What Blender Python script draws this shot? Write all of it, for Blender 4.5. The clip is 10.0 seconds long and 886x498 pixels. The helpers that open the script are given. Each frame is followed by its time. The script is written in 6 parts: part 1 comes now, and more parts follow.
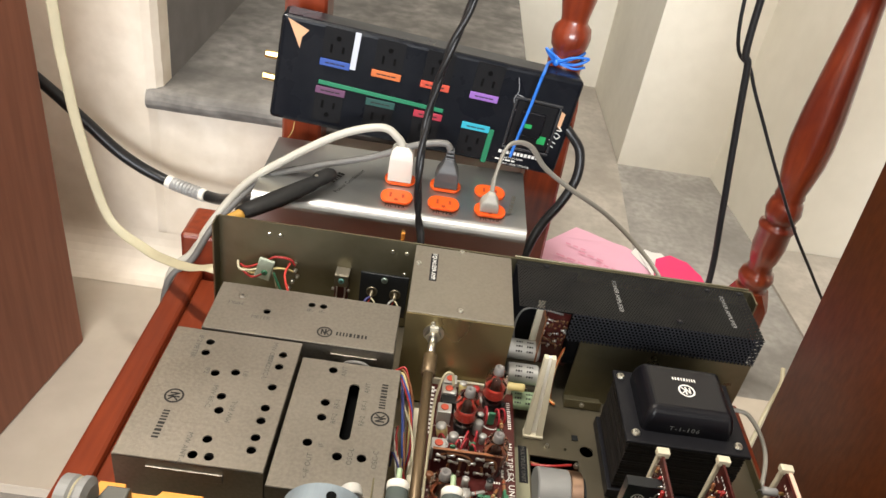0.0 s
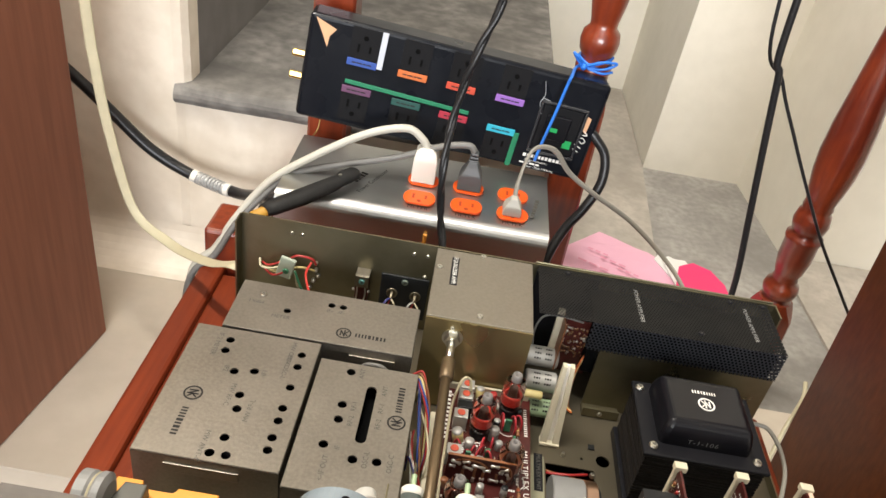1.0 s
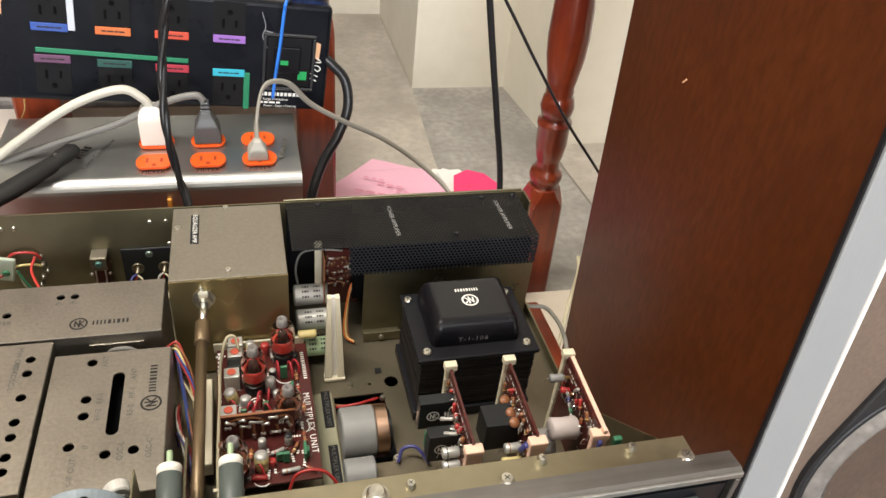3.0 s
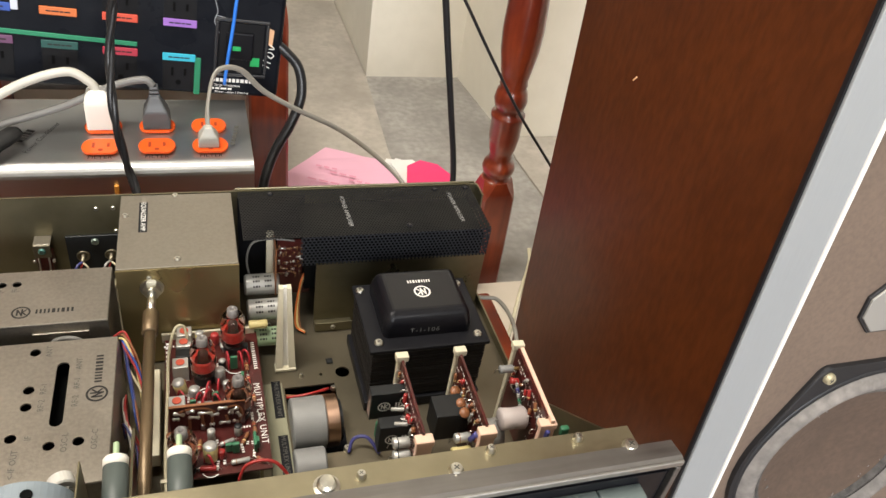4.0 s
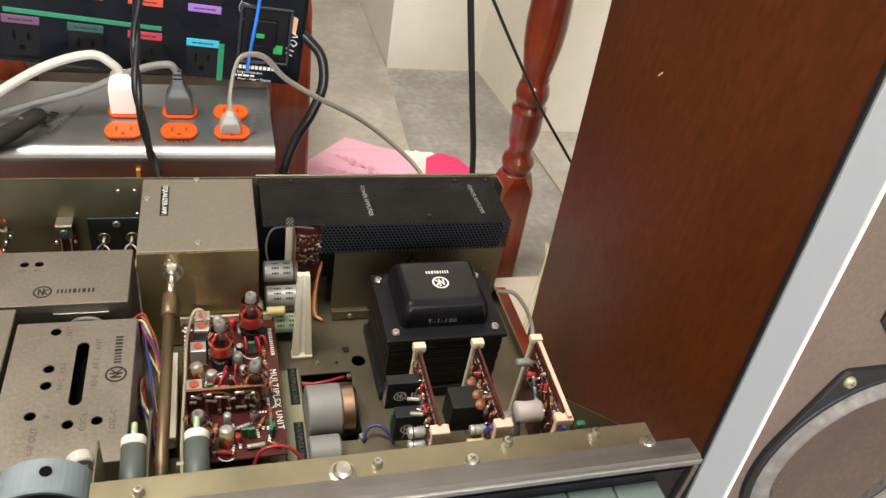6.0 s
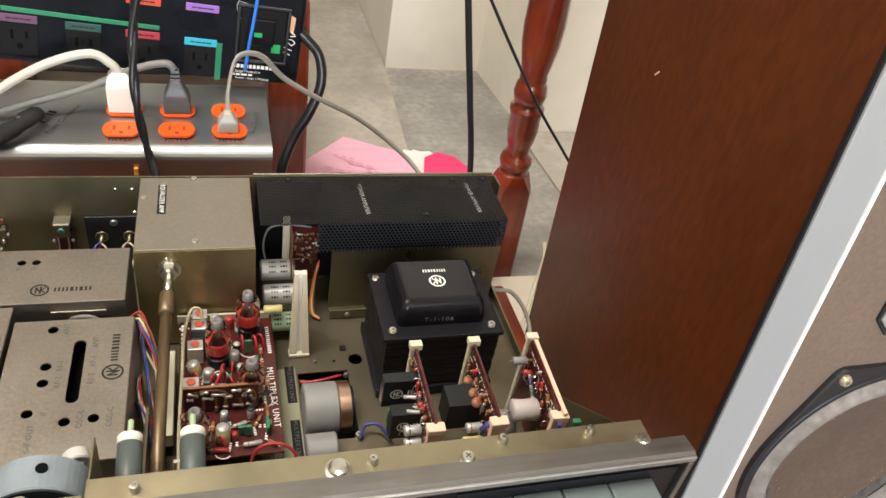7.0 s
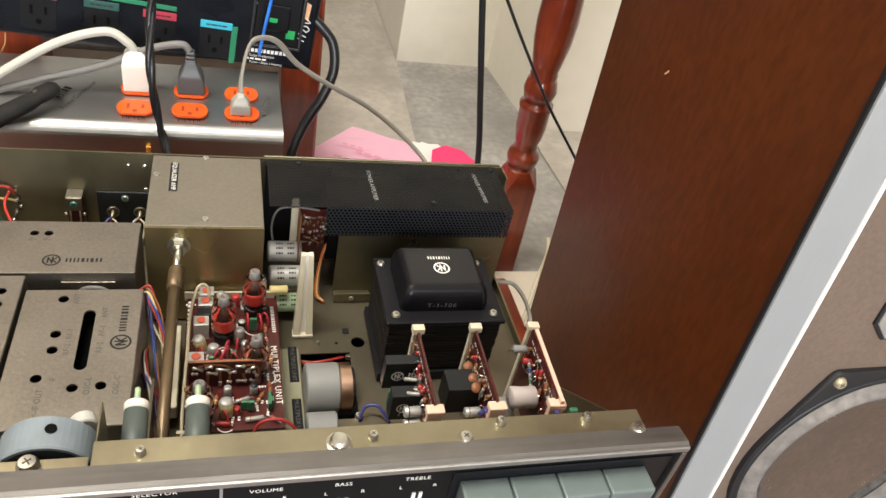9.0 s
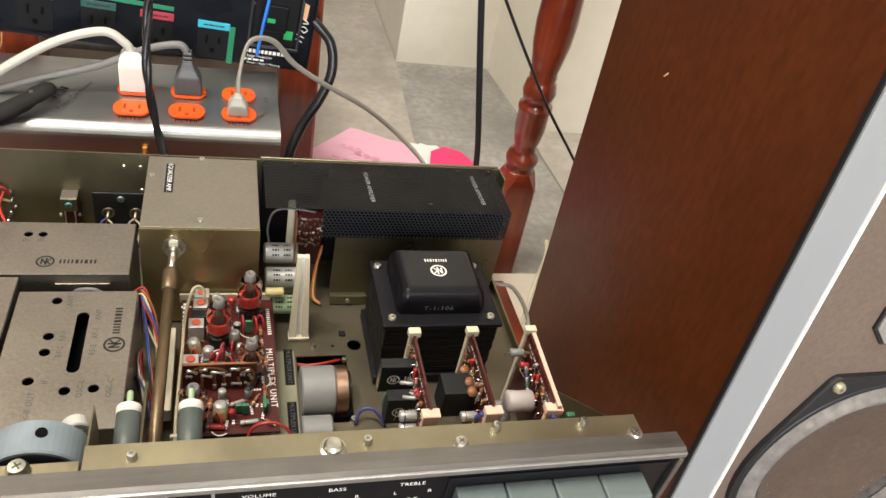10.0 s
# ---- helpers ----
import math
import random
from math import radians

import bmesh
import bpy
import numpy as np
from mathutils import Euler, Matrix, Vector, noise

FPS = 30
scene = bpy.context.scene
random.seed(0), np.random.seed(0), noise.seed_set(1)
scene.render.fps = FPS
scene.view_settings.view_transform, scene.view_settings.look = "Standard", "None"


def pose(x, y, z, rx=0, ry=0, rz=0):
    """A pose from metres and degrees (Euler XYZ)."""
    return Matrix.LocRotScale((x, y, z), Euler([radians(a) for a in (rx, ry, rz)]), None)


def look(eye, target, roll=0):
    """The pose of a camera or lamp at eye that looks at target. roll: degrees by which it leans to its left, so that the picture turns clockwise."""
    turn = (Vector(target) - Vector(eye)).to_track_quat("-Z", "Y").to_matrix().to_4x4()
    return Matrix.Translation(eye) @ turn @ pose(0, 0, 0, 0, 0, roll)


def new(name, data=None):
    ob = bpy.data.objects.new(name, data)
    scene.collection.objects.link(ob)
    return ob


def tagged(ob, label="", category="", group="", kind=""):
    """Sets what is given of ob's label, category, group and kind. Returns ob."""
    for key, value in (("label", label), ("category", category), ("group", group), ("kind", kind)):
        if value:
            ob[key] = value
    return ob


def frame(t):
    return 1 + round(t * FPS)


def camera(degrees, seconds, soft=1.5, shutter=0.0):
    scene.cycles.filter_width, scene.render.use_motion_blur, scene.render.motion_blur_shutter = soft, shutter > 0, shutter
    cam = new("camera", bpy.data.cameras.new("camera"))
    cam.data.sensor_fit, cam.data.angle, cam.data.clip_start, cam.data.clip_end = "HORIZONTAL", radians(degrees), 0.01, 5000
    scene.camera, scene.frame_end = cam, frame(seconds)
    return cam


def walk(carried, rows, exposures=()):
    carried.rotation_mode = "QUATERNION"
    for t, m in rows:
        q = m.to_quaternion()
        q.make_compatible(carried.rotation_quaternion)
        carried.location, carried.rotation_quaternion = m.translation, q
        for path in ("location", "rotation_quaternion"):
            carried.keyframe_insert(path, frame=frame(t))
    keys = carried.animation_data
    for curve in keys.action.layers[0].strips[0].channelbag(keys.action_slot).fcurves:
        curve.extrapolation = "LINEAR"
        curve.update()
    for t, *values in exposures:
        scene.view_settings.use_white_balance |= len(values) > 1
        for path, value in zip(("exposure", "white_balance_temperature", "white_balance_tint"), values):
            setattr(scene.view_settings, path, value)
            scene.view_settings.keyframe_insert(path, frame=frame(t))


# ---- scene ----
cam = camera(60.77, 10.0)
PATH = [
    (0, (-0.0822, -0.1390, 0.6770), (-0.0449, 0.6884, 0.1168), 9.75),
    (0.5, (-0.0829, -0.1334, 0.6788), (-0.0651, 0.6886, 0.1096), 10.16),
    (1, (-0.0831, -0.1344, 0.6811), (-0.0729, 0.6884, 0.1129), 10.36),
    (1.5, (-0.0747, -0.1348, 0.6745), (-0.0576, 0.6822, 0.0982), 10.21),
    (2, (-0.0669, -0.1364, 0.6750), (-0.0278, 0.6709, 0.0861), 10.33),
    (2.5, (-0.0592, -0.1399, 0.6676), (0.0333, 0.6554, 0.0685), 7.86),
    (2.7, (-0.0498, -0.1367, 0.6626), (0.0921, 0.6497, 0.0613), 6.78),
    (2.9, (-0.0282, -0.1272, 0.6647), (0.1785, 0.6458, 0.0649), 6.63),
    (3, (-0.0212, -0.1278, 0.6682), (0.2193, 0.6360, 0.0692), 6.89),
    (3.2, (-0.0141, -0.1277, 0.6754), (0.2747, 0.6237, 0.0821), 7.93),
    (4.5, (-0.0265, -0.1298, 0.6687), (0.2679, 0.6052, 0.0579), 11.23),
    (5, (-0.0258, -0.1280, 0.6673), (0.2628, 0.6079, 0.0548), 11.33),
    (5.5, (-0.0263, -0.1277, 0.6681), (0.2563, 0.6116, 0.0568), 11.22),
    (7, (-0.0243, -0.1305, 0.6683), (0.2588, 0.6089, 0.0575), 11.25),
    (7.5, (-0.0237, -0.1305, 0.6674), (0.2604, 0.6075, 0.0553), 11.79),
    (8, (-0.0256, -0.1325, 0.6651), (0.2647, 0.6015, 0.0512), 13.00),
    (8.5, (-0.0287, -0.1370, 0.6693), (0.2631, 0.5966, 0.0556), 13.66),
    (9, (-0.0288, -0.1406, 0.6673), (0.2512, 0.5973, 0.0533), 13.48),
    (9.5, (-0.0276, -0.1393, 0.6684), (0.2499, 0.6002, 0.0551), 13.66),
    (10, (-0.0258, -0.1376, 0.6664), (0.2544, 0.6010, 0.0534), 13.69),
]
walk(cam, [(t, look(eye, target, roll)) for t, eye, target, roll in PATH])

# ---- world and light ----
world = bpy.data.worlds.new("world")
scene.world = world
world.use_nodes = True
wn = world.node_tree
sky = wn.nodes.new("ShaderNodeTexSky")
sky.sky_type, sky.sun_disc = "NISHITA", False
sky.sun_elevation, sky.sun_rotation = radians(40), radians(200)
wn.links.new(sky.outputs[0], wn.nodes["Background"].inputs[0])
wn.nodes["Background"].inputs[1].default_value = 0.10


def area(name, eye, target, sx, sy, power, colour):
    lamp = bpy.data.lights.new(name, "AREA")
    lamp.shape, lamp.size, lamp.size_y, lamp.energy, lamp.color = "RECTANGLE", sx, sy, power, colour
    ob = new(name, lamp)
    ob.matrix_world = look(eye, target)
    return ob


# unseen sources: daylight from an assumed window behind the camera, and an added tube lamp
area("assumed_window_light", (-0.20, -4.28, 1.35), (0.1, 0.6, 0.3), 2.4, 1.6, 262, (0.95, 0.97, 1.0))
area("added_tube_light", (-0.62, 0.22, 2.25), (-0.45, 0.5, 0.0), 1.15, 0.10, 68, (1.0, 0.945, 0.85))
scene.view_settings.exposure = -0.06

# ---- materials ----
MATS = {}


def mat(name, colour, rough=0.5, metal=0.0, grain=0.0, scale=60.0, dark=None, bump=0.0, stretch=(1, 1, 1),
        coat=0.0, per_object=0.0, blotch=0.0, blotch_scale=6.0, rough_var=0.0, spec=0.5):
    """A node material with fine grain, broader stains and a little relief."""
    if name in MATS:
        return MATS[name]
    m = bpy.data.materials.new(name)
    m.use_nodes = True
    nt = m.node_tree
    b = nt.nodes["Principled BSDF"]
    b.inputs["Roughness"].default_value = rough
    b.inputs["Metallic"].default_value = metal
    b.inputs["Specular IOR Level"].default_value = spec
    if coat:
        b.inputs["Coat Weight"].default_value = coat
        b.inputs["Coat Roughness"].default_value = 0.12
    b.inputs["Base Color"].default_value = (*colour, 1)
    if grain or blotch or bump or rough_var:
        tc = nt.nodes.new("ShaderNodeTexCoord")
        mp = nt.nodes.new("ShaderNodeMapping")
        mp.inputs["Scale"].default_value = stretch
        nt.links.new(tc.outputs["Object"], mp.inputs["Vector"])
        n1 = nt.nodes.new("ShaderNodeTexNoise")
        n1.inputs["Scale"].default_value, n1.inputs["Detail"].default_value = scale, 6
        n2 = nt.nodes.new("ShaderNodeTexNoise")
        n2.inputs["Scale"].default_value, n2.inputs["Detail"].default_value = blotch_scale, 5
        nt.links.new(mp.outputs[0], n1.inputs["Vector"])
        nt.links.new(tc.outputs["Object"], n2.inputs["Vector"])
        dark = dark or tuple(c * 0.55 for c in colour)

        def fac(node, amount):
            r = nt.nodes.new("ShaderNodeMapRange")
            r.inputs["From Min"].default_value, r.inputs["From Max"].default_value = 0.35, 0.68
            r.inputs["To Min"].default_value, r.inputs["To Max"].default_value = 0, amount
            nt.links.new(node.outputs["Fac"], r.inputs["Value"])
            return r.outputs[0]

        src = None
        for node, amount in ((n1, grain), (n2, blotch)):
            if not amount:
                continue
            mx = nt.nodes.new("ShaderNodeMix")
            mx.data_type = "RGBA"
            nt.links.new(fac(node, amount), mx.inputs["Factor"])
            if src is None:
                mx.inputs["A"].default_value = (*colour, 1)
            else:
                nt.links.new(src, mx.inputs["A"])
            mx.inputs["B"].default_value = (*dark, 1)
            src = mx.outputs["Result"]
        if src is not None:
            nt.links.new(src, b.inputs["Base Color"])
        if rough_var:
            r = nt.nodes.new("ShaderNodeMapRange")
            r.inputs["From Min"].default_value, r.inputs["From Max"].default_value = 0.3, 0.7
            r.inputs["To Min"].default_value, r.inputs["To Max"].default_value = rough - rough_var, rough + rough_var
            nt.links.new(n2.outputs["Fac"], r.inputs["Value"])
            nt.links.new(r.outputs[0], b.inputs["Roughness"])
        if bump:
            bp = nt.nodes.new("ShaderNodeBump")
            bp.inputs["Strength"].default_value, bp.inputs["Distance"].default_value = bump, 0.001
            nt.links.new(n1.outputs["Fac"], bp.inputs["Height"])
            nt.links.new(bp.outputs[0], b.inputs["Normal"])
    MATS[name] = m
    return m


def glass(name, colour, rough=0.05):
    m = mat(name, colour, rough)
    b = m.node_tree.nodes["Principled BSDF"]
    b.inputs["Transmission Weight"].default_value = 1.0
    b.inputs["IOR"].default_value = 1.3
    return m


def glow(name, colour, strength):
    m = mat(name, colour, 0.4)
    b = m.node_tree.nodes["Principled BSDF"]
    b.inputs["Emission Color"].default_value = (*colour, 1)
    b.inputs["Emission Strength"].default_value = strength
    return m


wall_paint = mat("wall_paint", (0.84, 0.795, 0.695), 0.75, grain=0.2, scale=30, blotch=0.5, blotch_scale=4.2, dark=(0.66, 0.62, 0.52), bump=0.5)
# warmer stained plaster; base also lowered to offset strong light on this wall
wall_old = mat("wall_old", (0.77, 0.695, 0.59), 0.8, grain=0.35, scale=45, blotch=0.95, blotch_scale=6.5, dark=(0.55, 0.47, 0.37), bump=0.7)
plinth_paint = mat("plinth_paint", (0.53, 0.465, 0.38), 0.7, grain=0.25, scale=30, blotch=0.6, blotch_scale=6, dark=(0.36, 0.305, 0.235), bump=0.4)
concrete = mat("concrete", (0.44, 0.42, 0.392), 0.8, grain=0.55, scale=75, blotch=0.9, blotch_scale=7, dark=(0.22, 0.207, 0.19), bump=0.6)
concrete_ledge = mat("concrete_ledge", (0.25, 0.235, 0.215), 0.85, grain=0.7, scale=55, blotch=0.9, blotch_scale=13, dark=(0.085, 0.079, 0.072), bump=1.0)
concrete_pale = mat("concrete_pale", (0.52, 0.475, 0.418), 0.8, grain=0.5, scale=70, blotch=0.75, blotch_scale=8, dark=(0.32, 0.29, 0.25), bump=0.5)
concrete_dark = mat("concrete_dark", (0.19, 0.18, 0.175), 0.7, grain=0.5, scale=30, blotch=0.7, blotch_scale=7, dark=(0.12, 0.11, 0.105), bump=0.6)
red_wood = mat("red_wood", (0.27, 0.046, 0.013), 0.28, grain=0.6, scale=25, stretch=(6, 6, 0.5), dark=(0.10, 0.012, 0.006), coat=0.5, blotch=0.85, blotch_scale=14)
red_board = mat("red_board", (0.20, 0.033, 0.009), 0.42, grain=0.6, scale=25, stretch=(7, 0.5, 7), dark=(0.11, 0.017, 0.006), coat=0.05, blotch=0.5, blotch_scale=9, spec=0.22)
walnut = mat("walnut", (0.082, 0.0215, 0.0055), 0.38, grain=0.5, scale=110, stretch=(1.6, 1.6, 0.6), dark=(0.034, 0.0085, 0.0025), blotch=0.6, blotch_scale=5.0, bump=0.15, rough_var=0.05, spec=0.20)
# lighter copy of walnut: light on the left speaker's side put into the colour
walnut_lit = mat("walnut_lit", (0.255, 0.098, 0.056), 0.6, grain=0.6, scale=22, stretch=(6, 6, 0.35), dark=(0.165, 0.058, 0.032), blotch=0.35, blotch_scale=4, bump=0.08, spec=0.35)
black_edge = mat("black_edge", (0.010, 0.010, 0.012), 0.5, spec=0.2)
silver_trim = mat("silver_trim", (0.34, 0.36, 0.375), 0.45, metal=0.3, grain=0.08, scale=200, stretch=(8, 1, 0.3))
white_trim = mat("white_trim", (0.85, 0.84, 0.80), 0.4)
baffle = mat("baffle", (0.158, 0.113, 0.085), 0.7, grain=0.4, scale=260, bump=0.3, blotch=0.2, blotch_scale=14)
rubber = mat("rubber", (0.018, 0.018, 0.020), 0.45, spec=0.3)
foam = mat("foam", (0.225, 0.206, 0.190), 0.9, grain=0.5, scale=150, blotch=0.6, blotch_scale=45, dark=(0.085, 0.079, 0.074), bump=0.4)
foam_dark = mat("foam_dark", (0.040, 0.037, 0.034), 0.9, grain=0.6, scale=120, blotch=0.6, blotch_scale=60, dark=(0.11, 0.10, 0.092), bump=0.5)
cone_paper = mat("cone_paper", (0.100, 0.066, 0.047), 0.9, grain=0.6, scale=190, blotch=0.4, blotch_scale=40, dark=(0.062, 0.042, 0.031), bump=0.4)
shield = mat("shield_steel", (0.275, 0.249, 0.211), 0.40, metal=0.85, grain=0.5, scale=420, stretch=(1, 1, 1), dark=(0.185, 0.165, 0.137), rough_var=0.08, blotch_scale=16, blotch=0.3, bump=0.12)
zinc = mat("zinc_yellow", (0.180, 0.162, 0.098), 0.36, metal=0.9, grain=0.4, scale=120, dark=(0.235, 0.210, 0.140), rough_var=0.1, blotch=0.6, blotch_scale=14, bump=0.08)
deck_steel = mat("deck_steel", (0.185, 0.162, 0.115), 0.42, metal=0.85, grain=0.3, scale=90, dark=(0.165, 0.138, 0.097), rough_var=0.1, blotch=0.4, blotch_scale=14)
eq_steel = mat("eq_steel", (0.295, 0.268, 0.222), 0.42, metal=0.85, grain=0.45, scale=420, dark=(0.222, 0.198, 0.158), rough_var=0.06, blotch=0.25, blotch_scale=12, bump=0.1)
brass_dull = mat("brass_dull", (0.31, 0.25, 0.125), 0.34, metal=0.9, grain=0.2, scale=90, dark=(0.28, 0.22, 0.113), rough_var=0.1, blotch=0.3, blotch_scale=16)
screw_metal = mat("screw_metal", (0.62, 0.60, 0.53), 0.28, metal=1.0, grain=0.2, scale=300)
pale_screw = mat("pale_screw", (0.55, 0.50, 0.34), 0.4, metal=0.6, grain=0.3, scale=200)
black_paint = mat("black_paint", (0.008, 0.008, 0.010), 0.42, grain=0.15, scale=200, dark=(0.016, 0.016, 0.018), spec=0.18)
black_gloss = mat("black_gloss", (0.005, 0.005, 0.007), 0.28, coat=0.08, spec=0.3)
slot_grey = mat("slot_grey", (0.10, 0.10, 0.09), 0.5, metal=0.6)
# near-black that paints the shade in holes, slots and hollow boxes
hole_shade = mat("hole_shade", (0.004, 0.004, 0.004), 0.9, spec=0.05)
lamination = mat("lamination", (0.008, 0.007, 0.007), 0.5, grain=0.6, scale=60, stretch=(0.3, 0.3, 14), dark=(0.017, 0.014, 0.012), bump=0.6, spec=0.15)
brushed = mat("brushed_steel", (0.54, 0.545, 0.535), 0.40, metal=1.0, grain=0.3, scale=120, stretch=(0.6, 10, 10), dark=(0.45, 0.455, 0.445), rough_var=0.06, blotch=0.25, blotch_scale=9)
orange_plastic = mat("orange_plastic", (0.80, 0.10, 0.010), 0.38)
# darker orange paints the shade in the outlet slots
slot_shade = mat("slot_shade", (0.30, 0.030, 0.006), 0.7)
white_plastic = mat("white_plastic", (0.74, 0.71, 0.64), 0.45)
ivory_plastic = mat("ivory_plastic", (0.56, 0.51, 0.38), 0.5, grain=0.12, scale=60)
cream_cable = mat("cream_cable", (0.47, 0.42, 0.28), 0.55, grain=0.15, scale=80)
white_cable = mat("white_cable", (0.44, 0.42, 0.36), 0.5)
grey_cable = mat("grey_cable", (0.14, 0.135, 0.125), 0.5)
clear_cable = mat("grey_flex", (0.24, 0.225, 0.19), 0.4)
grey_plug = mat("grey_plug", (0.075, 0.078, 0.080), 0.45)
pale_plug = mat("pale_plug", (0.40, 0.385, 0.34), 0.4)
black_cable = mat("black_cable", (0.011, 0.011, 0.012), 0.34, spec=0.35, grain=0.3, scale=300, dark=(0.02, 0.02, 0.02), bump=0.2)
silver_braid = mat("silver_braid", (0.45, 0.45, 0.44), 0.45, metal=0.4, grain=0.5, scale=300)
blue_cord = mat("blue_cord", (0.02, 0.16, 0.62), 0.5)
pcb = mat("pcb_maroon", (0.075, 0.012, 0.010), 0.35, grain=0.5, scale=90, dark=(0.028, 0.006, 0.005), coat=0.3, spec=0.3, blotch=0.4, blotch_scale=60)
white_ink = mat("white_ink", (0.75, 0.74, 0.70), 0.6)
worn_ink = mat("worn_ink", (0.30, 0.30, 0.29), 0.6, grain=0.7, scale=900, dark=(0.08, 0.08, 0.08))
dark_ink = mat("dark_ink", (0.022, 0.020, 0.019), 0.6, spec=0.2)
grey_ink = mat("grey_ink", (0.085, 0.08, 0.07), 0.6)
coil_clear = glass("coil_former", (1.0, 0.90, 0.87), 0.02)
coil_red = mat("coil_red", (0.74, 0.060, 0.045), 0.3, coat=0.5, grain=0.5, scale=400, dark=(0.50, 0.035, 0.025))
coil_amber = mat("coil_amber", (0.36, 0.12, 0.055), 0.3, coat=0.5, grain=0.5, scale=400)
pale_green = mat("pale_green", (0.30, 0.40, 0.24), 0.45)
copper = mat("copper", (0.55, 0.36, 0.26), 0.3, metal=1.0, grain=0.2, scale=80)
grey_metal = mat("grey_metal", (0.25, 0.25, 0.245), 0.6, metal=0.25, grain=0.2, scale=60, blotch=0.2, blotch_scale=12)
blue_grey = mat("blue_grey_plastic", (0.185, 0.222, 0.248), 0.5, grain=0.3, scale=60, blotch=0.3, blotch_scale=30)
key_grey = mat("key_grey", (0.145, 0.178, 0.172), 0.38, metal=0.2, grain=0.15, scale=90)
panel_black = mat("panel_black", (0.007, 0.007, 0.008), 0.4, grain=0.1, scale=120, spec=0.1)
bezel_metal = mat("bezel_metal", (0.26, 0.25, 0.24), 0.40, metal=0.85, grain=0.55, scale=34, stretch=(0.5, 6, 6), dark=(0.15, 0.138, 0.126), rough_var=0.12, blotch=0.7, blotch_scale=26, bump=0.1)
# lighter copy of zinc, with the light on the front flange in its colour
zinc_lit = mat("zinc_lit", (0.335, 0.295, 0.200), 0.36, metal=0.9, grain=0.45, scale=130, dark=(0.265, 0.235, 0.150), rough_var=0.1, blotch=0.6, blotch_scale=24, bump=0.08)
bright_edge = mat("bright_edge", (0.46, 0.455, 0.44), 0.42, metal=1.0, grain=0.3, scale=120)
amber_card = mat("amber_card", (0.66, 0.28, 0.04), 0.6, grain=0.15, scale=70, dark=(0.62, 0.26, 0.03))
pot_green = mat("pot_green", (0.070, 0.086, 0.080), 0.5, grain=0.2, scale=90)
comp_green = mat("comp_green", (0.03, 0.14, 0.07), 0.4)
comp_sleeve = mat("comp_sleeve", (0.34, 0.020, 0.028), 0.4)
core_red = mat("core_red", (0.52, 0.085, 0.045), 0.5)
comp_grey = mat("comp_grey", (0.33, 0.32, 0.30), 0.4, metal=0.3)
comp_yellow = mat("comp_yellow", (0.60, 0.50, 0.22), 0.45)
comp_brown = mat("comp_brown", (0.22, 0.085, 0.035), 0.45)
comp_red = mat("comp_red", (0.32, 0.024, 0.022), 0.4)
comp_black = mat("comp_black", (0.012, 0.013, 0.014), 0.4, spec=0.3)
comp_blue = mat("comp_blue", (0.05, 0.05, 0.18), 0.4)
solder = mat("solder", (0.60, 0.58, 0.55), 0.3, metal=1.0)
can_silver = mat("can_silver", (0.46, 0.455, 0.43), 0.38, metal=0.4, grain=0.15, scale=80)
shaft_brown = mat("shaft_brown", (0.155, 0.108, 0.060), 0.42, metal=0.6, grain=0.4, scale=60)
pink_paper = mat("pink_paper", (0.80, 0.44, 0.57), 0.7, grain=0.10, scale=25, blotch=0.2, blotch_scale=8, dark=(0.70, 0.35, 0.48))
hot_pink = mat("hot_pink", (0.80, 0.03, 0.16), 0.5)
white_paper = mat("white_paper", (0.80, 0.79, 0.76), 0.7, grain=0.08, scale=40)
strip_black = mat("strip_black", (0.005, 0.006, 0.009), 0.30, grain=0.3, scale=90, dark=(0.012, 0.013, 0.016), spec=0.14, rough_var=0.08, blotch_scale=18)
outlet_black = mat("outlet_black", (0.009, 0.009, 0.010), 0.5, spec=0.08)
brass_bright = mat("brass_bright", (0.62, 0.45, 0.18), 0.3, metal=1.0)
old_gold = mat("old_gold", (0.42, 0.28, 0.10), 0.4, metal=0.5)
tag_blue = mat("tag_blue", (0.02, 0.065, 0.3), 0.4)
tag_white = mat("tag_white", (0.5, 0.53, 0.6), 0.4)
tag_orange = mat("tag_orange", (0.52, 0.125, 0.025), 0.4)
tag_red = mat("tag_red", (0.52, 0.06, 0.028), 0.4)
tag_purple = mat("tag_purple", (0.25, 0.11, 0.42), 0.4)
tag_plum = mat("tag_plum", (0.11, 0.04, 0.095), 0.4)
tag_green = mat("tag_green", (0.008, 0.17, 0.08), 0.4)
tag_teal = mat("tag_teal", (0.006, 0.055, 0.046), 0.4)
tag_crimson = mat("tag_crimson", (0.34, 0.02, 0.042), 0.4)
tag_cyan = mat("tag_cyan", (0.02, 0.34, 0.46), 0.4)
tear_tan = mat("tear_tan", (0.62, 0.36, 0.20), 0.7)
switch_green = glow("switch_green", (0.01, 0.30, 0.08), 0.15)
# room_paint, ceiling_white, floor_low: unseen added surfaces, toned to set bounce and fill
room_paint = mat("room_paint", (0.55, 0.51, 0.45), 0.8, grain=0.1, scale=20)
ceiling_white = mat("ceiling_white", (0.60, 0.59, 0.56), 0.85, grain=0.05, scale=20)
floor_low = mat("floor_low", (0.2, 0.15, 0.12), 0.5, grain=0.3, scale=20, blotch=0.3, blotch_scale=3)
tube_white = glow("tube_white", (1.0, 0.93, 0.80), 3.0)

# ---- building helpers ----
I4 = Matrix.Identity(4)


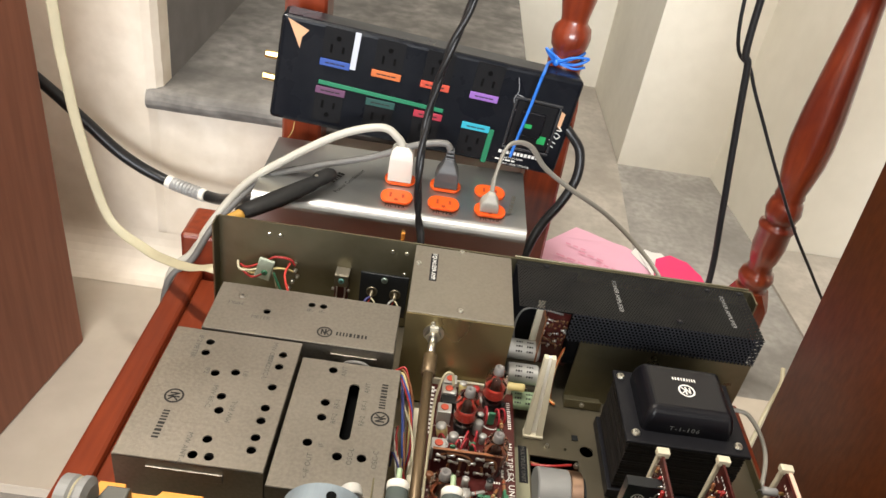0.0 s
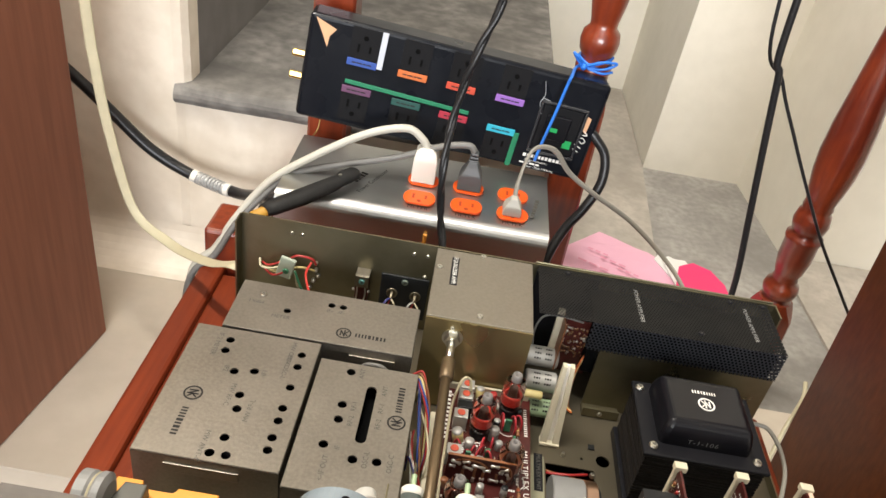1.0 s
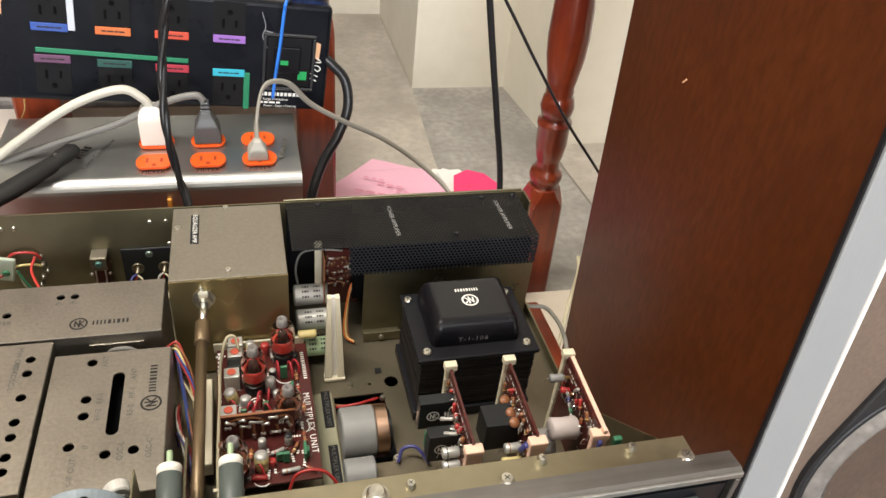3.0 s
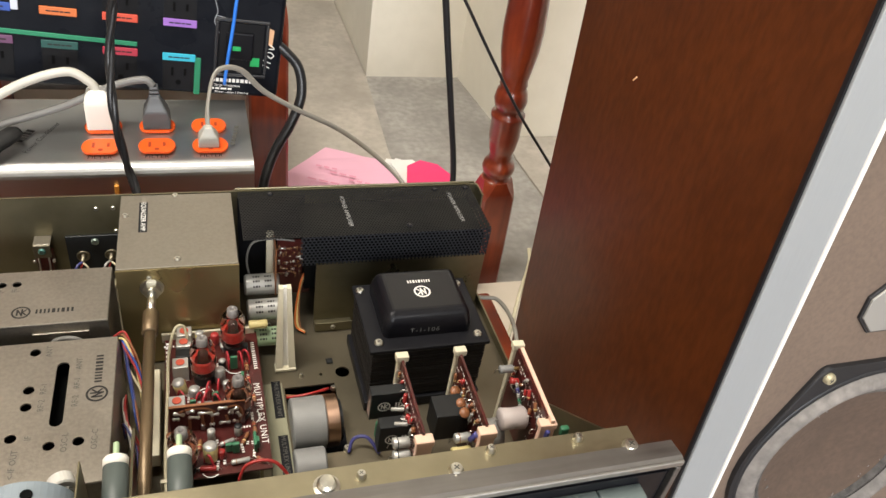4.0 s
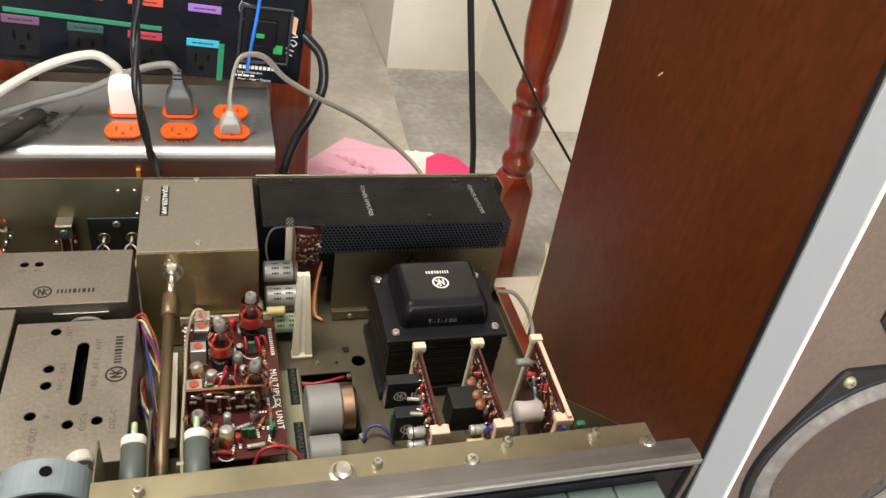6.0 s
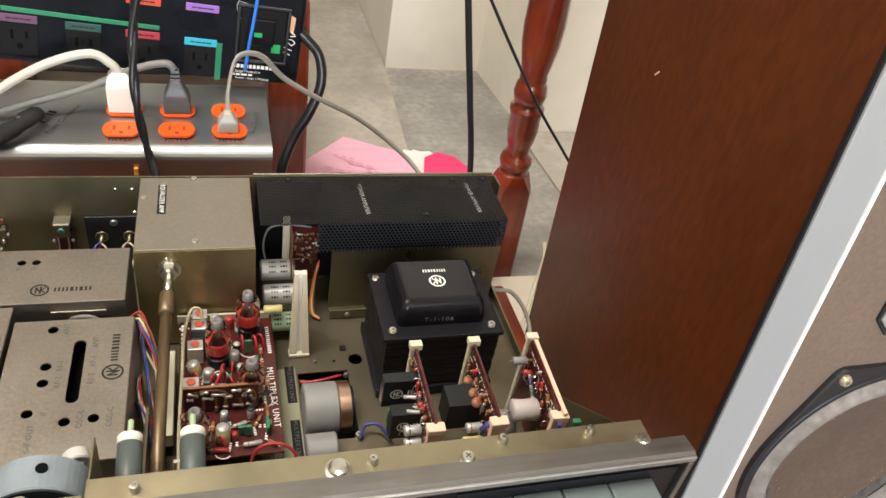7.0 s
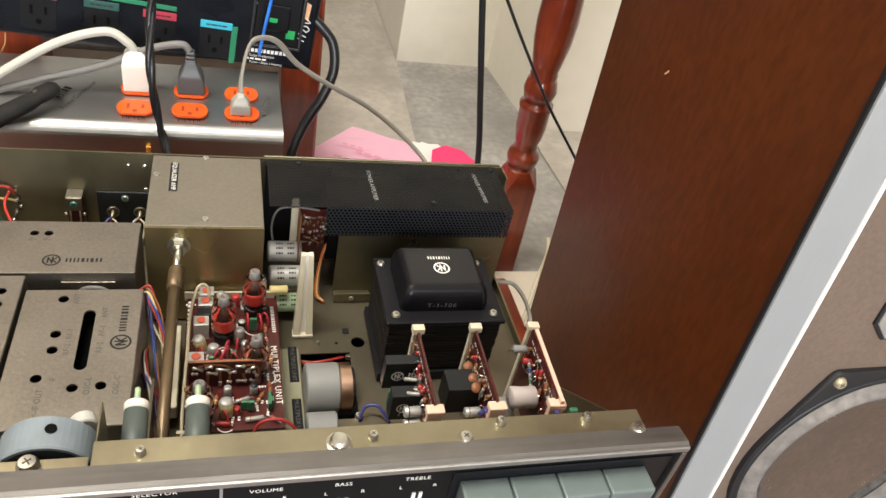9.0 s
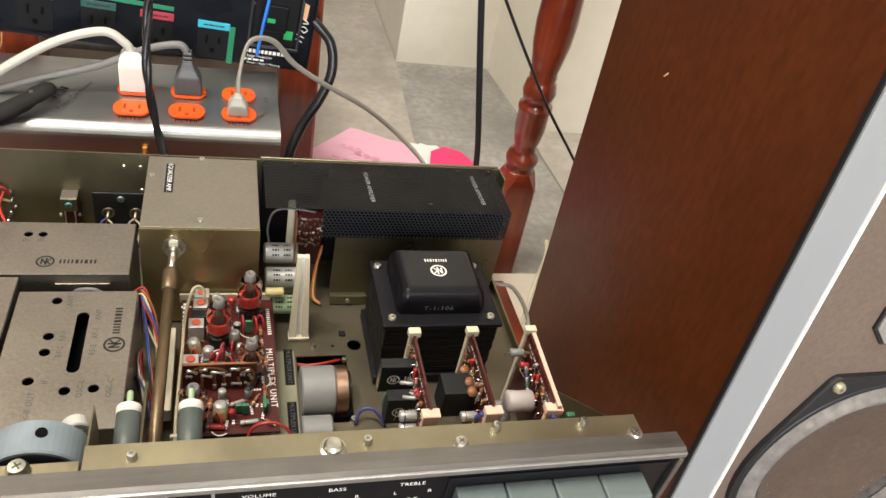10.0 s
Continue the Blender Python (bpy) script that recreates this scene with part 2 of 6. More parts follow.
def obj(name, bm, material, parent=None, smooth=False):
    me = bpy.data.meshes.new(name)
    bm.normal_update()
    bm.to_mesh(me)
    bm.free()
    if material is not None:
        for mm in (material if isinstance(material, (list, tuple)) else (material,)):
            me.materials.append(mm)
    if smooth:
        for p in me.polygons:
            p.use_smooth = True
    ob = new(name, me)
    if parent is not None:
        hang(ob, parent)
    return ob


def hang(ob, parent):
    """Make ob, built in the room's coordinates, a part of parent."""
    ob.parent = parent
    if parent.type == "EMPTY":
        ob.matrix_parent_inverse = parent.matrix_world.inverted()


def part(name, bm, material, parent, label="", smooth=False):
    ob = obj(name, bm, material, parent, smooth)
    if label:
        ob["label"] = label
    return ob


def thing(name, label, category, group="", kind="", at=(0, 0, 0), rz=0.0):
    ob = new(name)
    ob.empty_display_size = 0.02
    ob.matrix_world = pose(*at, 0, 0, rz)
    return tagged(ob, label, category, group, kind)


def box(bm, x0, x1, y0, y1, z0, z1, bevel=0.0, m=None, seg=2):
    vs = [bm.verts.new(v) for v in ((x0, y0, z0), (x1, y0, z0), (x1, y1, z0), (x0, y1, z0), (x0, y0, z1), (x1, y0, z1), (x1, y1, z1), (x0, y1, z1))]
    fs = [bm.faces.new([vs[i] for i in f]) for f in ((3, 2, 1, 0), (4, 5, 6, 7), (0, 1, 5, 4), (1, 2, 6, 5), (2, 3, 7, 6), (3, 0, 4, 7))]
    got = set(vs)
    if bevel:
        es = list({e for f in fs for e in f.edges})
        r = bmesh.ops.bevel(bm, geom=es, offset=bevel, segments=seg, affect="EDGES", profile=0.5, clamp_overlap=True)
        got = {v for f in r["faces"] for v in f.verts} | {v for v in vs if v.is_valid}
    if m is not None:
        bmesh.ops.transform(bm, matrix=m, verts=list(got))
    return bm


def B(x0, x1, y0, y1, z0, z1, bevel=0.0, m=None, seg=2):
    return box(bmesh.new(), x0, x1, y0, y1, z0, z1, bevel, m, seg)


def lathe(profile, n=24, m=None, bm=None):
    """Turned form round z from (radius, height) pairs."""
    bm = bm or bmesh.new()
    rings = []
    for r, z in profile:
        if r < 1e-6:
            rings.append([bm.verts.new((0, 0, z))])
        else:
            rings.append([bm.verts.new((r * math.cos(2 * math.pi * k / n), r * math.sin(2 * math.pi * k / n), z)) for k in range(n)])
    for a, b in zip(rings, rings[1:]):
        for k in range(n):
            j = (k + 1) % n
            if len(a) == 1 and len(b) > 1:
                bm.faces.new((a[0], b[j], b[k]))
            elif len(b) == 1 and len(a) > 1:
                bm.faces.new((a[k], a[j], b[0]))
            elif len(a) > 1:
                bm.faces.new((a[k], a[j], b[j], b[k]))
    if m is not None:
        bmesh.ops.transform(bm, matrix=m, verts=[v for ring in rings for v in ring])
    return bm


def cyl(r, h, n=20, m=None, bevel=0.0, bm=None):
    b = min(bevel, r * 0.5, h * 0.4)
    prof = [(0, 0), (r - b, 0), (r, b), (r, h - b), (r - b, h), (0, h)] if b else [(0, 0), (r, 0), (r, h), (0, h)]
    return lathe(prof, n, m, bm)


def to(a, b):
    """The pose that lays the z axis from a towards b."""
    a, b = Vector(a), Vector(b)
    return Matrix.Translation(a) @ (b - a).to_track_quat("Z", "Y").to_matrix().to_4x4()


def rod(a, b, r, n=14, bevel=0.0, bm=None):
    return cyl(r, (Vector(b) - Vector(a)).length, n, to(a, b), bevel, bm)


def spline(points, per=8):
    ps = [Vector(p) for p in points]
    ps = [ps[0] * 2 - ps[1]] + ps + [ps[-1] * 2 - ps[-2]]
    out = []
    for i in range(1, len(ps) - 2):
        p0, p1, p2, p3 = ps[i - 1:i + 3]
        for k in range(per):
            t = k / per
            out.append(0.5 * (2 * p1 + (p2 - p0) * t + (2 * p0 - 5 * p1 + 4 * p2 - p3) * t * t + (3 * p1 - p0 - 3 * p2 + p3) * t ** 3))
    return out + [ps[-2]]


def tube(points, r, n=8, per=8, flat=1.0, bm=None, wide=(0, 0, 1)):
    """A cable along smooth points; flat: the ratio of its thickness to its width across 'wide'."""
    bm = bm or bmesh.new()
    path = spline(points, per) if per > 1 else [Vector(p) for p in points]
    rings, side = [], None
    for i, p in enumerate(path):
        d = (path[min(i + 1, len(path) - 1)] - path[max(i - 1, 0)]).normalized()
        if flat != 1.0:
            side = Vector(wide) - d * d.dot(Vector(wide))
        elif side is None:
            side = d.orthogonal()
        else:
            side = side - d * d.dot(side)
        side = side.normalized()
        up = d.cross(side)
        rings.append([bm.verts.new(p + side * (r * math.cos(2 * math.pi * k / n)) + up * (r * flat * math.sin(2 * math.pi * k / n))) for k in range(n)])
    for a, b in zip(rings, rings[1:]):
        for k in range(n):
            bm.faces.new((a[k], a[(k + 1) % n], b[(k + 1) % n], b[k]))
    bm.faces.new(rings[0][::-1])
    bm.faces.new(rings[-1])
    return bm


def prism(outline, z0, z1, m=None, bevel=0.0, bm=None):
    """An upright prism over a plan outline."""
    bm = bm or bmesh.new()
    lo = [bm.verts.new((x, y, z0)) for x, y in outline]
    hi = [bm.verts.new((x, y, z1)) for x, y in outline]
    n = len(lo)
    fs = [bm.faces.new(lo[::-1]), bm.faces.new(hi)] + [bm.faces.new((lo[k], lo[(k + 1) % n], hi[(k + 1) % n], hi[k])) for k in range(n)]
    if bevel:
        es = list(fs[1].edges)
        bmesh.ops.bevel(bm, geom=es, offset=bevel, segments=2, affect="EDGES", profile=0.5, clamp_overlap=True)
    if m is not None:
        own = {v for f in fs if f.is_valid for v in f.verts} if not bevel else set(bm.verts)
        bmesh.ops.transform(bm, matrix=m, verts=list(own))
    return bm


def lettering(text, size, m, depth=0.0, spread=1.0):
    """A mesh of written words in the built-in font, centred at the pose m."""
    cu = bpy.data.curves.new("lettering", "FONT")
    cu.body, cu.size, cu.align_x, cu.align_y, cu.extrude, cu.space_character = text, size, "CENTER", "CENTER", depth, spread
    cu.resolution_u = 2
    ob = bpy.data.objects.new("lettering", cu)
    me = bpy.data.meshes.new_from_object(ob)
    bpy.data.objects.remove(ob)
    bpy.data.curves.remove(cu)
    bm = bmesh.new()
    bm.from_mesh(me)
    bpy.data.meshes.remove(me)
    bmesh.ops.transform(bm, matrix=m, verts=bm.verts[:])
    return bm


def disc(bm, x, y, z, r, n=16):
    bm.faces.new([bm.verts.new((x + r * math.cos(2 * math.pi * k / n), y + r * math.sin(2 * math.pi * k / n), z)) for k in range(n)])


def emblem(m, s):
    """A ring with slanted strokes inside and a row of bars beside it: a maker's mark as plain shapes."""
    bm = bmesh.new()
    n = 28
    for k in range(n):
        a, b = 2 * math.pi * k / n, 2 * math.pi * (k + 1) / n
        q = [bm.verts.new((r * math.cos(t), r * math.sin(t), 0)) for r, t in ((0.5 * s, a), (0.5 * s, b), (0.40 * s, b), (0.40 * s, a))]
        bm.faces.new(q)
    for x, y, w, h, a in ((-0.19, 0, 0.09, 0.50, 0), (0.05, 0, 0.09, 0.62, 0), (-0.07, 0, 0.08, 0.52, 28), (0.17, 0.11, 0.08, 0.34, -42), (0.17, -0.11, 0.08, 0.34, 42)):
        t = pose(s * x, s * y, 0, 0, 0, a)
        bm.faces.new([bm.verts.new(t @ Vector((s * dx * w / 2, s * dy * h / 2, 0))) for dx, dy in ((-1, -1), (1, -1), (1, 1), (-1, 1))])
    bmesh.ops.transform(bm, matrix=m, verts=bm.verts[:])
    return bm


def bars(m, widths, h, gap, bm=None):
    """Plain bars that stand for a word that is not lettered."""
    bm = bm or bmesh.new()
    total = sum(widths) + gap * (len(widths) - 1)
    x, made = -total / 2, []
    for w in widths:
        vs = [bm.verts.new((a, b, 0)) for a, b in ((x, -h / 2), (x + w, -h / 2), (x + w, h / 2), (x, h / 2))]
        bm.faces.new(vs)
        made += vs
        x += w + gap
    bmesh.ops.transform(bm, matrix=m, verts=made)
    return bm


def screw(parent, at, r=0.0035, h=0.002, material=None, m=None):
    """A cross-head screw."""
    key = ("screw", r, h, material.name if material else "")
    if key not in SHARED:
        bm = lathe([(r, 0), (r, h * 0.4), (r * 0.75, h), (0, h * 1.05)], 14)
        me = bpy.data.meshes.new("screw")
        for a in (0, 90):
            t = pose(0, 0, 0, 0, 0, a + 35)
            box(bm, -r * 0.42, r * 0.42, -r * 0.07, r * 0.07, h * 0.9, h * 1.10, m=t)
        for f in bm.faces[-12:]:
            f.material_index = 1
        bm.to_mesh(me)
        bm.free()
        me.materials.append(material or screw_metal)
        me.materials.append(slot_grey)
        SHARED[key] = me
    ob = new("screw", SHARED[key])
    hang(ob, parent)
    ob.matrix_basis = m if m is not None else Matrix.Translation(at)
    return ob


SHARED = {}


def cut(bm, cutter):
    """bm with the closed forms of cutter taken away."""
    a, b = bpy.data.meshes.new("a"), bpy.data.meshes.new("b")
    bm.to_mesh(a)
    cutter.to_mesh(b)
    bm.free()
    cutter.free()
    oa, ob = bpy.data.objects.new("a", a), bpy.data.objects.new("b", b)
    for o in (oa, ob):
        scene.collection.objects.link(o)
    md = oa.modifiers.new("cut", "BOOLEAN")
    md.operation, md.object, md.solver = "DIFFERENCE", ob, "EXACT"
    got = bpy.data.meshes.new_from_object(oa.evaluated_get(bpy.context.evaluated_depsgraph_get()))
    out = bmesh.new()
    out.from_mesh(got)
    for o in (oa, ob):
        bpy.data.objects.remove(o)
    for me in (a, b, got):
        bpy.data.meshes.remove(me)
    return out

# ---- structure ----


def setting(name, bm, material, label, category):
    return tagged(obj(name, bm, material), label, category, kind="structure")


setting("plinth", prism([(-1.7, 0.335), (0.27, 0.335), (0.27, 0.10), (2.3, 0.10), (2.3, 0.608), (0.06, 0.608), (0.06, 0.722), (-1.7, 0.722)], -0.30, 0.0, bevel=0.006),
        plinth_paint, "worn cream-painted masonry plinth under the stand", "plinth")
setting("floor", B(-1.7, 2.3, 0.5000, 1.95, -0.29, -0.055), concrete, "rough grey cement floor behind the stand", "floor")
setting("floor_patch_1", prism([(0.05, 0.52), (0.303, 0.52), (0.315, 1.06), (0.334, 1.374), (0.334, 1.808), (0.05, 1.808)], -0.056, -0.050), concrete_pale, "paler patch of cement screed on the floor", "floor")
setting("floor_patch_2", prism([(0.585, 0.52), (2.2, 0.52), (2.2, 1.10), (0.566, 1.10), (0.560, 1.02)], -0.056, -0.050), concrete_pale, "paler patch of cement screed on the floor", "floor")
# out of view; its dark tone limits light bounced upwards
setting("floor_low", B(-1.7, 2.3, -4.4, 0.335, -0.34, -0.30), floor_low, "unseen floor in front of the plinth, kept dark to cut bounced light", "floor")
# the left wall ends in a worn, slightly wavy plaster edge
bm = bmesh.new()
rings = []
for z in [0.0] + list(np.linspace(0.2462, 0.90, 60)) + [2.4]:
    e = 0.0016 * noise.noise(Vector((z * 60, 1.7, 0))) + 0.0010 * noise.noise(Vector((z * 9, 5.2, 0)))
    rings.append([bm.verts.new((x, y, z)) for x, y in ((-1.7, 0.72), (-0.436 + e * 0.5, 0.72), (-0.426 + e, 0.7235 + 0.4 * e), (-0.420 + e, 0.733), (-0.4187, 0.76), (-1.7, 0.76))])
bm.faces.new(rings[0][::-1])
bm.faces.new(rings[-1])
for a, b in zip(rings, rings[1:]):
    for k in range(6):
        bm.faces.new((a[k], a[(k + 1) % 6], b[(k + 1) % 6], b[k]))
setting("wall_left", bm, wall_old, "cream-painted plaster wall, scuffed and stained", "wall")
# cove added so that no shade line shows between wall and plinth
bm = bmesh.new()
prof = [(0.7195 - 0.055 + 0.055 * math.sin(a), 0.0008 + 0.055 - 0.055 * math.cos(a)) for a in np.linspace(0, math.pi / 2, 9)] + [(0.7195, 0.0008)]
va = [bm.verts.new((-1.69, y, z)) for y, z in prof]
vb = [bm.verts.new((-0.40, y, z)) for y, z in prof]
bm.faces.new(va[::-1])
bm.faces.new(vb)
for k in range(len(prof)):
    j = (k + 1) % len(prof)
    bm.faces.new((va[k], va[j], vb[j], vb[k]))
setting("wall_cove", bm, wall_old, "rounded plaster foot, added to blend the cream wall into the plinth", "wall")
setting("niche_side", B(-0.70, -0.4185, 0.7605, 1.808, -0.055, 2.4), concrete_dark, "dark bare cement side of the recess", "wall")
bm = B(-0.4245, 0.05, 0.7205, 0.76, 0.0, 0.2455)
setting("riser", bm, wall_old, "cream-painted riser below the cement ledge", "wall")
# ledge with a rounded nosing
bm = bmesh.new()
prof = [(1.806, 0.2460), (1.806, 0.268)] + [(0.726 + 0.0 - 0.014 * math.sin(a) * 1.0 + 0.0, 0.254 + 0.014 * math.cos(a)) for a in np.linspace(0, math.pi * 0.92, 9)] + [(0.74, 0.2460)]
rings = []
for x in np.linspace(-0.436, 0.05, 70):
    ring = []
    for y, z in prof:
        f = 0.0 if y > 1.0 else 1.0
        d = noise.noise(Vector((x * 34, y * 60, z * 60))) * 0.0022 + noise.noise(Vector((x * 9, 3.1, z * 12))) * 0.0028
        ring.append(bm.verts.new((x, y + f * d, z + f * (0.6 * d if z > 0.25 else 0.0))))
    rings.append(ring)
bm.faces.new(rings[0])
bm.faces.new(rings[-1][::-1])
for va, vb in zip(rings, rings[1:]):
    for k in range(len(prof)):
        j = (k + 1) % len(prof)
        bm.faces.new((va[j], va[k], vb[k], vb[j]))
setting("ledge", bm, concrete_ledge, "bare grey cement ledge with a rounded, chipped nosing", "ledge")
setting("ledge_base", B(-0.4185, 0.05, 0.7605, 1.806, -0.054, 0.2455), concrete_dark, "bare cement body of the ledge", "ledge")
setting("wall_back", prism([(-0.70, 1.810), (0.336, 1.810), (0.336, 1.376), (0.547, 1.376), (0.570, 1.102), (2.3, 1.110), (2.3, 2.0), (-0.70, 2.0)], -0.055, 2.4), wall_paint, "cream-painted plaster wall with stepped corners", "wall")
# side walls, window wall and ceiling are unseen, added to enclose the light
setting("wall_west", B(-1.8, -1.7, -4.5, 0.76, -0.34, 2.4), room_paint, "unseen wall added to close the room, its tone set for fill light", "wall")
setting("wall_east", B(2.3, 2.4, -4.5, 2.0, -0.34, 2.4), room_paint, "unseen wall added to close the room, its tone set for fill light", "wall")
bm = bmesh.new()
for a in ((-1.7, -1.45, -0.34, 2.4), (1.05, 2.3, -0.34, 2.4), (-1.45, 1.05, -0.34, 0.5), (-1.45, 1.05, 2.2, 2.4)):
    box(bm, a[0], a[1], -4.5, -4.4, a[2], a[3])
setting("wall_south", bm, room_paint, "unseen wall added behind the camera, with an assumed window opening", "wall")
setting("ceiling", B(-1.8, 2.4, -4.5, 2.0, 2.4, 2.45), ceiling_white, "unseen ceiling added to close the room, its tone set for fill light", "ceiling")

# tube lamp added out of view, to light the back walls from above
lamp = thing("added_tube_lamp", "unseen white tube lamp, added under the ceiling to light the room", "lamp", at=(-0.62, 0.22, 2.4))
part("housing", B(-1.24, 0.00, 0.18, 0.26, 2.33, 2.40, 0.006), white_plastic, lamp)
part("tube", rod((-1.20, 0.22, 2.30), (-0.04, 0.22, 2.30), 0.014), tube_white, lamp, "glowing glass tube", smooth=True)


# ---- loudspeakers ----
def speaker(at, rz, label):
    """A floor loudspeaker; the side wall stands at x = 0 and the front at y = 0 in its own axes."""
    sp = thing("loudspeaker", label, "loudspeaker", "pair of loudspeakers")
    m = pose(*at, -5.05, 0.18, rz)
    sp.matrix_world = pose(*at)
    w, d, h = 0.31, 0.309, 0.80
    f = 0.0372
    # woofer seat bored through panel and cabinet
    cx, cz, r = 0.155, 0.164, 0.104
    wm = m @ pose(cx, -0.002, cz, 90, 0, 0)

    def bore():
        return cyl(r * 0.82, 0.10, 48, wm @ Matrix.Translation((0, 0, -0.07)))

    part("cabinet", cut(B(0, w, 0.001, d, 0.0, h, 0.0015, m), bore()), walnut, sp)
    for a in ((0.0012, w, 0, f), (0.0012, w, h - f, h), (0.0012, f, f, h - f), (w - f, w, f, h - f)):
        part("front_frame", B(a[0], a[1], -0.0035, 0.0008, a[2], a[3], 0.0004, m, 1), silver_trim, sp, "silver-painted front frame")
    for a in ((f, f + 0.003, f, h - f), (w - f - 0.003, w - f, f, h - f)):
        part("inner_bead", B(a[0], a[1], -0.0045, 0.0005, a[2], a[3], 0.0, m), white_trim, sp, "thin white bead")
    part("edge_strip", B(-0.0008, 0.0010, -0.0015, 0.0018, 0, h, 0.0, m), black_edge, sp, "black edge strip")
    part("baffle", cut(B(f + 0.003, w - f - 0.003, -0.002, 0.0008, f, h - f, 0.0, m), bore()), baffle, sp, "brown front panel")
    # woofer
    # basket rim: the hull of the round rim and four screw ears
    pts = [(r * math.cos(a), r * math.sin(a)) for a in np.linspace(0, 2 * math.pi, 48, endpoint=False)]
    EARS = (60, 120, 240, 300)
    for e in EARS:
        c = (r * 1.10 * math.cos(radians(e)), r * 1.10 * math.sin(radians(e)))
        pts += [(c[0] + 0.010 * math.cos(a), c[1] + 0.010 * math.sin(a)) for a in np.linspace(0, 2 * math.pi, 14, endpoint=False)]
    pts = sorted(set(pts))
    hull = []
    for seq in (pts, pts[::-1]):
        run = []
        for p in seq:
            while len(run) > 1 and (run[-1][0] - run[-2][0]) * (p[1] - run[-2][1]) - (run[-1][1] - run[-2][1]) * (p[0] - run[-2][0]) <= 0:
                run.pop()
            run.append(p)
        hull += run[:-1]
    wf = part("woofer", cut(prism(hull, 0.0, 0.0045, wm, bevel=0.002), bore()), rubber, sp, "black basket rim")
    for e in EARS:
        screw(sp, None, 0.0050, 0.004, pale_screw, wm @ pose(0, 0, 0, 0, 0, e) @ pose(r * 1.105, 0, 0.0045))
    part("rim_ring", lathe([(r * 0.93, 0.0040), (r * 0.945, 0.0064), (r * 0.965, 0.0046)], 56, wm), rubber, sp, "black inner rim", smooth=True)
    prof = [(r * (0.94 - 0.185 * k / 10), 0.0042 + 0.0075 * math.sin(math.pi * (0.06 + 0.90 * k / 10))) for k in range(11)]
    part("surround", lathe(prof, 64, wm), foam, sp, "grey dusty roll surround with dark patches", smooth=True)
    part("surround_seam", lathe([(r * 0.757, 0.0044), (r * 0.745, 0.0012), (r * 0.735, 0.0040), (r * 0.715, 0.0044), (r * 0.700, -0.001)], 64, wm), foam_dark, sp, "dark glued seam", smooth=True)
    part("cone", lathe([(r * 0.705, 0.0), (r * 0.45, -0.006), (r * 0.10, -0.014), (0, -0.0145)], 56, wm), cone_paper, sp, "dusty brown paper cone", smooth=True)
    rn = random.Random(5)
    bm = bmesh.new()
    for k in range(26):
        a, q = rn.uniform(0, 2 * math.pi), r * rn.uniform(0.60, 0.685)
        p = wm @ Vector((q * math.cos(a), q * math.sin(a), 0.0008))
        d = wm.to_3x3() @ Vector((rn.uniform(-1, 1), rn.uniform(-1, 1), 0.15)) * rn.uniform(0.0015, 0.0035)
        tube([p, p + d * 0.6, p + d], 0.0004, 5, 3, bm=bm)
    tagged(part("lint", bm, foam, sp), "pale dust tufts on the cone's edge", kind="stuff")
    # horn plate above
    def octagon(x0, x1, z0, z1, c, y0, y1):
        pts = [(x0 + c, z0), (x1 - c, z0), (x1, z0 + c), (x1, z1 - c), (x1 - c, z1), (x0 + c, z1), (x0, z1 - c), (x0, z0 + c)]
        return prism(pts, -y1, -y0, m @ pose(0, 0, 0, 90, 0, 0), bevel=0.0006)

    part("badge_plate", octagon(0.1025, 0.2075, 0.3055, 0.350, 0.014, -0.006, -0.002), comp_grey, sp, "pale grey control plate")
    part("plate_rim", octagon(0.1003, 0.2097, 0.3033, 0.3522, 0.015, -0.0045, -0.0022), rubber, sp, "black rim")
    part("wedge", B(0.02, w - 0.02, 0.0, 0.05, -0.03, -0.001, 0.002, Matrix.Translation((at[0], at[1], at[2] - 0.0005)) @ pose(0, 0, 0, 0, 0, rz)), red_wood, sp, "wooden block under the front edge")
    return sp


rs = speaker((0.3263, 0.1383, 0.0275), 0.89, "large walnut-veneered loudspeaker with a silver front frame, its grille off")
part("fleck", B(-0.0004, 0.0002, -0.003, 0.003, -0.0006, 0.0006, 0.0, pose(0.3225, 0.374, 0.43, -50, 0, 0.9)), tear_tan, rs, "small pale scratch")
left_spk = thing("loudspeaker", "large walnut-veneered loudspeaker standing at the plinth's edge, seen from its side", "loudspeaker", "pair of loudspeakers", at=(-0.69, 0.27, 0.0))
lm = pose(-0.469, 0.547, 0.0, 0, 0, -7.0)
part("cabinet", B(-0.40, 0.0, -0.315, 0.0, 0.0, 0.86, 0.003, lm), walnut_lit, left_spk, "walnut veneer, lightened in colour for the light on it")
part("front_frame", B(-0.40, 0.0, -0.326, -0.315, 0.0, 0.86, 0.002, lm), silver_trim, left_spk, "silver-painted front frame")

# ---- stand and posts ----
stand = thing("wooden_stand", "low red-stained wooden stand carrying the receiver", "stand", at=(-0.05, 0.28, 0.0))
part("top", B(-0.315, 0.235, 0.07, 0.492, 0.150, 0.168, 0.003), red_board, stand)
part("side_rail", B(-0.325, -0.300, 0.07, 0.560, 0.120, 0.176, 0.004), red_board, stand)
part("side_rail", B(0.236, 0.2535, 0.07, 0.405, 0.120, 0.176, 0.003), red_board, stand)
part("corner_block", B(-0.324, -0.286, 0.500, 0.556, 0.130, 0.216, 0.004), red_wood, stand)
part("back_shelf", B(-0.284, 0.030, 0.493, 0.640, 0.150, 0.168, 0.002), red_board, stand)
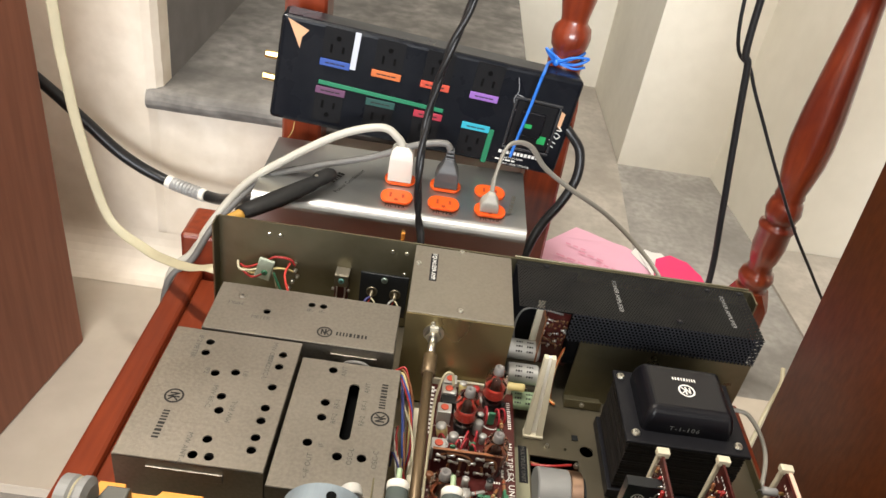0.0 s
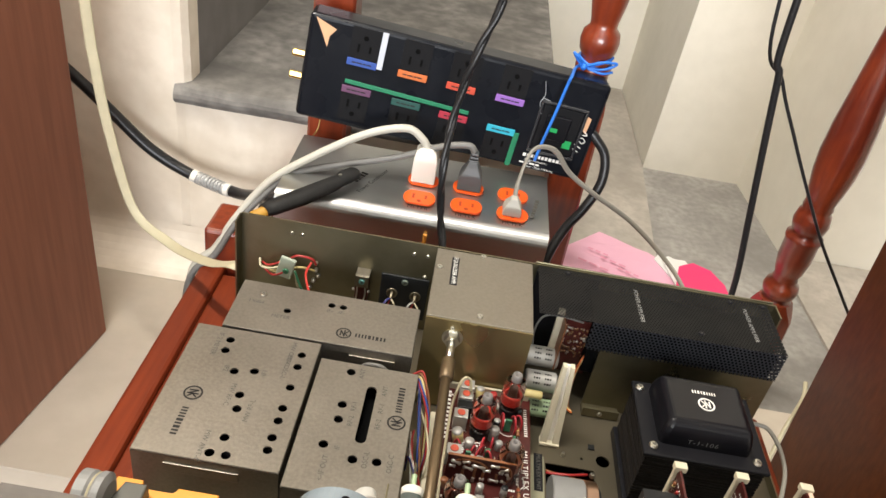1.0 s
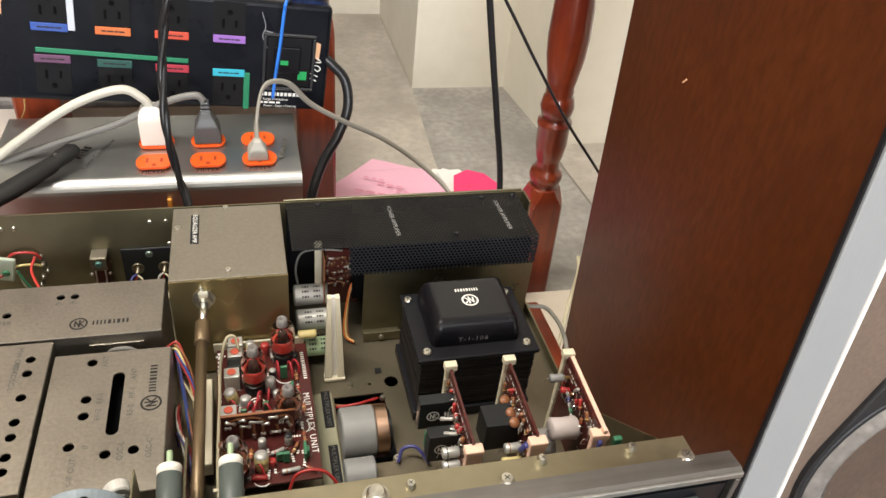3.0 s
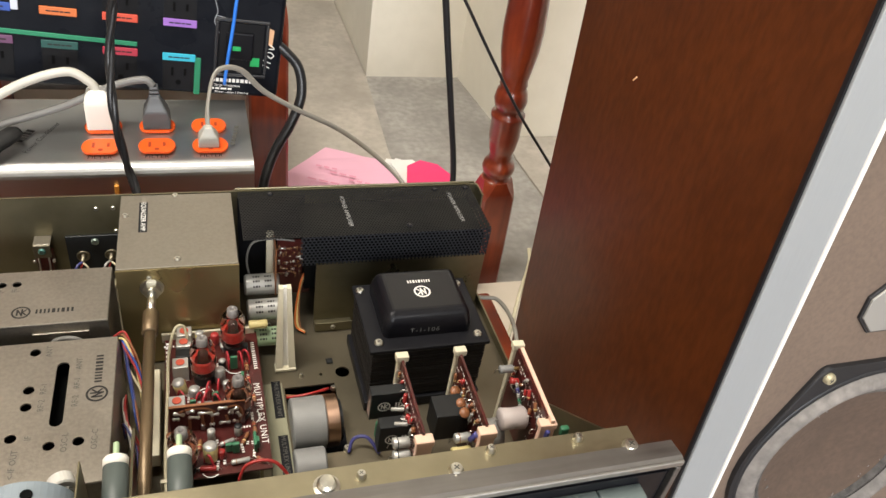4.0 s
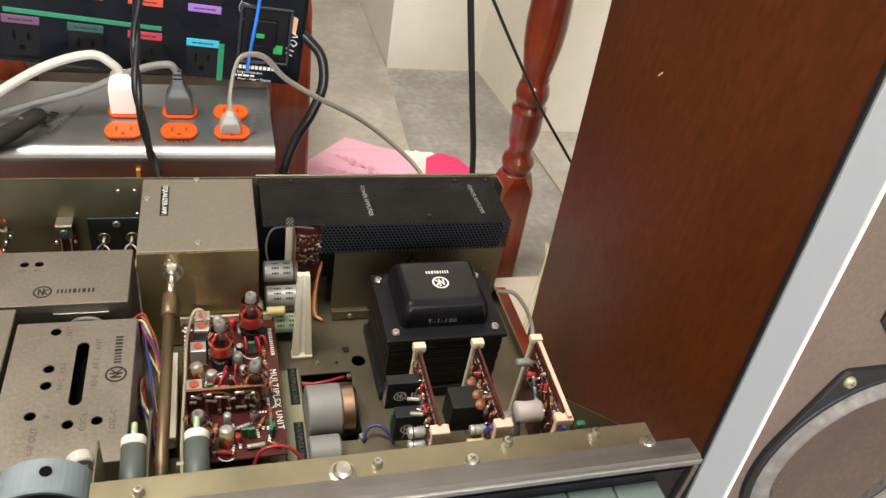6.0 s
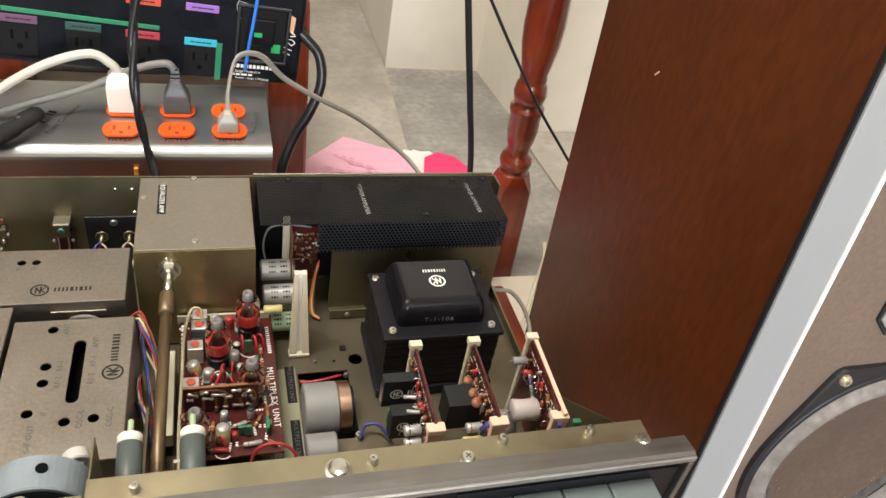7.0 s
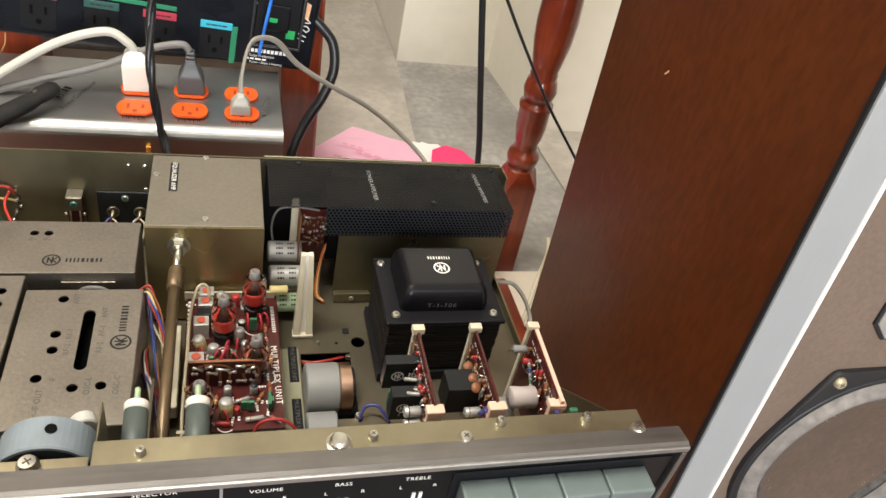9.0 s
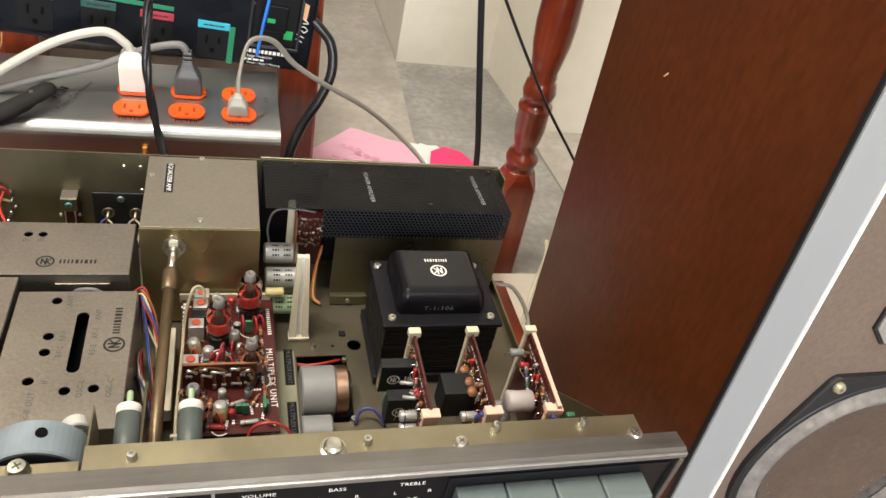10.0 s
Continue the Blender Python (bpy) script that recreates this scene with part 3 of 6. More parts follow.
for x, y, z in ((-0.312, 0.09, -0.30), (0.243, 0.085, -0.30), (-0.30, 0.52, 0.0), (0.243, 0.385, 0.0), (-0.25, 0.62, 0.0)):
    part("leg", B(x - 0.013, x + 0.013, y - 0.013, y + 0.013, z, 0.149, 0.003), red_wood, stand)


def turned_post(at, lean, square, z1, beads, top, r0, label):
    """A post: a square foot, then turned rings and a long vase-shaped shaft."""
    t = thing("turned_post", label, "post", "turned posts", at=at)
    m = pose(*at, 0, lean, 0)
    s = square / 2
    bm = bmesh.new()
    rings = []
    for z, w, c in ((0.0, s, 0.003), (z1 - 0.026, s, 0.003), (z1 - 0.018, s * 0.99, 0.006), (z1 - 0.009, s * 0.95, 0.010), (z1, s * 0.88, 0.0125)):
        rings.append([bm.verts.new(m @ Vector((x, y, z))) for x, y in ((w - c, -w), (w, c - w), (w, w - c), (w - c, w), (c - w, w), (-w, w - c), (-w, c - w), (c - w, -w))])
    bm.faces.new(rings[0][::-1])
    bm.faces.new(rings[-1])
    for a, b in zip(rings, rings[1:]):
        for k in range(8):
            bm.faces.new((a[k], a[(k + 1) % 8], b[(k + 1) % 8], b[k]))
    part("square_block", bm, red_wood, t)
    prof = [(s * 0.92, z1 - 0.001)] + [(r, z1 + z) for r, z in beads] + [(0, z1 + beads[-1][1] + 0.001)]
    part("turned_shaft", lathe(prof, 32, m), red_wood, t, smooth=True)
    return t


BEADS = [(0.015, 0.003), (0.0205, 0.009), (0.0225, 0.017), (0.0205, 0.025), (0.0145, 0.030), (0.0160, 0.033), (0.0145, 0.037), (0.0175, 0.045),
         (0.0205, 0.065), (0.0205, 0.088), (0.0222, 0.093), (0.0222, 0.098), (0.0150, 0.101), (0.0190, 0.106), (0.0218, 0.118), (0.0195, 0.131), (0.0165, 0.135),
         (0.0182, 0.139), (0.0168, 0.145), (0.0190, 0.155), (0.0240, 0.185), (0.0255, 0.210), (0.0245, 0.245), (0.0200, 0.300), (0.0150, 0.360), (0.0135, 0.385), (0.020, 0.395), (0.020, 0.402), (0.015, 0.41), (0.015, 0.55)]
turned_post((0.3715, 0.68, -0.055), -1.9, 0.046, 0.190, BEADS, 0.6, 0.02, "glossy red-stained turned wooden post standing behind the receiver")
M_BEADS = [(0.0185, 0.002), (0.0185, 0.014), (0.0200, 0.018), (0.0200, 0.023), (0.0165, 0.026), (0.0165, 0.034), (0.0200, 0.040), (0.0215, 0.050), (0.0200, 0.060), (0.0145, 0.066), (0.0150, 0.072), (0.0185, 0.090), (0.0225, 0.130), (0.0225, 0.160), (0.014, 0.28)]
turned_post((0.061, 0.675, -0.055), -1.0, 0.044, 0.431, M_BEADS, 0.6, 0.02, "glossy red-stained turned wooden post with blue cord tied round it")
turned_post((-0.235, 0.693, 0.0), 0.0, 0.046, 0.56, M_BEADS, 0.6, 0.02, "red-stained square wooden post behind the power strip")

# ---- power conditioner ----
pc = thing("power_conditioner", "brushed steel power conditioner box with orange outlets on its sloping top", "power box", at=(-0.105, 0.55, 0.168))
bm = bmesh.new()
prof = [(0.497, 0.169), (0.497, 0.262)] + [(0.509 - 0.012 * math.cos(a), 0.266 + 0.012 * math.sin(a)) for a in np.linspace(0.1, math.pi / 2, 7)] + [(0.622, 0.280), (0.627, 0.275), (0.627, 0.169)]
va = [bm.verts.new((-0.250, y, z)) for y, z in prof]
vb = [bm.verts.new((0.027, y, z)) for y, z in prof]
bm.faces.new(va[::-1])
bm.faces.new(vb)
for k in range(len(prof)):
    j = (k + 1) % len(prof)
    bm.faces.new((va[k], va[j], vb[j], vb[k]))
part("case", bm, brushed, pc)


def outlet(x, y, z):
    """One orange outlet face: a disc cut flat at two sides, with three slots."""
    bm = bmesh.new()
    pts = []
    for k in range(28):
        a = 2 * math.pi * k / 28
        pts.append((x + 0.0165 * math.cos(a), y + max(-0.0125, min(0.0125, 0.0165 * math.sin(a)))))
    prism(pts, z, z + 0.0022, bevel=0.0006, bm=bm)
    o = part("outlet", bm, orange_plastic, pc, "bright orange outlet face")
    for dx, w, l in ((-0.0064, 0.0012, 0.0042), (0.0064, 0.0012, 0.0032)):
        part("slot", B(x + dx - w, x + dx + w, y + 0.001 - l, y + 0.001 + l, z + 0.0018, z + 0.0025), slot_shade, o)
    part("slot", cyl(0.0022, 0.0006, 12, Matrix.Translation((x, y - 0.0075, z + 0.0019))), slot_shade, o)


for x in (-0.108, -0.0595, -0.0115):
    outlet(x, 0.528, 0.2800)
    outlet(x, 0.566, 0.2800)
    part("marking", lettering("FILTER", 0.0066, pose(x, 0.5098, 0.2806), spread=1.1), dark_ink, pc, "printed word")
bm = lettering("Power Conditioner", 0.0074, pose(-0.1590, 0.5470, 0.2806, 0, 0, 68))
bars(pose(-0.1735, 0.5500, 0.2806, 0, 0, 68), (0.004, 0.004, 0.002, 0.004, 0.004), 0.0075, 0.0012, bm)
part("marking", bm, dark_ink, pc, "printed words")
part("corner_tag", B(-0.0975, -0.0935, 0.4935, 0.4968, 0.2400, 0.2600, 0.0008), amber_card, pc, "small orange tag")
part("marking", bars(pose(0.012, 0.547, 0.2806, 0, 0, 80), (0.006, 0.004, 0.007, 0.005, 0.004, 0.006), 0.004, 0.0012), grey_ink, pc, "small printed line")

# ---- power strip ----
strip = thing("power_strip", "black power strip with colour-tagged outlets, tied with blue cord", "power strip", at=(-0.09, 0.62, 0.28))
SM = Matrix.Translation((-0.0943, 0.609, 0.335)) @ pose(0, 0, 0, 0, 5.7, 0) @ pose(0, 0, 0, 86, 0, 4.0)


def S(x, y, z=0.0):
    return SM @ Matrix.Translation((x, y, z))


part("body", B(-0.1595, 0.1595, -0.0355, 0.0765, -0.038, 0.0, 0.005, SM, 3), strip_black, strip)


def strip_outlet(x, y, tag, tag_y, flip=False):
    o = part("outlet", B(-0.0150, 0.0150, -0.0150, 0.0170, 0.0, 0.0010, 0.0, S(x, y)), outlet_black, strip)
    k = -1 if flip else 1
    for dx, l in ((-0.0060, 0.0042), (0.0060, 0.0034)):
        part("slot", B(dx - 0.0012, dx + 0.0012, -l, l, 0.0009, 0.0014, 0.0, S(x, y - k * 0.004)), hole_shade, o)
    part("slot", cyl(0.0026, 0.0005, 12, S(x, y + k * 0.0070, 0.0009)), hole_shade, o)
    t = part("tag", B(-0.0155, 0.0155, -0.0038, 0.0038, 0.0, 0.0016, 0.0006, S(x, tag_y)), tag, strip, "coloured name tag")
    part("marking", bars(S(x, tag_y, 0.0018), (0.004, 0.006, 0.003, 0.005), 0.0013, 0.0007), dark_ink, t)


COLS = (-0.1005, -0.0470, 0.0050, 0.0585)
for x, tag in zip(COLS, (tag_blue, tag_orange, tag_red, tag_purple)):
    strip_outlet(x, 0.0565, tag, 0.0370)
for x, tag, dy in zip(COLS, (tag_plum, tag_teal, tag_crimson, tag_cyan), (0.0025, 0.001, -0.0005, -0.002)):
    strip_outlet(x, -0.0145 + dy, tag, 0.0045 + dy, True)
part("side_tag", B(-0.003, 0.003, -0.0195, 0.0195, 0.0, 0.0016, 0.0005, S(-0.0820, 0.0545)), tag_white, strip, "white side tag")
part("colour_line", B(-0.067, 0.067, -0.0022, 0.0022, 0.0, 0.0014, 0.0005, S(-0.047, 0.0138) @ pose(0, 0, 0, 0, 0, -1.3)), tag_green, strip, "green line")
part("side_tag", B(-0.003, 0.003, -0.0195, 0.0195, 0.0, 0.0014, 0.0005, S(0.0765, -0.0160)), tag_green, strip, "green side tag")
sw = part("switch_plate", B(-0.0225, 0.0225, -0.026, 0.026, 0.0, 0.0025, 0.0015, S(0.1180, 0.0170)), outlet_black, strip)
part("switch", B(-0.0135, 0.0135, -0.014, 0.014, 0.0025, 0.006, 0.0015, S(0.1155, 0.0200)), black_gloss, sw)
part("indicator", B(-0.004, 0.004, -0.0022, 0.0022, 0.006, 0.0064, 0.0, S(0.1125, 0.0180)), switch_green, sw, "green pilot lamp")
part("indicator", B(-0.005, 0.004, -0.004, 0.005, 0.0025, 0.0029, 0.0, S(0.1325, 0.0035)), switch_green, sw, "green pilot lamp")
bm = bars(S(0.1130, -0.0182, 0.0006), (0.0035, 0.0030, 0.0030, 0.0035, 0.0025, 0.0030, 0.0030, 0.0035, 0.0030, 0.0035, 0.0030), 0.0038, 0.0011)
part("marking", lettering("Surge Protection", 0.0038, S(0.1065, -0.0238, 0.0006)), white_ink, strip, "white printed words")
part("marking", lettering("Power - Stage 1 Filtering", 0.0034, S(0.1115, -0.0312, 0.0006)), white_ink, strip, "white printed words")
bars(S(0.1000, -0.0275, 0.0006), (0.005, 0.004, 0.006, 0.004), 0.0019, 0.0012, bm)
part("marking", bm, white_ink, strip, "white printed lines")
bm = bmesh.new()
for pts in (((-0.011, -0.004), (-0.010, 0.005)), ((-0.006, -0.004), (-0.005, 0.005)), ((-0.001, -0.002), (0.002, 0.004), (0.005, 0.001), (0.003, -0.004), (-0.001, -0.002)), ((0.008, 0.003), (0.010, -0.002), (0.013, 0.004))):
    tube([S(0.1465, 0.0100) @ pose(0, 0, 0, 0, 0, 75) @ Vector((a, b, 0.0006)) for a, b in pts], 0.0005, 5, 4, bm=bm)
part("hand_writing", bm, white_ink, strip, "white hand-written marks")
# pale tubes paint the glints along creases in the clear film
film = mat("film_glint", (0.30, 0.31, 0.33), 0.25)
for pts in (((0.0890, 0.0660), (0.0930, 0.0520), (0.0905, 0.0420), (0.0960, 0.0300)), ((0.0930, 0.0480), (0.1120, 0.0450), (0.1400, 0.0455)), ((0.1430, 0.0440), (0.1420, 0.0300), (0.1445, 0.0200))):
    part("film_glint", tube([SM @ Vector((a, b, 0.0004)) for a, b in pts], 0.0004, 5, 6), film, strip, "pale line painted as a glint on the creased clear film")
bm = bmesh.new()
for a in ((-0.0265, 0.0265, 0.0265, 0.0300), (-0.0265, 0.0265, -0.0300, -0.0265), (-0.0265, -0.0232, -0.0265, 0.0265), (0.0232, 0.0265, -0.0265, 0.0265)):
    box(bm, a[0], a[1], a[2], a[3], 0.0, 0.0030, 0.0012, S(0.1180, 0.0170))
part("switch_rim", bm, mat("gloss_rim", (0.030, 0.031, 0.034), 0.15, coat=0.8), strip, "glossy bevelled switch frame")
for y in (0.002, 0.026):
    part("coax_socket", rod(SM @ Vector((-0.1735, y, -0.018)), SM @ Vector((-0.157, y, -0.018)), 0.0042, 12, 0.001), brass_bright, strip, "gilt coaxial socket")
part("torn_film", prism([(-0.012, 0.014), (0.010, 0.006), (0.004, -0.002), (0.003, -0.014), (-0.002, -0.004)], 0.0003, 0.0007, S(-0.1410, 0.0590)), tear_tan, strip, "tan patch where the film is torn")
part("torn_film", prism([(-0.002, 0.010), (0.003, 0.008), (0.002, -0.010), (-0.003, -0.006)], 0.0003, 0.0007, S(0.1465, 0.0300)), tear_tan, strip, "tan patch where the film is torn")


# ---- receiver ----
rx = thing("stereo_receiver", "opened vintage stereo receiver with steel shields and maroon circuit boards", "receiver", at=(-0.02, 0.23, 0.168))
DK = 0.228


# chassis
bm = B(-0.246, 0.208, 0.086, 0.389, DK - 0.0015, DK)
hc = B(0.029, 0.067, 0.196, 0.260, DK - 0.01, DK + 0.01)
cyl(0.0055, 0.02, 20, Matrix.Translation((0.075, 0.2705, DK - 0.01)), bm=hc)
cyl(0.0013, 0.02, 10, Matrix.Translation((0.058, 0.270, DK - 0.01)), bm=hc)
part("deck", cut(bm, hc), deck_steel, rx, "stained steel deck")
part("bottom_plate", B(-0.246, 0.208, 0.088, 0.389, 0.180, 0.182), black_paint, rx)
bm = B(-0.2485, 0.209, 0.3895, 0.391, 0.180, 0.3205)
box(bm, -0.2498, -0.2484, 0.3755, 0.3893, 0.180, 0.3205)
box(bm, 0.2075, 0.2090, 0.383, 0.3893, 0.180, 0.3205)
part("rear_panel", bm, zinc, rx, "yellowish zinc-plated rear panel")
bm = B(0.2075, 0.2090, 0.086, 0.382, 0.182, 0.236)
prism([(0.090, 0.2362), (0.190, 0.2362), (0.190, 0.262), (0.090, 0.340)], 0.2075, 0.2090, Matrix(((0, 0, 1, 0), (1, 0, 0, 0), (0, 1, 0, 0), (0, 0, 0, 1))), bm=bm)
part("side_plate", bm, zinc, rx)
part("side_plate", B(-0.2485, -0.2470, 0.086, 0.382, 0.182, 0.232), zinc, rx)
for x, y in ((-0.205, 0.385), (-0.196, 0.385), (-0.10, 0.385)):
    screw(rx, None, 0.0018, 0.0012, None, pose(x, 0.3893, 0.309, 90, 0, 0))

# front
part("front_flange", B(-0.086, 0.199, 0.0745, 0.0965, 0.3505, 0.3520, 0.0004), zinc_lit, rx, "plated top flange of the front")
part("front_web", B(-0.086, 0.199, 0.0950, 0.0965, 0.228, 0.3500), zinc, rx)
part("front_lip", B(-0.262, 0.210, 0.0795, 0.0820, 0.336, 0.3535, 0.0005), bezel_metal, rx)
bm = bmesh.new()
prof = [(0.0812, 0.3525), (0.0812, 0.3545), (0.0700, 0.3560), (0.0672, 0.3545), (0.0672, 0.3500), (0.0720, 0.3500)]
va = [bm.verts.new((-0.268, y, z)) for y, z in prof]
vb = [bm.verts.new((0.2180, y, z)) for y, z in prof]
bm.faces.new(va[::-1])
bm.faces.new(vb)
for k in range(len(prof)):
    j = (k + 1) % len(prof)
    bm.faces.new((va[k], va[j], vb[j], vb[k]))
part("bezel_top", bm, bezel_metal, rx, "scuffed satin metal bezel")
part("bezel_edge", B(-0.268, 0.2180, 0.0660, 0.0678, 0.3512, 0.3552, 0.0006), bright_edge, rx, "bright front edge")
part("bezel_side", B(0.2147, 0.2180, 0.0660, 0.0800, 0.180, 0.3505, 0.001), bezel_metal, rx)
part("front_panel", B(-0.266, 0.2145, 0.0700, 0.0780, 0.180, 0.3497), panel_black, rx, "black front panel")


def word(text, x, z, size):
    part("marking", lettering(text, size, Matrix.Translation((x, 0.0697, z)) @ pose(0, 0, 0, 90, 0, 0), spread=1.1), white_ink, rx, "white printed word")


word("SELECTOR", -0.0580, 0.3455, 0.0040)
word("PHONO", -0.0565, 0.3395, 0.0040)
word("VOLUME", -0.0080, 0.3412, 0.0038)
word("BASS", 0.0292, 0.3412, 0.0038)
word("TREBLE", 0.0670, 0.3412, 0.0038)
for x, ch in ((0.0010, "R"), (0.0210, "L"), (0.0395, "R"), (0.0590, "L"), (0.0770, "R")):
    word(ch, x, 0.3340, 0.0036)
part("panel_divider", B(-0.0295, -0.0280, 0.0690, 0.0700, 0.19, 0.3480), grey_metal, rx)
for x in (0.0300, 0.0685):
    bm = bmesh.new()
    for dx in (-0.0018, 0.0018):
        box(bm, x + dx - 0.0009, x + dx + 0.0009, 0.0690, 0.0699, 0.3235, 0.3290)
    part("marking", bm, white_ink, rx)
part("key_frame", B(0.0855, 0.2125, 0.0690, 0.0702, 0.285, 0.3440, 0.0004), black_gloss, rx)
for k in range(4):
    x0 = 0.0900 + 0.0272 * k
    part("key", B(x0, x0 + 0.0264, 0.0535, 0.0695, 0.306, 0.3370, 0.0012), key_grey, rx, "grey-green push key")
for x, y, r in ((-0.0650, 0.0880, 0.0026), (0.0450, 0.0885, 0.0026), (0.0930, 0.0835, 0.0040), (0.1150, 0.0925, 0.0028), (0.1655, 0.0920, 0.0028), (0.1930, 0.0820, 0.0046)):
    screw(rx, (x, y, 0.3521), r, 0.0036)

bolt = part("bolt", lathe([(0.0066, 0.0), (0.0066, 0.0008), (0.0050, 0.0012), (0.0048, 0.0030), (0.0036, 0.0046), (0, 0.0050)], 20, Matrix.Translation((0.0275, 0.0860, 0.3521))), screw_metal, rx, "domed steel bolt", smooth=False)


# shields
def shield_box(name, x0, x1, y0, y1, z0, z1, holes, material, label, slot=None):
    bm = B(x0, x1, y0, y1, z1 - 0.0012, z1, 0.0004, seg=1)
    if holes:
        hc = bmesh.new()
        for x, y, r in holes:
            cyl(r, 0.01, 20, Matrix.Translation((x, y, z1 - 0.005)), bm=hc)
        if slot:
            (ax, ay), (bx, by), r = slot
            pts = [(ax + r * math.cos(t), ay + r * math.sin(t)) for t in np.linspace(0, math.pi, 9)] + [(bx + r * math.cos(t), by + r * math.sin(t)) for t in np.linspace(math.pi, 2 * math.pi, 9)]
            prism(pts, z1 - 0.005, z1 + 0.005, bm=hc)
        bm = cut(bm, hc)
    s = part(name, bm, material, rx, label)
    t, zt = 0.0012, z1 - 0.0013
    for a in ((x0, x1, y0, y0 + t), (x0, x1, y1 - t, y1), (x0, x0 + t, y0 + t, y1 - t), (x1 - t, x1, y0 + t, y1 - t)):
        part("skirt", B(*a, z0, zt), material, s)
    # black filler in place of the box's shaded interior
    part("inside", B(x0 + 0.002, x1 - 0.002, y0 + 0.002, y1 - 0.002, z0, z1 - 0.014), hole_shade, s, "near-black filler painting the shade inside")
    return s


HA = [(-0.215, 0.257), (-0.215, 0.246), (-0.203, 0.228), (-0.190, 0.231), (-0.193, 0.208), (-0.191, 0.196), (-0.191, 0.172), (-0.196, 0.159), (-0.186, 0.159),
      (-0.163, 0.254), (-0.163, 0.242), (-0.163, 0.222), (-0.163, 0.203), (-0.163, 0.192), (-0.163, 0.178), (-0.163, 0.168)]
HB = [(-0.126, 0.246), (-0.126, 0.215), (-0.126, 0.202), (-0.131, 0.180), (-0.111, 0.172), (-0.096, 0.173)]
HC = [(-0.185, 0.298), (-0.154, 0.313), (-0.145, 0.313)]
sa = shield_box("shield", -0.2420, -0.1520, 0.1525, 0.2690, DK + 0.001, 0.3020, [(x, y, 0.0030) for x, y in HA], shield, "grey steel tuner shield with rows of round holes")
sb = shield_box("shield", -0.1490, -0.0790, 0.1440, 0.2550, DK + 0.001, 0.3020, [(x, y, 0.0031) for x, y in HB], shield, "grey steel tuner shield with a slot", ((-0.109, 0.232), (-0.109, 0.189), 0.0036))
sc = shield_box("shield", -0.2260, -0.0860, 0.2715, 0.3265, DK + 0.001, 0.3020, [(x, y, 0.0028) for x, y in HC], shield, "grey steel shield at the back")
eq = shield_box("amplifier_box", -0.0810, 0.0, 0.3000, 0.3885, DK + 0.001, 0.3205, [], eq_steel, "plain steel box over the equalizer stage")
part("front_plate", B(-0.0812, 0.0002, 0.2985, 0.2998, DK + 0.002, 0.3196), brass_dull, eq, "brass-coloured front plate")
screw(eq, None, 0.0018, 0.0010, None, pose(-0.0600, 0.2984, 0.3130, 90, 0, 0))
ZS = 0.30225
WORD = (0.0012, 0.0012, 0.0011, 0.0012, 0.0020, 0.0012, 0.0020, 0.0014, 0.0014)


def mark(bm, parent, material=None, label="printed mark"):
    part("marking", bm, material or dark_ink, parent, label)


mark(emblem(pose(-0.222, 0.203, ZS, 0, 0, -90), 0.0125), sa)
mark(bars(pose(-0.222, 0.179, ZS, 0, 0, -90), WORD, 0.0042, 0.00125), sa)
mark(emblem(pose(-0.0885, 0.207, ZS, 0, 0, 90), 0.0125), sb)
mark(bars(pose(-0.0885, 0.2275, ZS, 0, 0, 90), WORD, 0.0042, 0.00125), sb)
mark(emblem(pose(-0.139, 0.284, ZS), 0.0115), sc)
mark(bars(pose(-0.119, 0.284, ZS), WORD, 0.0040, 0.00125), sc)
for text, x, y, rz, p in (("IF 2 METER", -0.2225, 0.251, -90, sa), ("IF2", -0.209, 0.229, -90, sa), ("IF1", -0.183, 0.231, 90, sa), ("MW RF-C", -0.199, 0.207, -90, sa), ("MW RF-L", -0.183, 0.196, 90, sa),
                          ("MW ANT-C", -0.202, 0.163, -90, sa), ("MW OSC-C", -0.1705, 0.253, -90, sa), ("MW OSC-L", -0.1705, 0.240, -90, sa),
                          ("ANT", -0.118, 0.246, 90, sb), ("RF-1", -0.118, 0.215, 90, sb), ("RF-2", -0.118, 0.202, 90, sb), ("ANT", -0.100, 0.233, 90, sb), ("RF-1", -0.100, 0.217, 90, sb), ("RF-2", -0.100, 0.203, 90, sb),
                          ("IF", -0.122, 0.179, 90, sb), ("OSC-L", -0.103, 0.173, 90, sb), ("OSC-C", -0.0875, 0.173, 90, sb), ("<-IF OUT", -0.1275, 0.162, 90, sb),
                          ("MPX1", -0.210, 0.303, 180, sc), ("METER", -0.188, 0.290, 0, sc), ("IF-", -0.154, 0.306, 0, sc), ("IF-", -0.145, 0.306, 0, sc)):
    mark(lettering(text, 0.0048, pose(x, y, ZS, 0, 0, rz)), p, grey_ink, "small printed word")
bm = B(-0.0675, -0.0615, 0.341, 0.378, 0.3206, 0.3209)
lb = part("name_label", bm, black_paint, eq, "black embossed name label")
part("marking", lettering("EQUALIZER AMP.", 0.0048, pose(-0.0645, 0.3595, 0.32105, 0, 0, -90)), white_ink, lb)
for x, y in ((-0.042, 0.3865), (-0.041, 0.308), (-0.077, 0.362)):
    screw(eq, (x, y, 0.3206), 0.0024, 0.0012)
screw(sc, (-0.207, 0.312, 0.3021), 0.0028, 0.0012)
# tabs on the front skirts
part("tab", B(-0.222, -0.176, 0.1508, 0.1523, 0.2885, 0.2960, 0.0004), shield, sa)
part("tab", B(-0.128, -0.100, 0.1423, 0.1438, 0.2885, 0.2960, 0.0004), shield, sb)
part("tab", B(-0.132, -0.098, 0.2695, 0.2712, 0.2905, 0.2950, 0.0004), shield, sc)

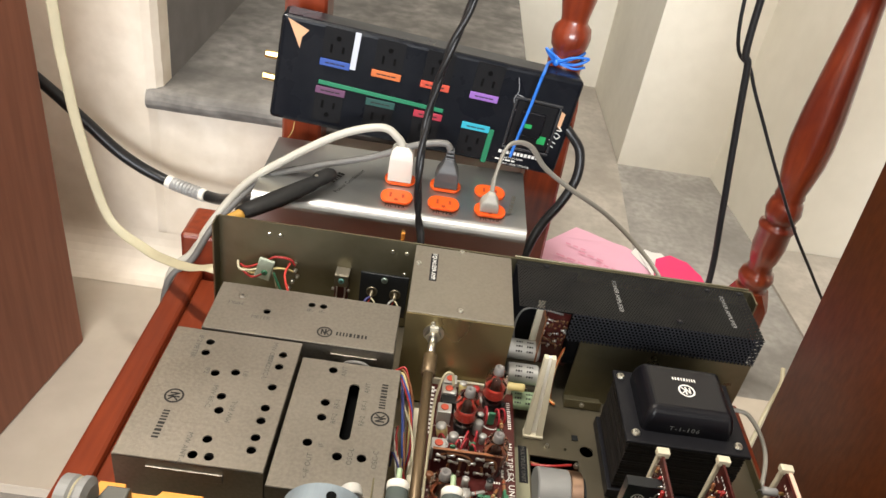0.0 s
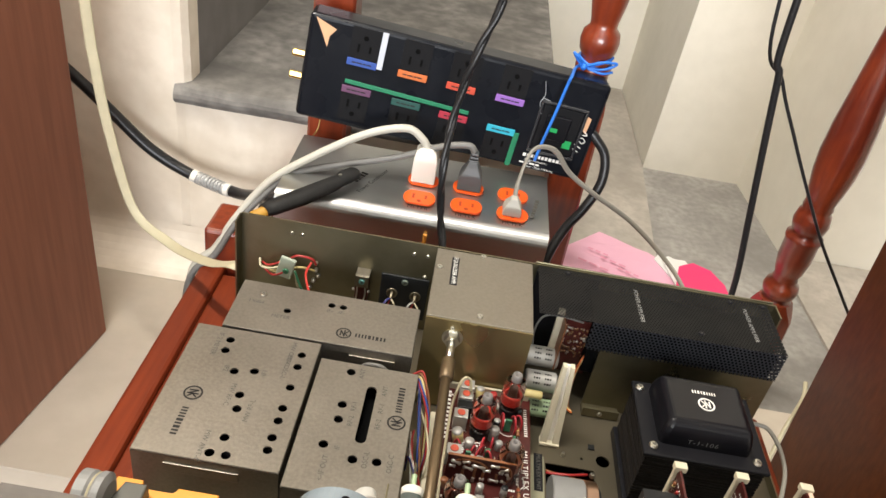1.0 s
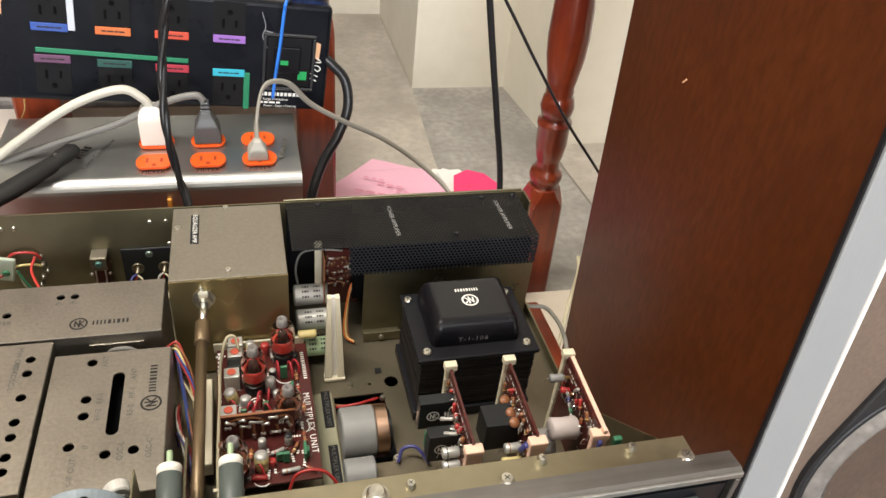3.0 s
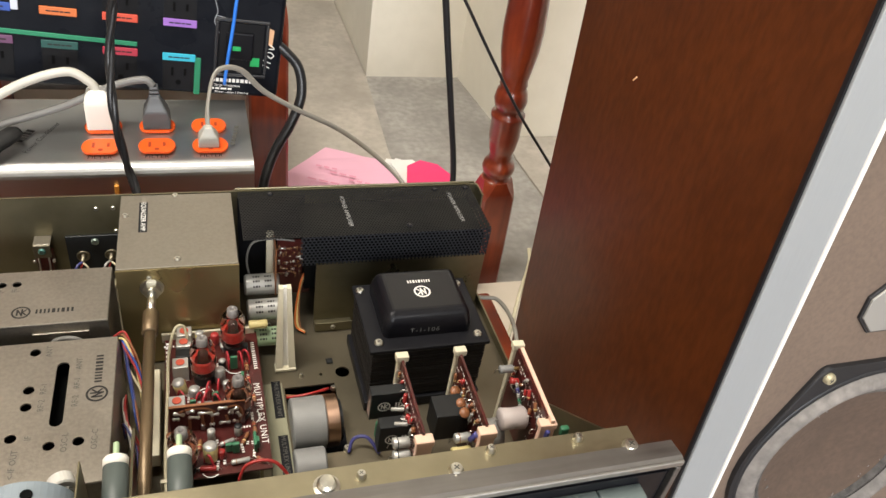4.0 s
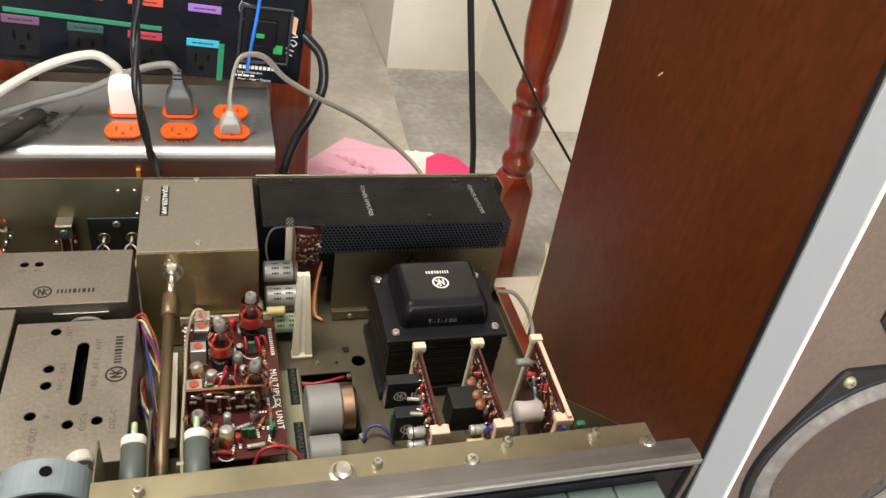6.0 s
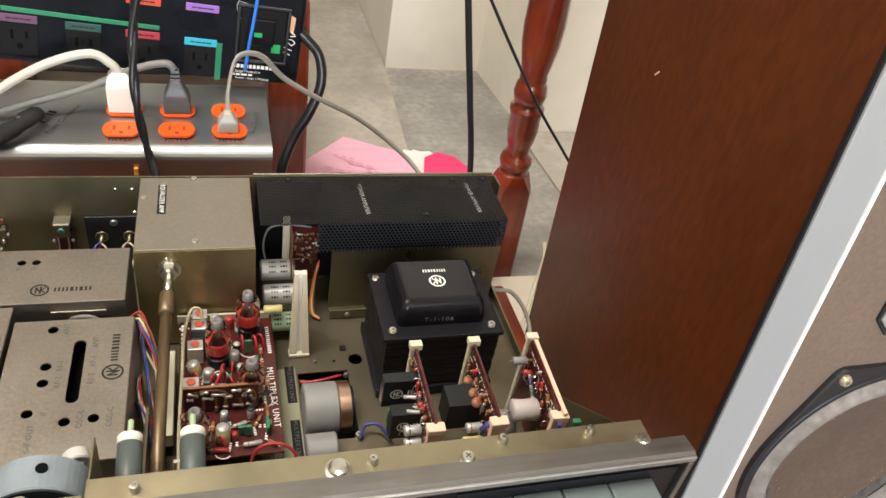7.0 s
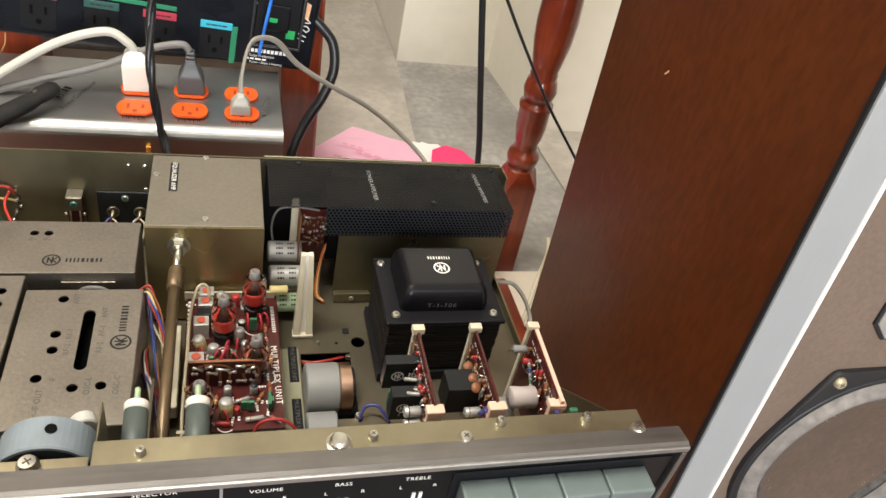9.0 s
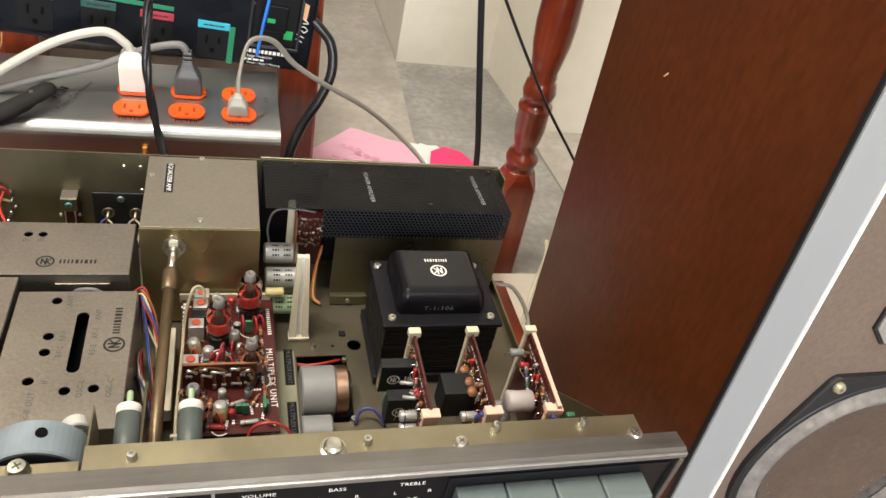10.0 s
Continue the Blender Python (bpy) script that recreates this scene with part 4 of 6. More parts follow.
# shaft of the selector
sh = part("selector_shaft", rod((-0.0612, 0.085, 0.299), (-0.0597, 0.262, 0.3015), 0.0036, 16), shaft_brown, rx, "dull brown shaft", smooth=True)
part("coupler", rod((-0.0598, 0.255, 0.3013), (-0.0592, 0.275, 0.3020), 0.0052, 16, 0.0008), shaft_brown, sh, smooth=True)
part("shaft_end", rod((-0.0593, 0.270, 0.3020), (-0.0588, 0.298, 0.3040), 0.0030, 14), screw_metal, sh, smooth=True)
part("nut", rod((-0.0588, 0.2925, 0.3038), (-0.0588, 0.2983, 0.3040), 0.0062, 6), screw_metal, sh)
part("washer", rod((-0.0588, 0.2970, 0.3040), (-0.0588, 0.2984, 0.3040), 0.0080, 20), screw_metal, sh)

# transformer
tf = part("transformer", B(0.0835, 0.1735, 0.2290, 0.3010, 0.2870, 0.2905, 0.0010), black_paint, rx, "black mains transformer")
part("iron_core", B(0.0865, 0.1705, 0.2310, 0.2990, DK + 0.010, 0.2869, 0.001), lamination, tf, "ridged iron core")
rnd = random.Random(4)
for k in range(16):
    z = 0.2405 + 0.0029 * k
    e = rnd.uniform(0.0, 0.0004)
    part("core_plate", B(0.0862 - e, 0.1708 + e, 0.2307 - e, 0.2993 + e, z, z + rnd.uniform(0.0012, 0.0022), 0.0002, seg=1), lamination, tf)
part("bottom_flange", B(0.0835, 0.1735, 0.2285, 0.3015, DK + 0.001, DK + 0.010, 0.001), black_paint, tf)
bm = bmesh.new()
lo = [(0.0955, 0.2410), (0.1610, 0.2410), (0.1610, 0.2955), (0.0955, 0.2955)]
hi = [(0.0995, 0.2455), (0.1575, 0.2455), (0.1575, 0.2915), (0.0995, 0.2915)]
v0 = [bm.verts.new((x, y, 0.2904)) for x, y in lo]
v1 = [bm.verts.new((x, y, 0.3010)) for x, y in lo]
v2 = [bm.verts.new((x, y, 0.3105)) for x, y in hi]
bm.faces.new(v2)
bm.faces.new(v0[::-1])
for a, b in ((v0, v1), (v1, v2)):
    for k in range(4):
        j = (k + 1) % 4
        bm.faces.new((a[k], a[j], b[j], b[k]))
bmesh.ops.bevel(bm, geom=[e for e in bm.edges if max(v.co.z for v in e.verts) > 0.2905], offset=0.0042, segments=4, affect="EDGES", profile=0.5, clamp_overlap=True)
part("bell_cover", bm, black_gloss, tf, "rounded black pressed cover", smooth=False)
part("marking", emblem(pose(0.128, 0.2660, 0.3107, 0, 0, 180), 0.0125), white_ink, tf, "white maker's mark as a plain ring")
part("marking", bars(pose(0.128, 0.2775, 0.3107, 0, 0, 180), [w * 0.72 for w in WORD], 0.0030, 0.0010), white_ink, tf)
part("marking", lettering("T-1-106", 0.0058, Matrix.Translation((0.1255, 0.2407, 0.2962)) @ pose(0, 0, 0, 90, 0, 0), spread=1.2), worn_ink, tf)
for x, y in ((0.0885, 0.2935), (0.0912, 0.2372), (0.1655, 0.2372), (0.166, 0.2935)):
    screw(tf, (x, y, 0.2906), 0.0033, 0.0020)

# black perforated cover over the power stage
perf = mat("perforated", (0.012, 0.013, 0.017), 0.5, grain=0.4, scale=60, dark=(0.024, 0.025, 0.028), spec=0.3)


def perforate(material, pitch, radius):
    """A staggered field of round holes, dark inside, over x and the sum of y and z."""
    nt = material.node_tree
    n, l = nt.nodes, nt.links
    tc = n.new("ShaderNodeTexCoord")
    sx = n.new("ShaderNodeSeparateXYZ")
    l.new(tc.outputs["Object"], sx.inputs[0])

    def op(kind, a, b=None):
        q = n.new("ShaderNodeMath")
        q.operation = kind
        for i, v in enumerate((a, b)):
            if v is None:
                continue
            if isinstance(v, (int, float)):
                q.inputs[i].default_value = v
            else:
                l.new(v, q.inputs[i])
        return q.outputs[0]

    u = op("DIVIDE", sx.outputs[0], pitch)
    v = op("DIVIDE", op("ADD", sx.outputs[1], sx.outputs[2]), pitch * 0.866)
    row = op("FLOOR", v)
    u2 = op("ADD", u, op("MULTIPLY", op("MODULO", row, 2.0), 0.5))
    du = op("SUBTRACT", op("FRACT", u2), 0.5)
    dv = op("MULTIPLY", op("SUBTRACT", op("FRACT", v), 0.5), 0.866)
    dist = op("SQRT", op("ADD", op("MULTIPLY", du, du), op("MULTIPLY", dv, dv)))
    solid = op("GREATER_THAN", dist, radius)
    tr = n.new("ShaderNodeBsdfTransparent")
    mx = n.new("ShaderNodeMixShader")
    l.new(solid, mx.inputs[0])
    l.new(tr.outputs[0], mx.inputs[1])
    l.new(n["Principled BSDF"].outputs[0], mx.inputs[2])
    l.new(mx.outputs[0], n["Material Output"].inputs["Surface"])


perforate(perf, 0.0031, 0.36)
perf_top = mat("perforated_top", (0.005, 0.005, 0.006), 0.5, grain=0.6, scale=55, dark=(0.016, 0.0155, 0.014), spec=0.15, blotch=0.6, blotch_scale=26)
perforate(perf_top, 0.0024, 0.30)
cv = part("vent_cover", B(0.0050, 0.2010, 0.3255, 0.3885, 0.3196, 0.3204), perf_top, rx, "black perforated cover of the power stage")
part("vent_front", B(0.0475, 0.2010, 0.3247, 0.3254, 0.2930, 0.3203), perf, cv, "black perforated front")
part("vent_side", B(0.2003, 0.2010, 0.3256, 0.3885, 0.2930, 0.3195), perf_top, cv)
part("cover_inside", B(0.052, 0.199, 0.333, 0.385, 0.262, 0.309), hole_shade, cv, "near-black filler painting the shade inside")
for x in (0.0870, 0.1790):
    part("marking", lettering("POWER AMPLIFIER", 0.0050, pose(x, 0.3565, 0.3206, 0, 0, -88)), worn_ink, cv)
for x, y in ((0.030, 0.384), (0.168, 0.383), (0.134, 0.334), (0.196, 0.384)):
    screw(cv, (x, y, 0.3205), 0.0024, 0.0012, black_paint)
part("rear_lip", B(0.0030, 0.2072, 0.3914, 0.3928, 0.3150, 0.3218, 0.0004), zinc, rx, "folded plated lip behind the cover")
part("end_bracket", prism([(0.2078, 0.372), (0.2092, 0.372), (0.2092, 0.3892), (0.2020, 0.3892), (0.2020, 0.3880), (0.2078, 0.3880)], 0.2930, 0.3212), zinc, rx)
part("heat_plate", B(0.0600, 0.2005, 0.3256, 0.3275, DK + 0.001, 0.2925), zinc, rx, "plated upright plate under the cover")
part("heat_plate_foot", B(0.0600, 0.0905, 0.3165, 0.3254, DK + 0.001, DK + 0.006, 0.0005), zinc, rx)
part("heat_plate_foot", B(0.0600, 0.0905, 0.3160, 0.3172, DK + 0.001, DK + 0.010, 0.0003), zinc, rx)
screw(rx, None, 0.0022, 0.0012, None, pose(0.0745, 0.3159, DK + 0.0055, 90, 0, 0))
part("inner_wall", B(0.0045, 0.058, 0.384, 0.386, DK + 0.001, 0.318), black_paint, rx)

# multiplex board
PZ = 0.254
mp = part("circuit_board", B(-0.0540, 0.0115, 0.1720, 0.2975, PZ - 0.0016, PZ), pcb, rx, "maroon multiplex circuit board crowded with parts")
part("board_edge", B(-0.0560, 0.0100, 0.2955, 0.2975, PZ - 0.002, PZ + 0.006, 0.0004), ivory_plastic, mp, "ivory plastic edge")
part("board_edge", B(-0.0560, -0.0420, 0.1690, 0.1715, PZ - 0.004, PZ + 0.004, 0.0004), ivory_plastic, mp, "ivory plastic edge")
part("marking", lettering("MULTIPLEX UNIT", 0.0062, pose(0.0078, 0.2180, PZ + 0.0003, 0, 0, -88), spread=1.15), white_ink, mp, "white printed words")
part("marking", bars(pose(0.0078, 0.2720, PZ + 0.0003, 0, 0, -88), (0.0010, 0.0008, 0.0012, 0.0010, 0.0014, 0.0008, 0.0012, 0.0010, 0.0008, 0.0012, 0.0010, 0.0010, 0.0012), 0.0026, 0.0011), white_ink, mp)
for k in range(8):
    part("board_post", B(0.0, 0.002, 0.0, 0.0035, DK, PZ - 0.002, 0.0, pose(-0.05 + 0.018 * (k % 4), 0.176 + 0.11 * (k // 4), 0)), zinc, mp) if k in (0, 3, 4, 7) else None


def coil(x, y, winding, h=1.0):
    """A tuning coil: a clear former with a winding inside and a slotted tip."""
    m = pose(x, y, PZ, 0, 0, 0) @ Matrix.Diagonal((1, 1, h, 1))
    part("coil", lathe([(0.0050, 0.0125), (0.0074, 0.0130), (0.0079, 0.0146), (0.0074, 0.0158), (0.0079, 0.0172), (0.0074, 0.0186), (0.0079, 0.0200), (0.0074, 0.0218), (0.0050, 0.0222)], 24, m), winding, mp, "glossy winding", smooth=True)
    part("former", lathe([(0.0082, 0.0085), (0.0086, 0.0090), (0.0086, 0.0225), (0.0078, 0.0235), (0.0086, 0.0245), (0.0086, 0.0300), (0.0076, 0.0340), (0.0048, 0.0358), (0.0042, 0.0352), (0.0066, 0.0330), (0.0080, 0.0296), (0.0082, 0.0085)], 24, m), coil_clear, mp, "clear plastic coil former", smooth=True)
    part("core", lathe([(0, 0.0205), (0.0034, 0.0205), (0.0034, 0.0330), (0, 0.0330)], 14, m), mat("coil_core", (0.13, 0.085, 0.07), 0.4), mp, smooth=True)
    part("tip", lathe([(0.0040, 0.0350), (0.0036, 0.0410), (0.0018, 0.0415), (0.0016, 0.038), (0, 0.038)], 16, m), mat("coil_tip", (0.15, 0.14, 0.135), 0.3), mp, smooth=True)
    part("foot", lathe([(0.0070, 0.0002), (0.0072, 0.0065), (0.0052, 0.0085), (0.0052, 0.0002)], 20, m), comp_black, mp, smooth=True)


coil(-0.0062, 0.2800, coil_red)
coil(-0.0277, 0.2535, coil_red)
coil(-0.0065, 0.2180, coil_amber, 0.9)
coil(-0.0420, 0.1790, coil_amber, 0.95)


def trimmer(x, y, h):
    t = part("trimmer_can", B(x - 0.0052, x + 0.0052, y - 0.0048, y + 0.0048, PZ + 0.0002, PZ + h, 0.0006), can_silver, mp, "silver trimmer can")
    part("trimmer_core", cyl(0.0030, 0.0008, 16, Matrix.Translation((x, y, PZ + h + 0.0001)), 0.0002), core_red, t, "orange-red core")


for x, y in ((-0.0400, 0.2900), (-0.0405, 0.2790), (-0.0430, 0.2590), (-0.0455, 0.2245)):
    trimmer(x, y, 0.0135)
part("black_can", B(-0.0460, -0.0350, 0.2660, 0.2735, PZ + 0.0002, PZ + 0.012, 0.0005), comp_black, mp)


def axial(p, q, r, body, parent=None, name="resistor", bands=()):
    """A small part with two wire ends, lying from p to q."""
    p, q = Vector(p), Vector(q)
    d = (q - p)
    o = part(name, lathe([(0, 0), (r * 0.8, 0.0002), (r, d.length * 0.08), (r * 0.92, d.length * 0.5), (r, d.length * 0.92), (r * 0.8, d.length), (0, d.length)], 12, to(p, q)), body, parent or mp, smooth=True)
    part("lead", tube([p - d.normalized() * 0.003 - Vector((0, 0, r)), p - d.normalized() * 0.002, q + d.normalized() * 0.002, q + d.normalized() * 0.003 - Vector((0, 0, r))], 0.0003, 5, 1), solder, o)
    for k, b in enumerate(bands):
        a = p + d * (0.25 + 0.16 * k)
        part("band", rod(a, a + d.normalized() * 0.0006, r * 1.04, 12), b, o)
    return o


def upright(x, y, z, r, h, body, top=None, parent=None, lean=(0, 0), name="capacitor"):
    m = pose(x, y, z, lean[0], lean[1], 0)
    o = part(name, cyl(r, h, 16, m, r * 0.25), body, parent or mp, smooth=True)
    if top is not None:
        part("top", cyl(r * 0.98, h * 0.35, 16, m @ Matrix.Translation((0, 0, h * 0.68)), r * 0.3), top, o, smooth=True)
    return o


upright(-0.0425, 0.2440, PZ, 0.0042, 0.013, comp_yellow, comp_grey, lean=(8, -10))
upright(-0.0345, 0.2385, PZ, 0.0036, 0.009, comp_grey)
upright(-0.0295, 0.2890, PZ, 0.0032, 0.012, comp_yellow, comp_grey)
upright(-0.0170, 0.2500, PZ, 0.0036, 0.013, comp_grey, comp_grey)
upright(-0.0260, 0.1850, PZ, 0.0046, 0.014, comp_yellow, comp_grey)
upright(-0.0190, 0.2880, PZ, 0.0030, 0.010, comp_red)
part("film_capacitor", B(-0.0095, -0.0045, 0.2595, 0.2615, PZ + 0.001, PZ + 0.013, 0.0006), comp_green, mp, "green film capacitor")
part("film_capacitor", B(-0.0375, -0.0335, 0.2225, 0.2245, PZ + 0.001, PZ + 0.014, 0.0006), comp_green, mp, "green film capacitor")
part("film_capacitor", B(-0.0335, -0.0295, 0.2175, 0.2195, PZ + 0.001, PZ + 0.012, 0.0006), comp_green, mp, "green film capacitor")
part("film_capacitor", B(-0.0125, -0.0080, 0.1860, 0.1885, PZ + 0.001, PZ + 0.010, 0.0006), comp_green, mp, "green film capacitor")
part("film_capacitor", B(0.0010, 0.0030, 0.1850, 0.1960, PZ + 0.001, PZ + 0.009, 0.0006), comp_green, mp, "green film capacitor")
axial((-0.0290, 0.2140, PZ + 0.003), (-0.0185, 0.2150, PZ + 0.003), 0.0024, comp_grey, bands=(comp_brown, comp_black))
axial((0.0015, 0.2640, PZ + 0.002), (0.0018, 0.2560, PZ + 0.002), 0.0014, comp_brown, bands=(comp_red, comp_yellow))
axial((0.0025, 0.2090, PZ + 0.002), (0.0030, 0.1995, PZ + 0.002), 0.0014, comp_brown, bands=(comp_red, comp_black))
axial((-0.0140, 0.1785, PZ + 0.002), (-0.0020, 0.1795, PZ + 0.002), 0.0018, comp_grey, bands=(comp_brown,))
axial((-0.0330, 0.1770, PZ + 0.002), (-0.0230, 0.1760, PZ + 0.002), 0.0020, comp_red)
axial((0.0060, 0.2985, PZ + 0.006), (0.0200, 0.2985, PZ + 0.006), 0.0036, comp_yellow, name="capacitor")
for a, b in (((-0.0115, 0.2700), (-0.0105, 0.2600)), ((-0.0035, 0.2690), (-0.0010, 0.2590)), ((-0.0240, 0.2430), (-0.0270, 0.2330)), ((-0.0180, 0.2440), (-0.0190, 0.2360)), ((-0.0300, 0.2330), (-0.0340, 0.2270)), ((-0.0240, 0.2360), (-0.0300, 0.2250))):
    part("jumper", tube([(a[0], a[1], PZ), (a[0], a[1], PZ + 0.008), ((a[0] + b[0]) / 2, (a[1] + b[1]) / 2, PZ + 0.012), (b[0], b[1], PZ + 0.007), (b[0], b[1], PZ)], 0.0008, 7, 5), comp_sleeve, mp, "red sleeved wire", smooth=True)
for p, q, r, body, bands in (
        ((0.0020, 0.2500), (0.0022, 0.2420), 0.0013, comp_red, (comp_yellow, comp_black)), ((0.0045, 0.2330), (0.0047, 0.2260), 0.0013, comp_brown, (comp_red, comp_yellow)),
        ((-0.0200, 0.2740), (-0.0200, 0.2660), 0.0013, comp_brown, (comp_yellow, comp_red)), ((-0.0490, 0.2340), (-0.0400, 0.2350), 0.0013, comp_red, (comp_black,)),
        ((-0.0330, 0.2300), (-0.0230, 0.2290), 0.0018, comp_grey, (comp_brown, comp_red)), ((-0.0150, 0.2300), (-0.0150, 0.2200), 0.0014, comp_brown, (comp_yellow, comp_red)),
        ((-0.0200, 0.1935), (-0.0110, 0.1965), 0.0015, comp_grey, (comp_red,)), ((-0.0330, 0.1910), (-0.0320, 0.1990), 0.0015, comp_brown, (comp_red, comp_yellow)),
        ((-0.0060, 0.1920), (-0.0020, 0.2000), 0.0013, comp_brown, (comp_yellow, comp_black)), ((0.0020, 0.1800), (0.0070, 0.1760), 0.0013, comp_brown, (comp_red,)),
        ((-0.0470, 0.2510), (-0.0400, 0.2520), 0.0013, comp_brown, (comp_red, comp_yellow)), ((-0.0150, 0.2890), (-0.0140, 0.2800), 0.0014, comp_grey, (comp_red, comp_black))):
    axial((*p, PZ + 0.0022), (*q, PZ + 0.0022), r, body, bands=bands)
for x, y, r, h, body, top in ((-0.0130, 0.2420, 0.0028, 0.008, comp_grey, None), (-0.0150, 0.2620, 0.0026, 0.009, comp_black, comp_grey), (0.0015, 0.2760, 0.0024, 0.009, comp_black, None), (-0.0380, 0.2150, 0.0026, 0.009, comp_black, comp_grey),
                              (-0.0500, 0.2010, 0.0026, 0.009, comp_brown, None), (-0.0195, 0.1850, 0.0024, 0.007, comp_red, None), (-0.0080, 0.2020, 0.0026, 0.009, comp_grey, comp_black), (-0.0250, 0.2000, 0.0026, 0.010, comp_grey, None)):
    upright(x, y, PZ, r, h, body, top)
for x, y, a in ((-0.0210, 0.2330, 20), (-0.0020, 0.2480, 80), (-0.0145, 0.1885, 0), (-0.0380, 0.1990, 50), (0.0035, 0.1900, 90)):
    part("film_capacitor", B(-0.0022, 0.0022, -0.0011, 0.0011, PZ + 0.001, PZ + 0.0085, 0.0006, pose(x, y, 0, 0, 0, a)), comp_green, mp, "green film capacitor")
for x, y in ((-0.0230, 0.2320), (-0.0455, 0.2380), (-0.0300, 0.1830), (-0.0380, 0.2300), (-0.0010, 0.2710)):
    part("jumper", tube([(x, y, PZ), (x + 0.001, y, PZ + 0.007), (x + 0.003, y - 0.003, PZ + 0.010), (x + 0.005, y - 0.006, PZ + 0.006), (x + 0.005, y - 0.007, PZ)], 0.0008, 7, 5), comp_sleeve, mp, "red sleeved wire", smooth=True)
# white print on the board
bm = bmesh.new()
rnd = random.Random(7)
for k in range(60):
    x, y = rnd.uniform(-0.052, 0.003), rnd.uniform(0.176, 0.292)
    bars(pose(x, y, PZ + 0.0003, 0, 0, rnd.choice((0, 90, 80, -85))), [rnd.uniform(0.0008, 0.0018) for _ in range(rnd.randint(2, 4))], 0.0017, 0.0006, bm)
for x, y, r, a0 in ((-0.0270, 0.2390, 0.0060, 0.4), (-0.0060, 0.2630, 0.0075, 3.3), (0.0010, 0.2150, 0.0065, -1.2), (-0.0420, 0.1760, 0.0080, 3.4), (-0.0260, 0.1765, 0.0060, 3.5)):
    for k in range(10):
        t0, t1 = a0 + 0.2 * k, a0 + 0.2 * (k + 1)
        q = [bm.verts.new((x + rr * math.cos(t), y + rr * math.sin(t), PZ + 0.0003)) for rr, t in ((r, t0), (r, t1), (r - 0.0007, t1), (r - 0.0007, t0))]
        bm.faces.new(q)
for k in range(12):
    bars(pose(-0.0520, 0.245 + 0.0042 * k, PZ + 0.0003, 0, 0, -90), (0.0022,), 0.0024, 0.001, bm)
part("board_print", bm, white_ink, mp, "white printed outlines")
# upright sub-board with its soldered side in front
sb2 = part("sub_board", B(-0.0500, -0.0030, 0.2095, 0.2110, PZ, 0.2775), pcb, mp, "upright maroon board, solder side in front")
part("board_rim", B(-0.0502, -0.0028, 0.2093, 0.2112, 0.2776, 0.2784), comp_brown, sb2)
for x, z, l, a in ((-0.0440, 0.2720, 0.008, 20), (-0.0370, 0.2735, 0.006, -15), (-0.0280, 0.2705, 0.010, 5), (-0.0170, 0.2735, 0.007, 0), (-0.0100, 0.2710, 0.007, -30), (-0.0460, 0.2675, 0.005, 0), (-0.0350, 0.2675, 0.008, 10), (-0.0220, 0.2680, 0.006, -10), (-0.0070, 0.2660, 0.006, 60),
                   (-0.0160, 0.2590, 0.008, 0), (-0.0090, 0.2590, 0.005, 30), (-0.0300, 0.2570, 0.005, 90), (-0.0240, 0.2585, 0.004, 0), (-0.0120, 0.2680, 0.004, 0), (-0.0410, 0.2580, 0.004, 45)):
    m = Matrix.Translation((x, 0.2093, z)) @ pose(0, 0, 0, 0, a, 0)
    part("solder_joint", lathe([(0, -l / 2), (0.0015, -l / 2 + 0.0008), (0.0008, 0), (0.0016, l / 2 - 0.0008), (0, l / 2)], 8, m @ pose(0, 0, 0, 0, 90, 0)), solder, sb2, smooth=True)
bm = bmesh.new()
for pts in (((-0.046, 0.271), (-0.040, 0.2750), (-0.028, 0.2745), (-0.022, 0.270)), ((-0.030, 0.270), (-0.030, 0.262), (-0.029, 0.257)), ((-0.024, 0.269), (-0.024, 0.258)), ((-0.018, 0.273), (-0.008, 0.2735), (-0.005, 0.266), (-0.007, 0.258)), ((-0.038, 0.267), (-0.038, 0.256)), ((-0.015, 0.266), (-0.014, 0.259))):
    tube([(x, 0.2094, z) for x, z in pts], 0.0011, 5, 5, 0.4, bm, (1, 0, 0.3))
part("track_layer", bm, comp_brown, sb2, "copper-brown tracks")
part("wire", tube([(-0.0375, 0.2790, 0.2700), (-0.0400, 0.2830, 0.2790), (-0.0460, 0.2800, 0.2790), (-0.0505, 0.2650, 0.2680), (-0.0515, 0.2400, 0.2620), (-0.0525, 0.2100, 0.2600), (-0.0530, 0.1800, 0.2590), (-0.0525, 0.1500, 0.2500)], 0.0011, 8, 8), cream_cable, mp, "cream lead", smooth=True)
part("wire", tube([(-0.0120, 0.1650, 0.2440), (-0.0050, 0.1690, 0.2640), (0.0120, 0.1680, 0.2650), (0.0250, 0.1600, 0.2480)], 0.0011, 8, 8), comp_red, mp, "red lead", smooth=True)

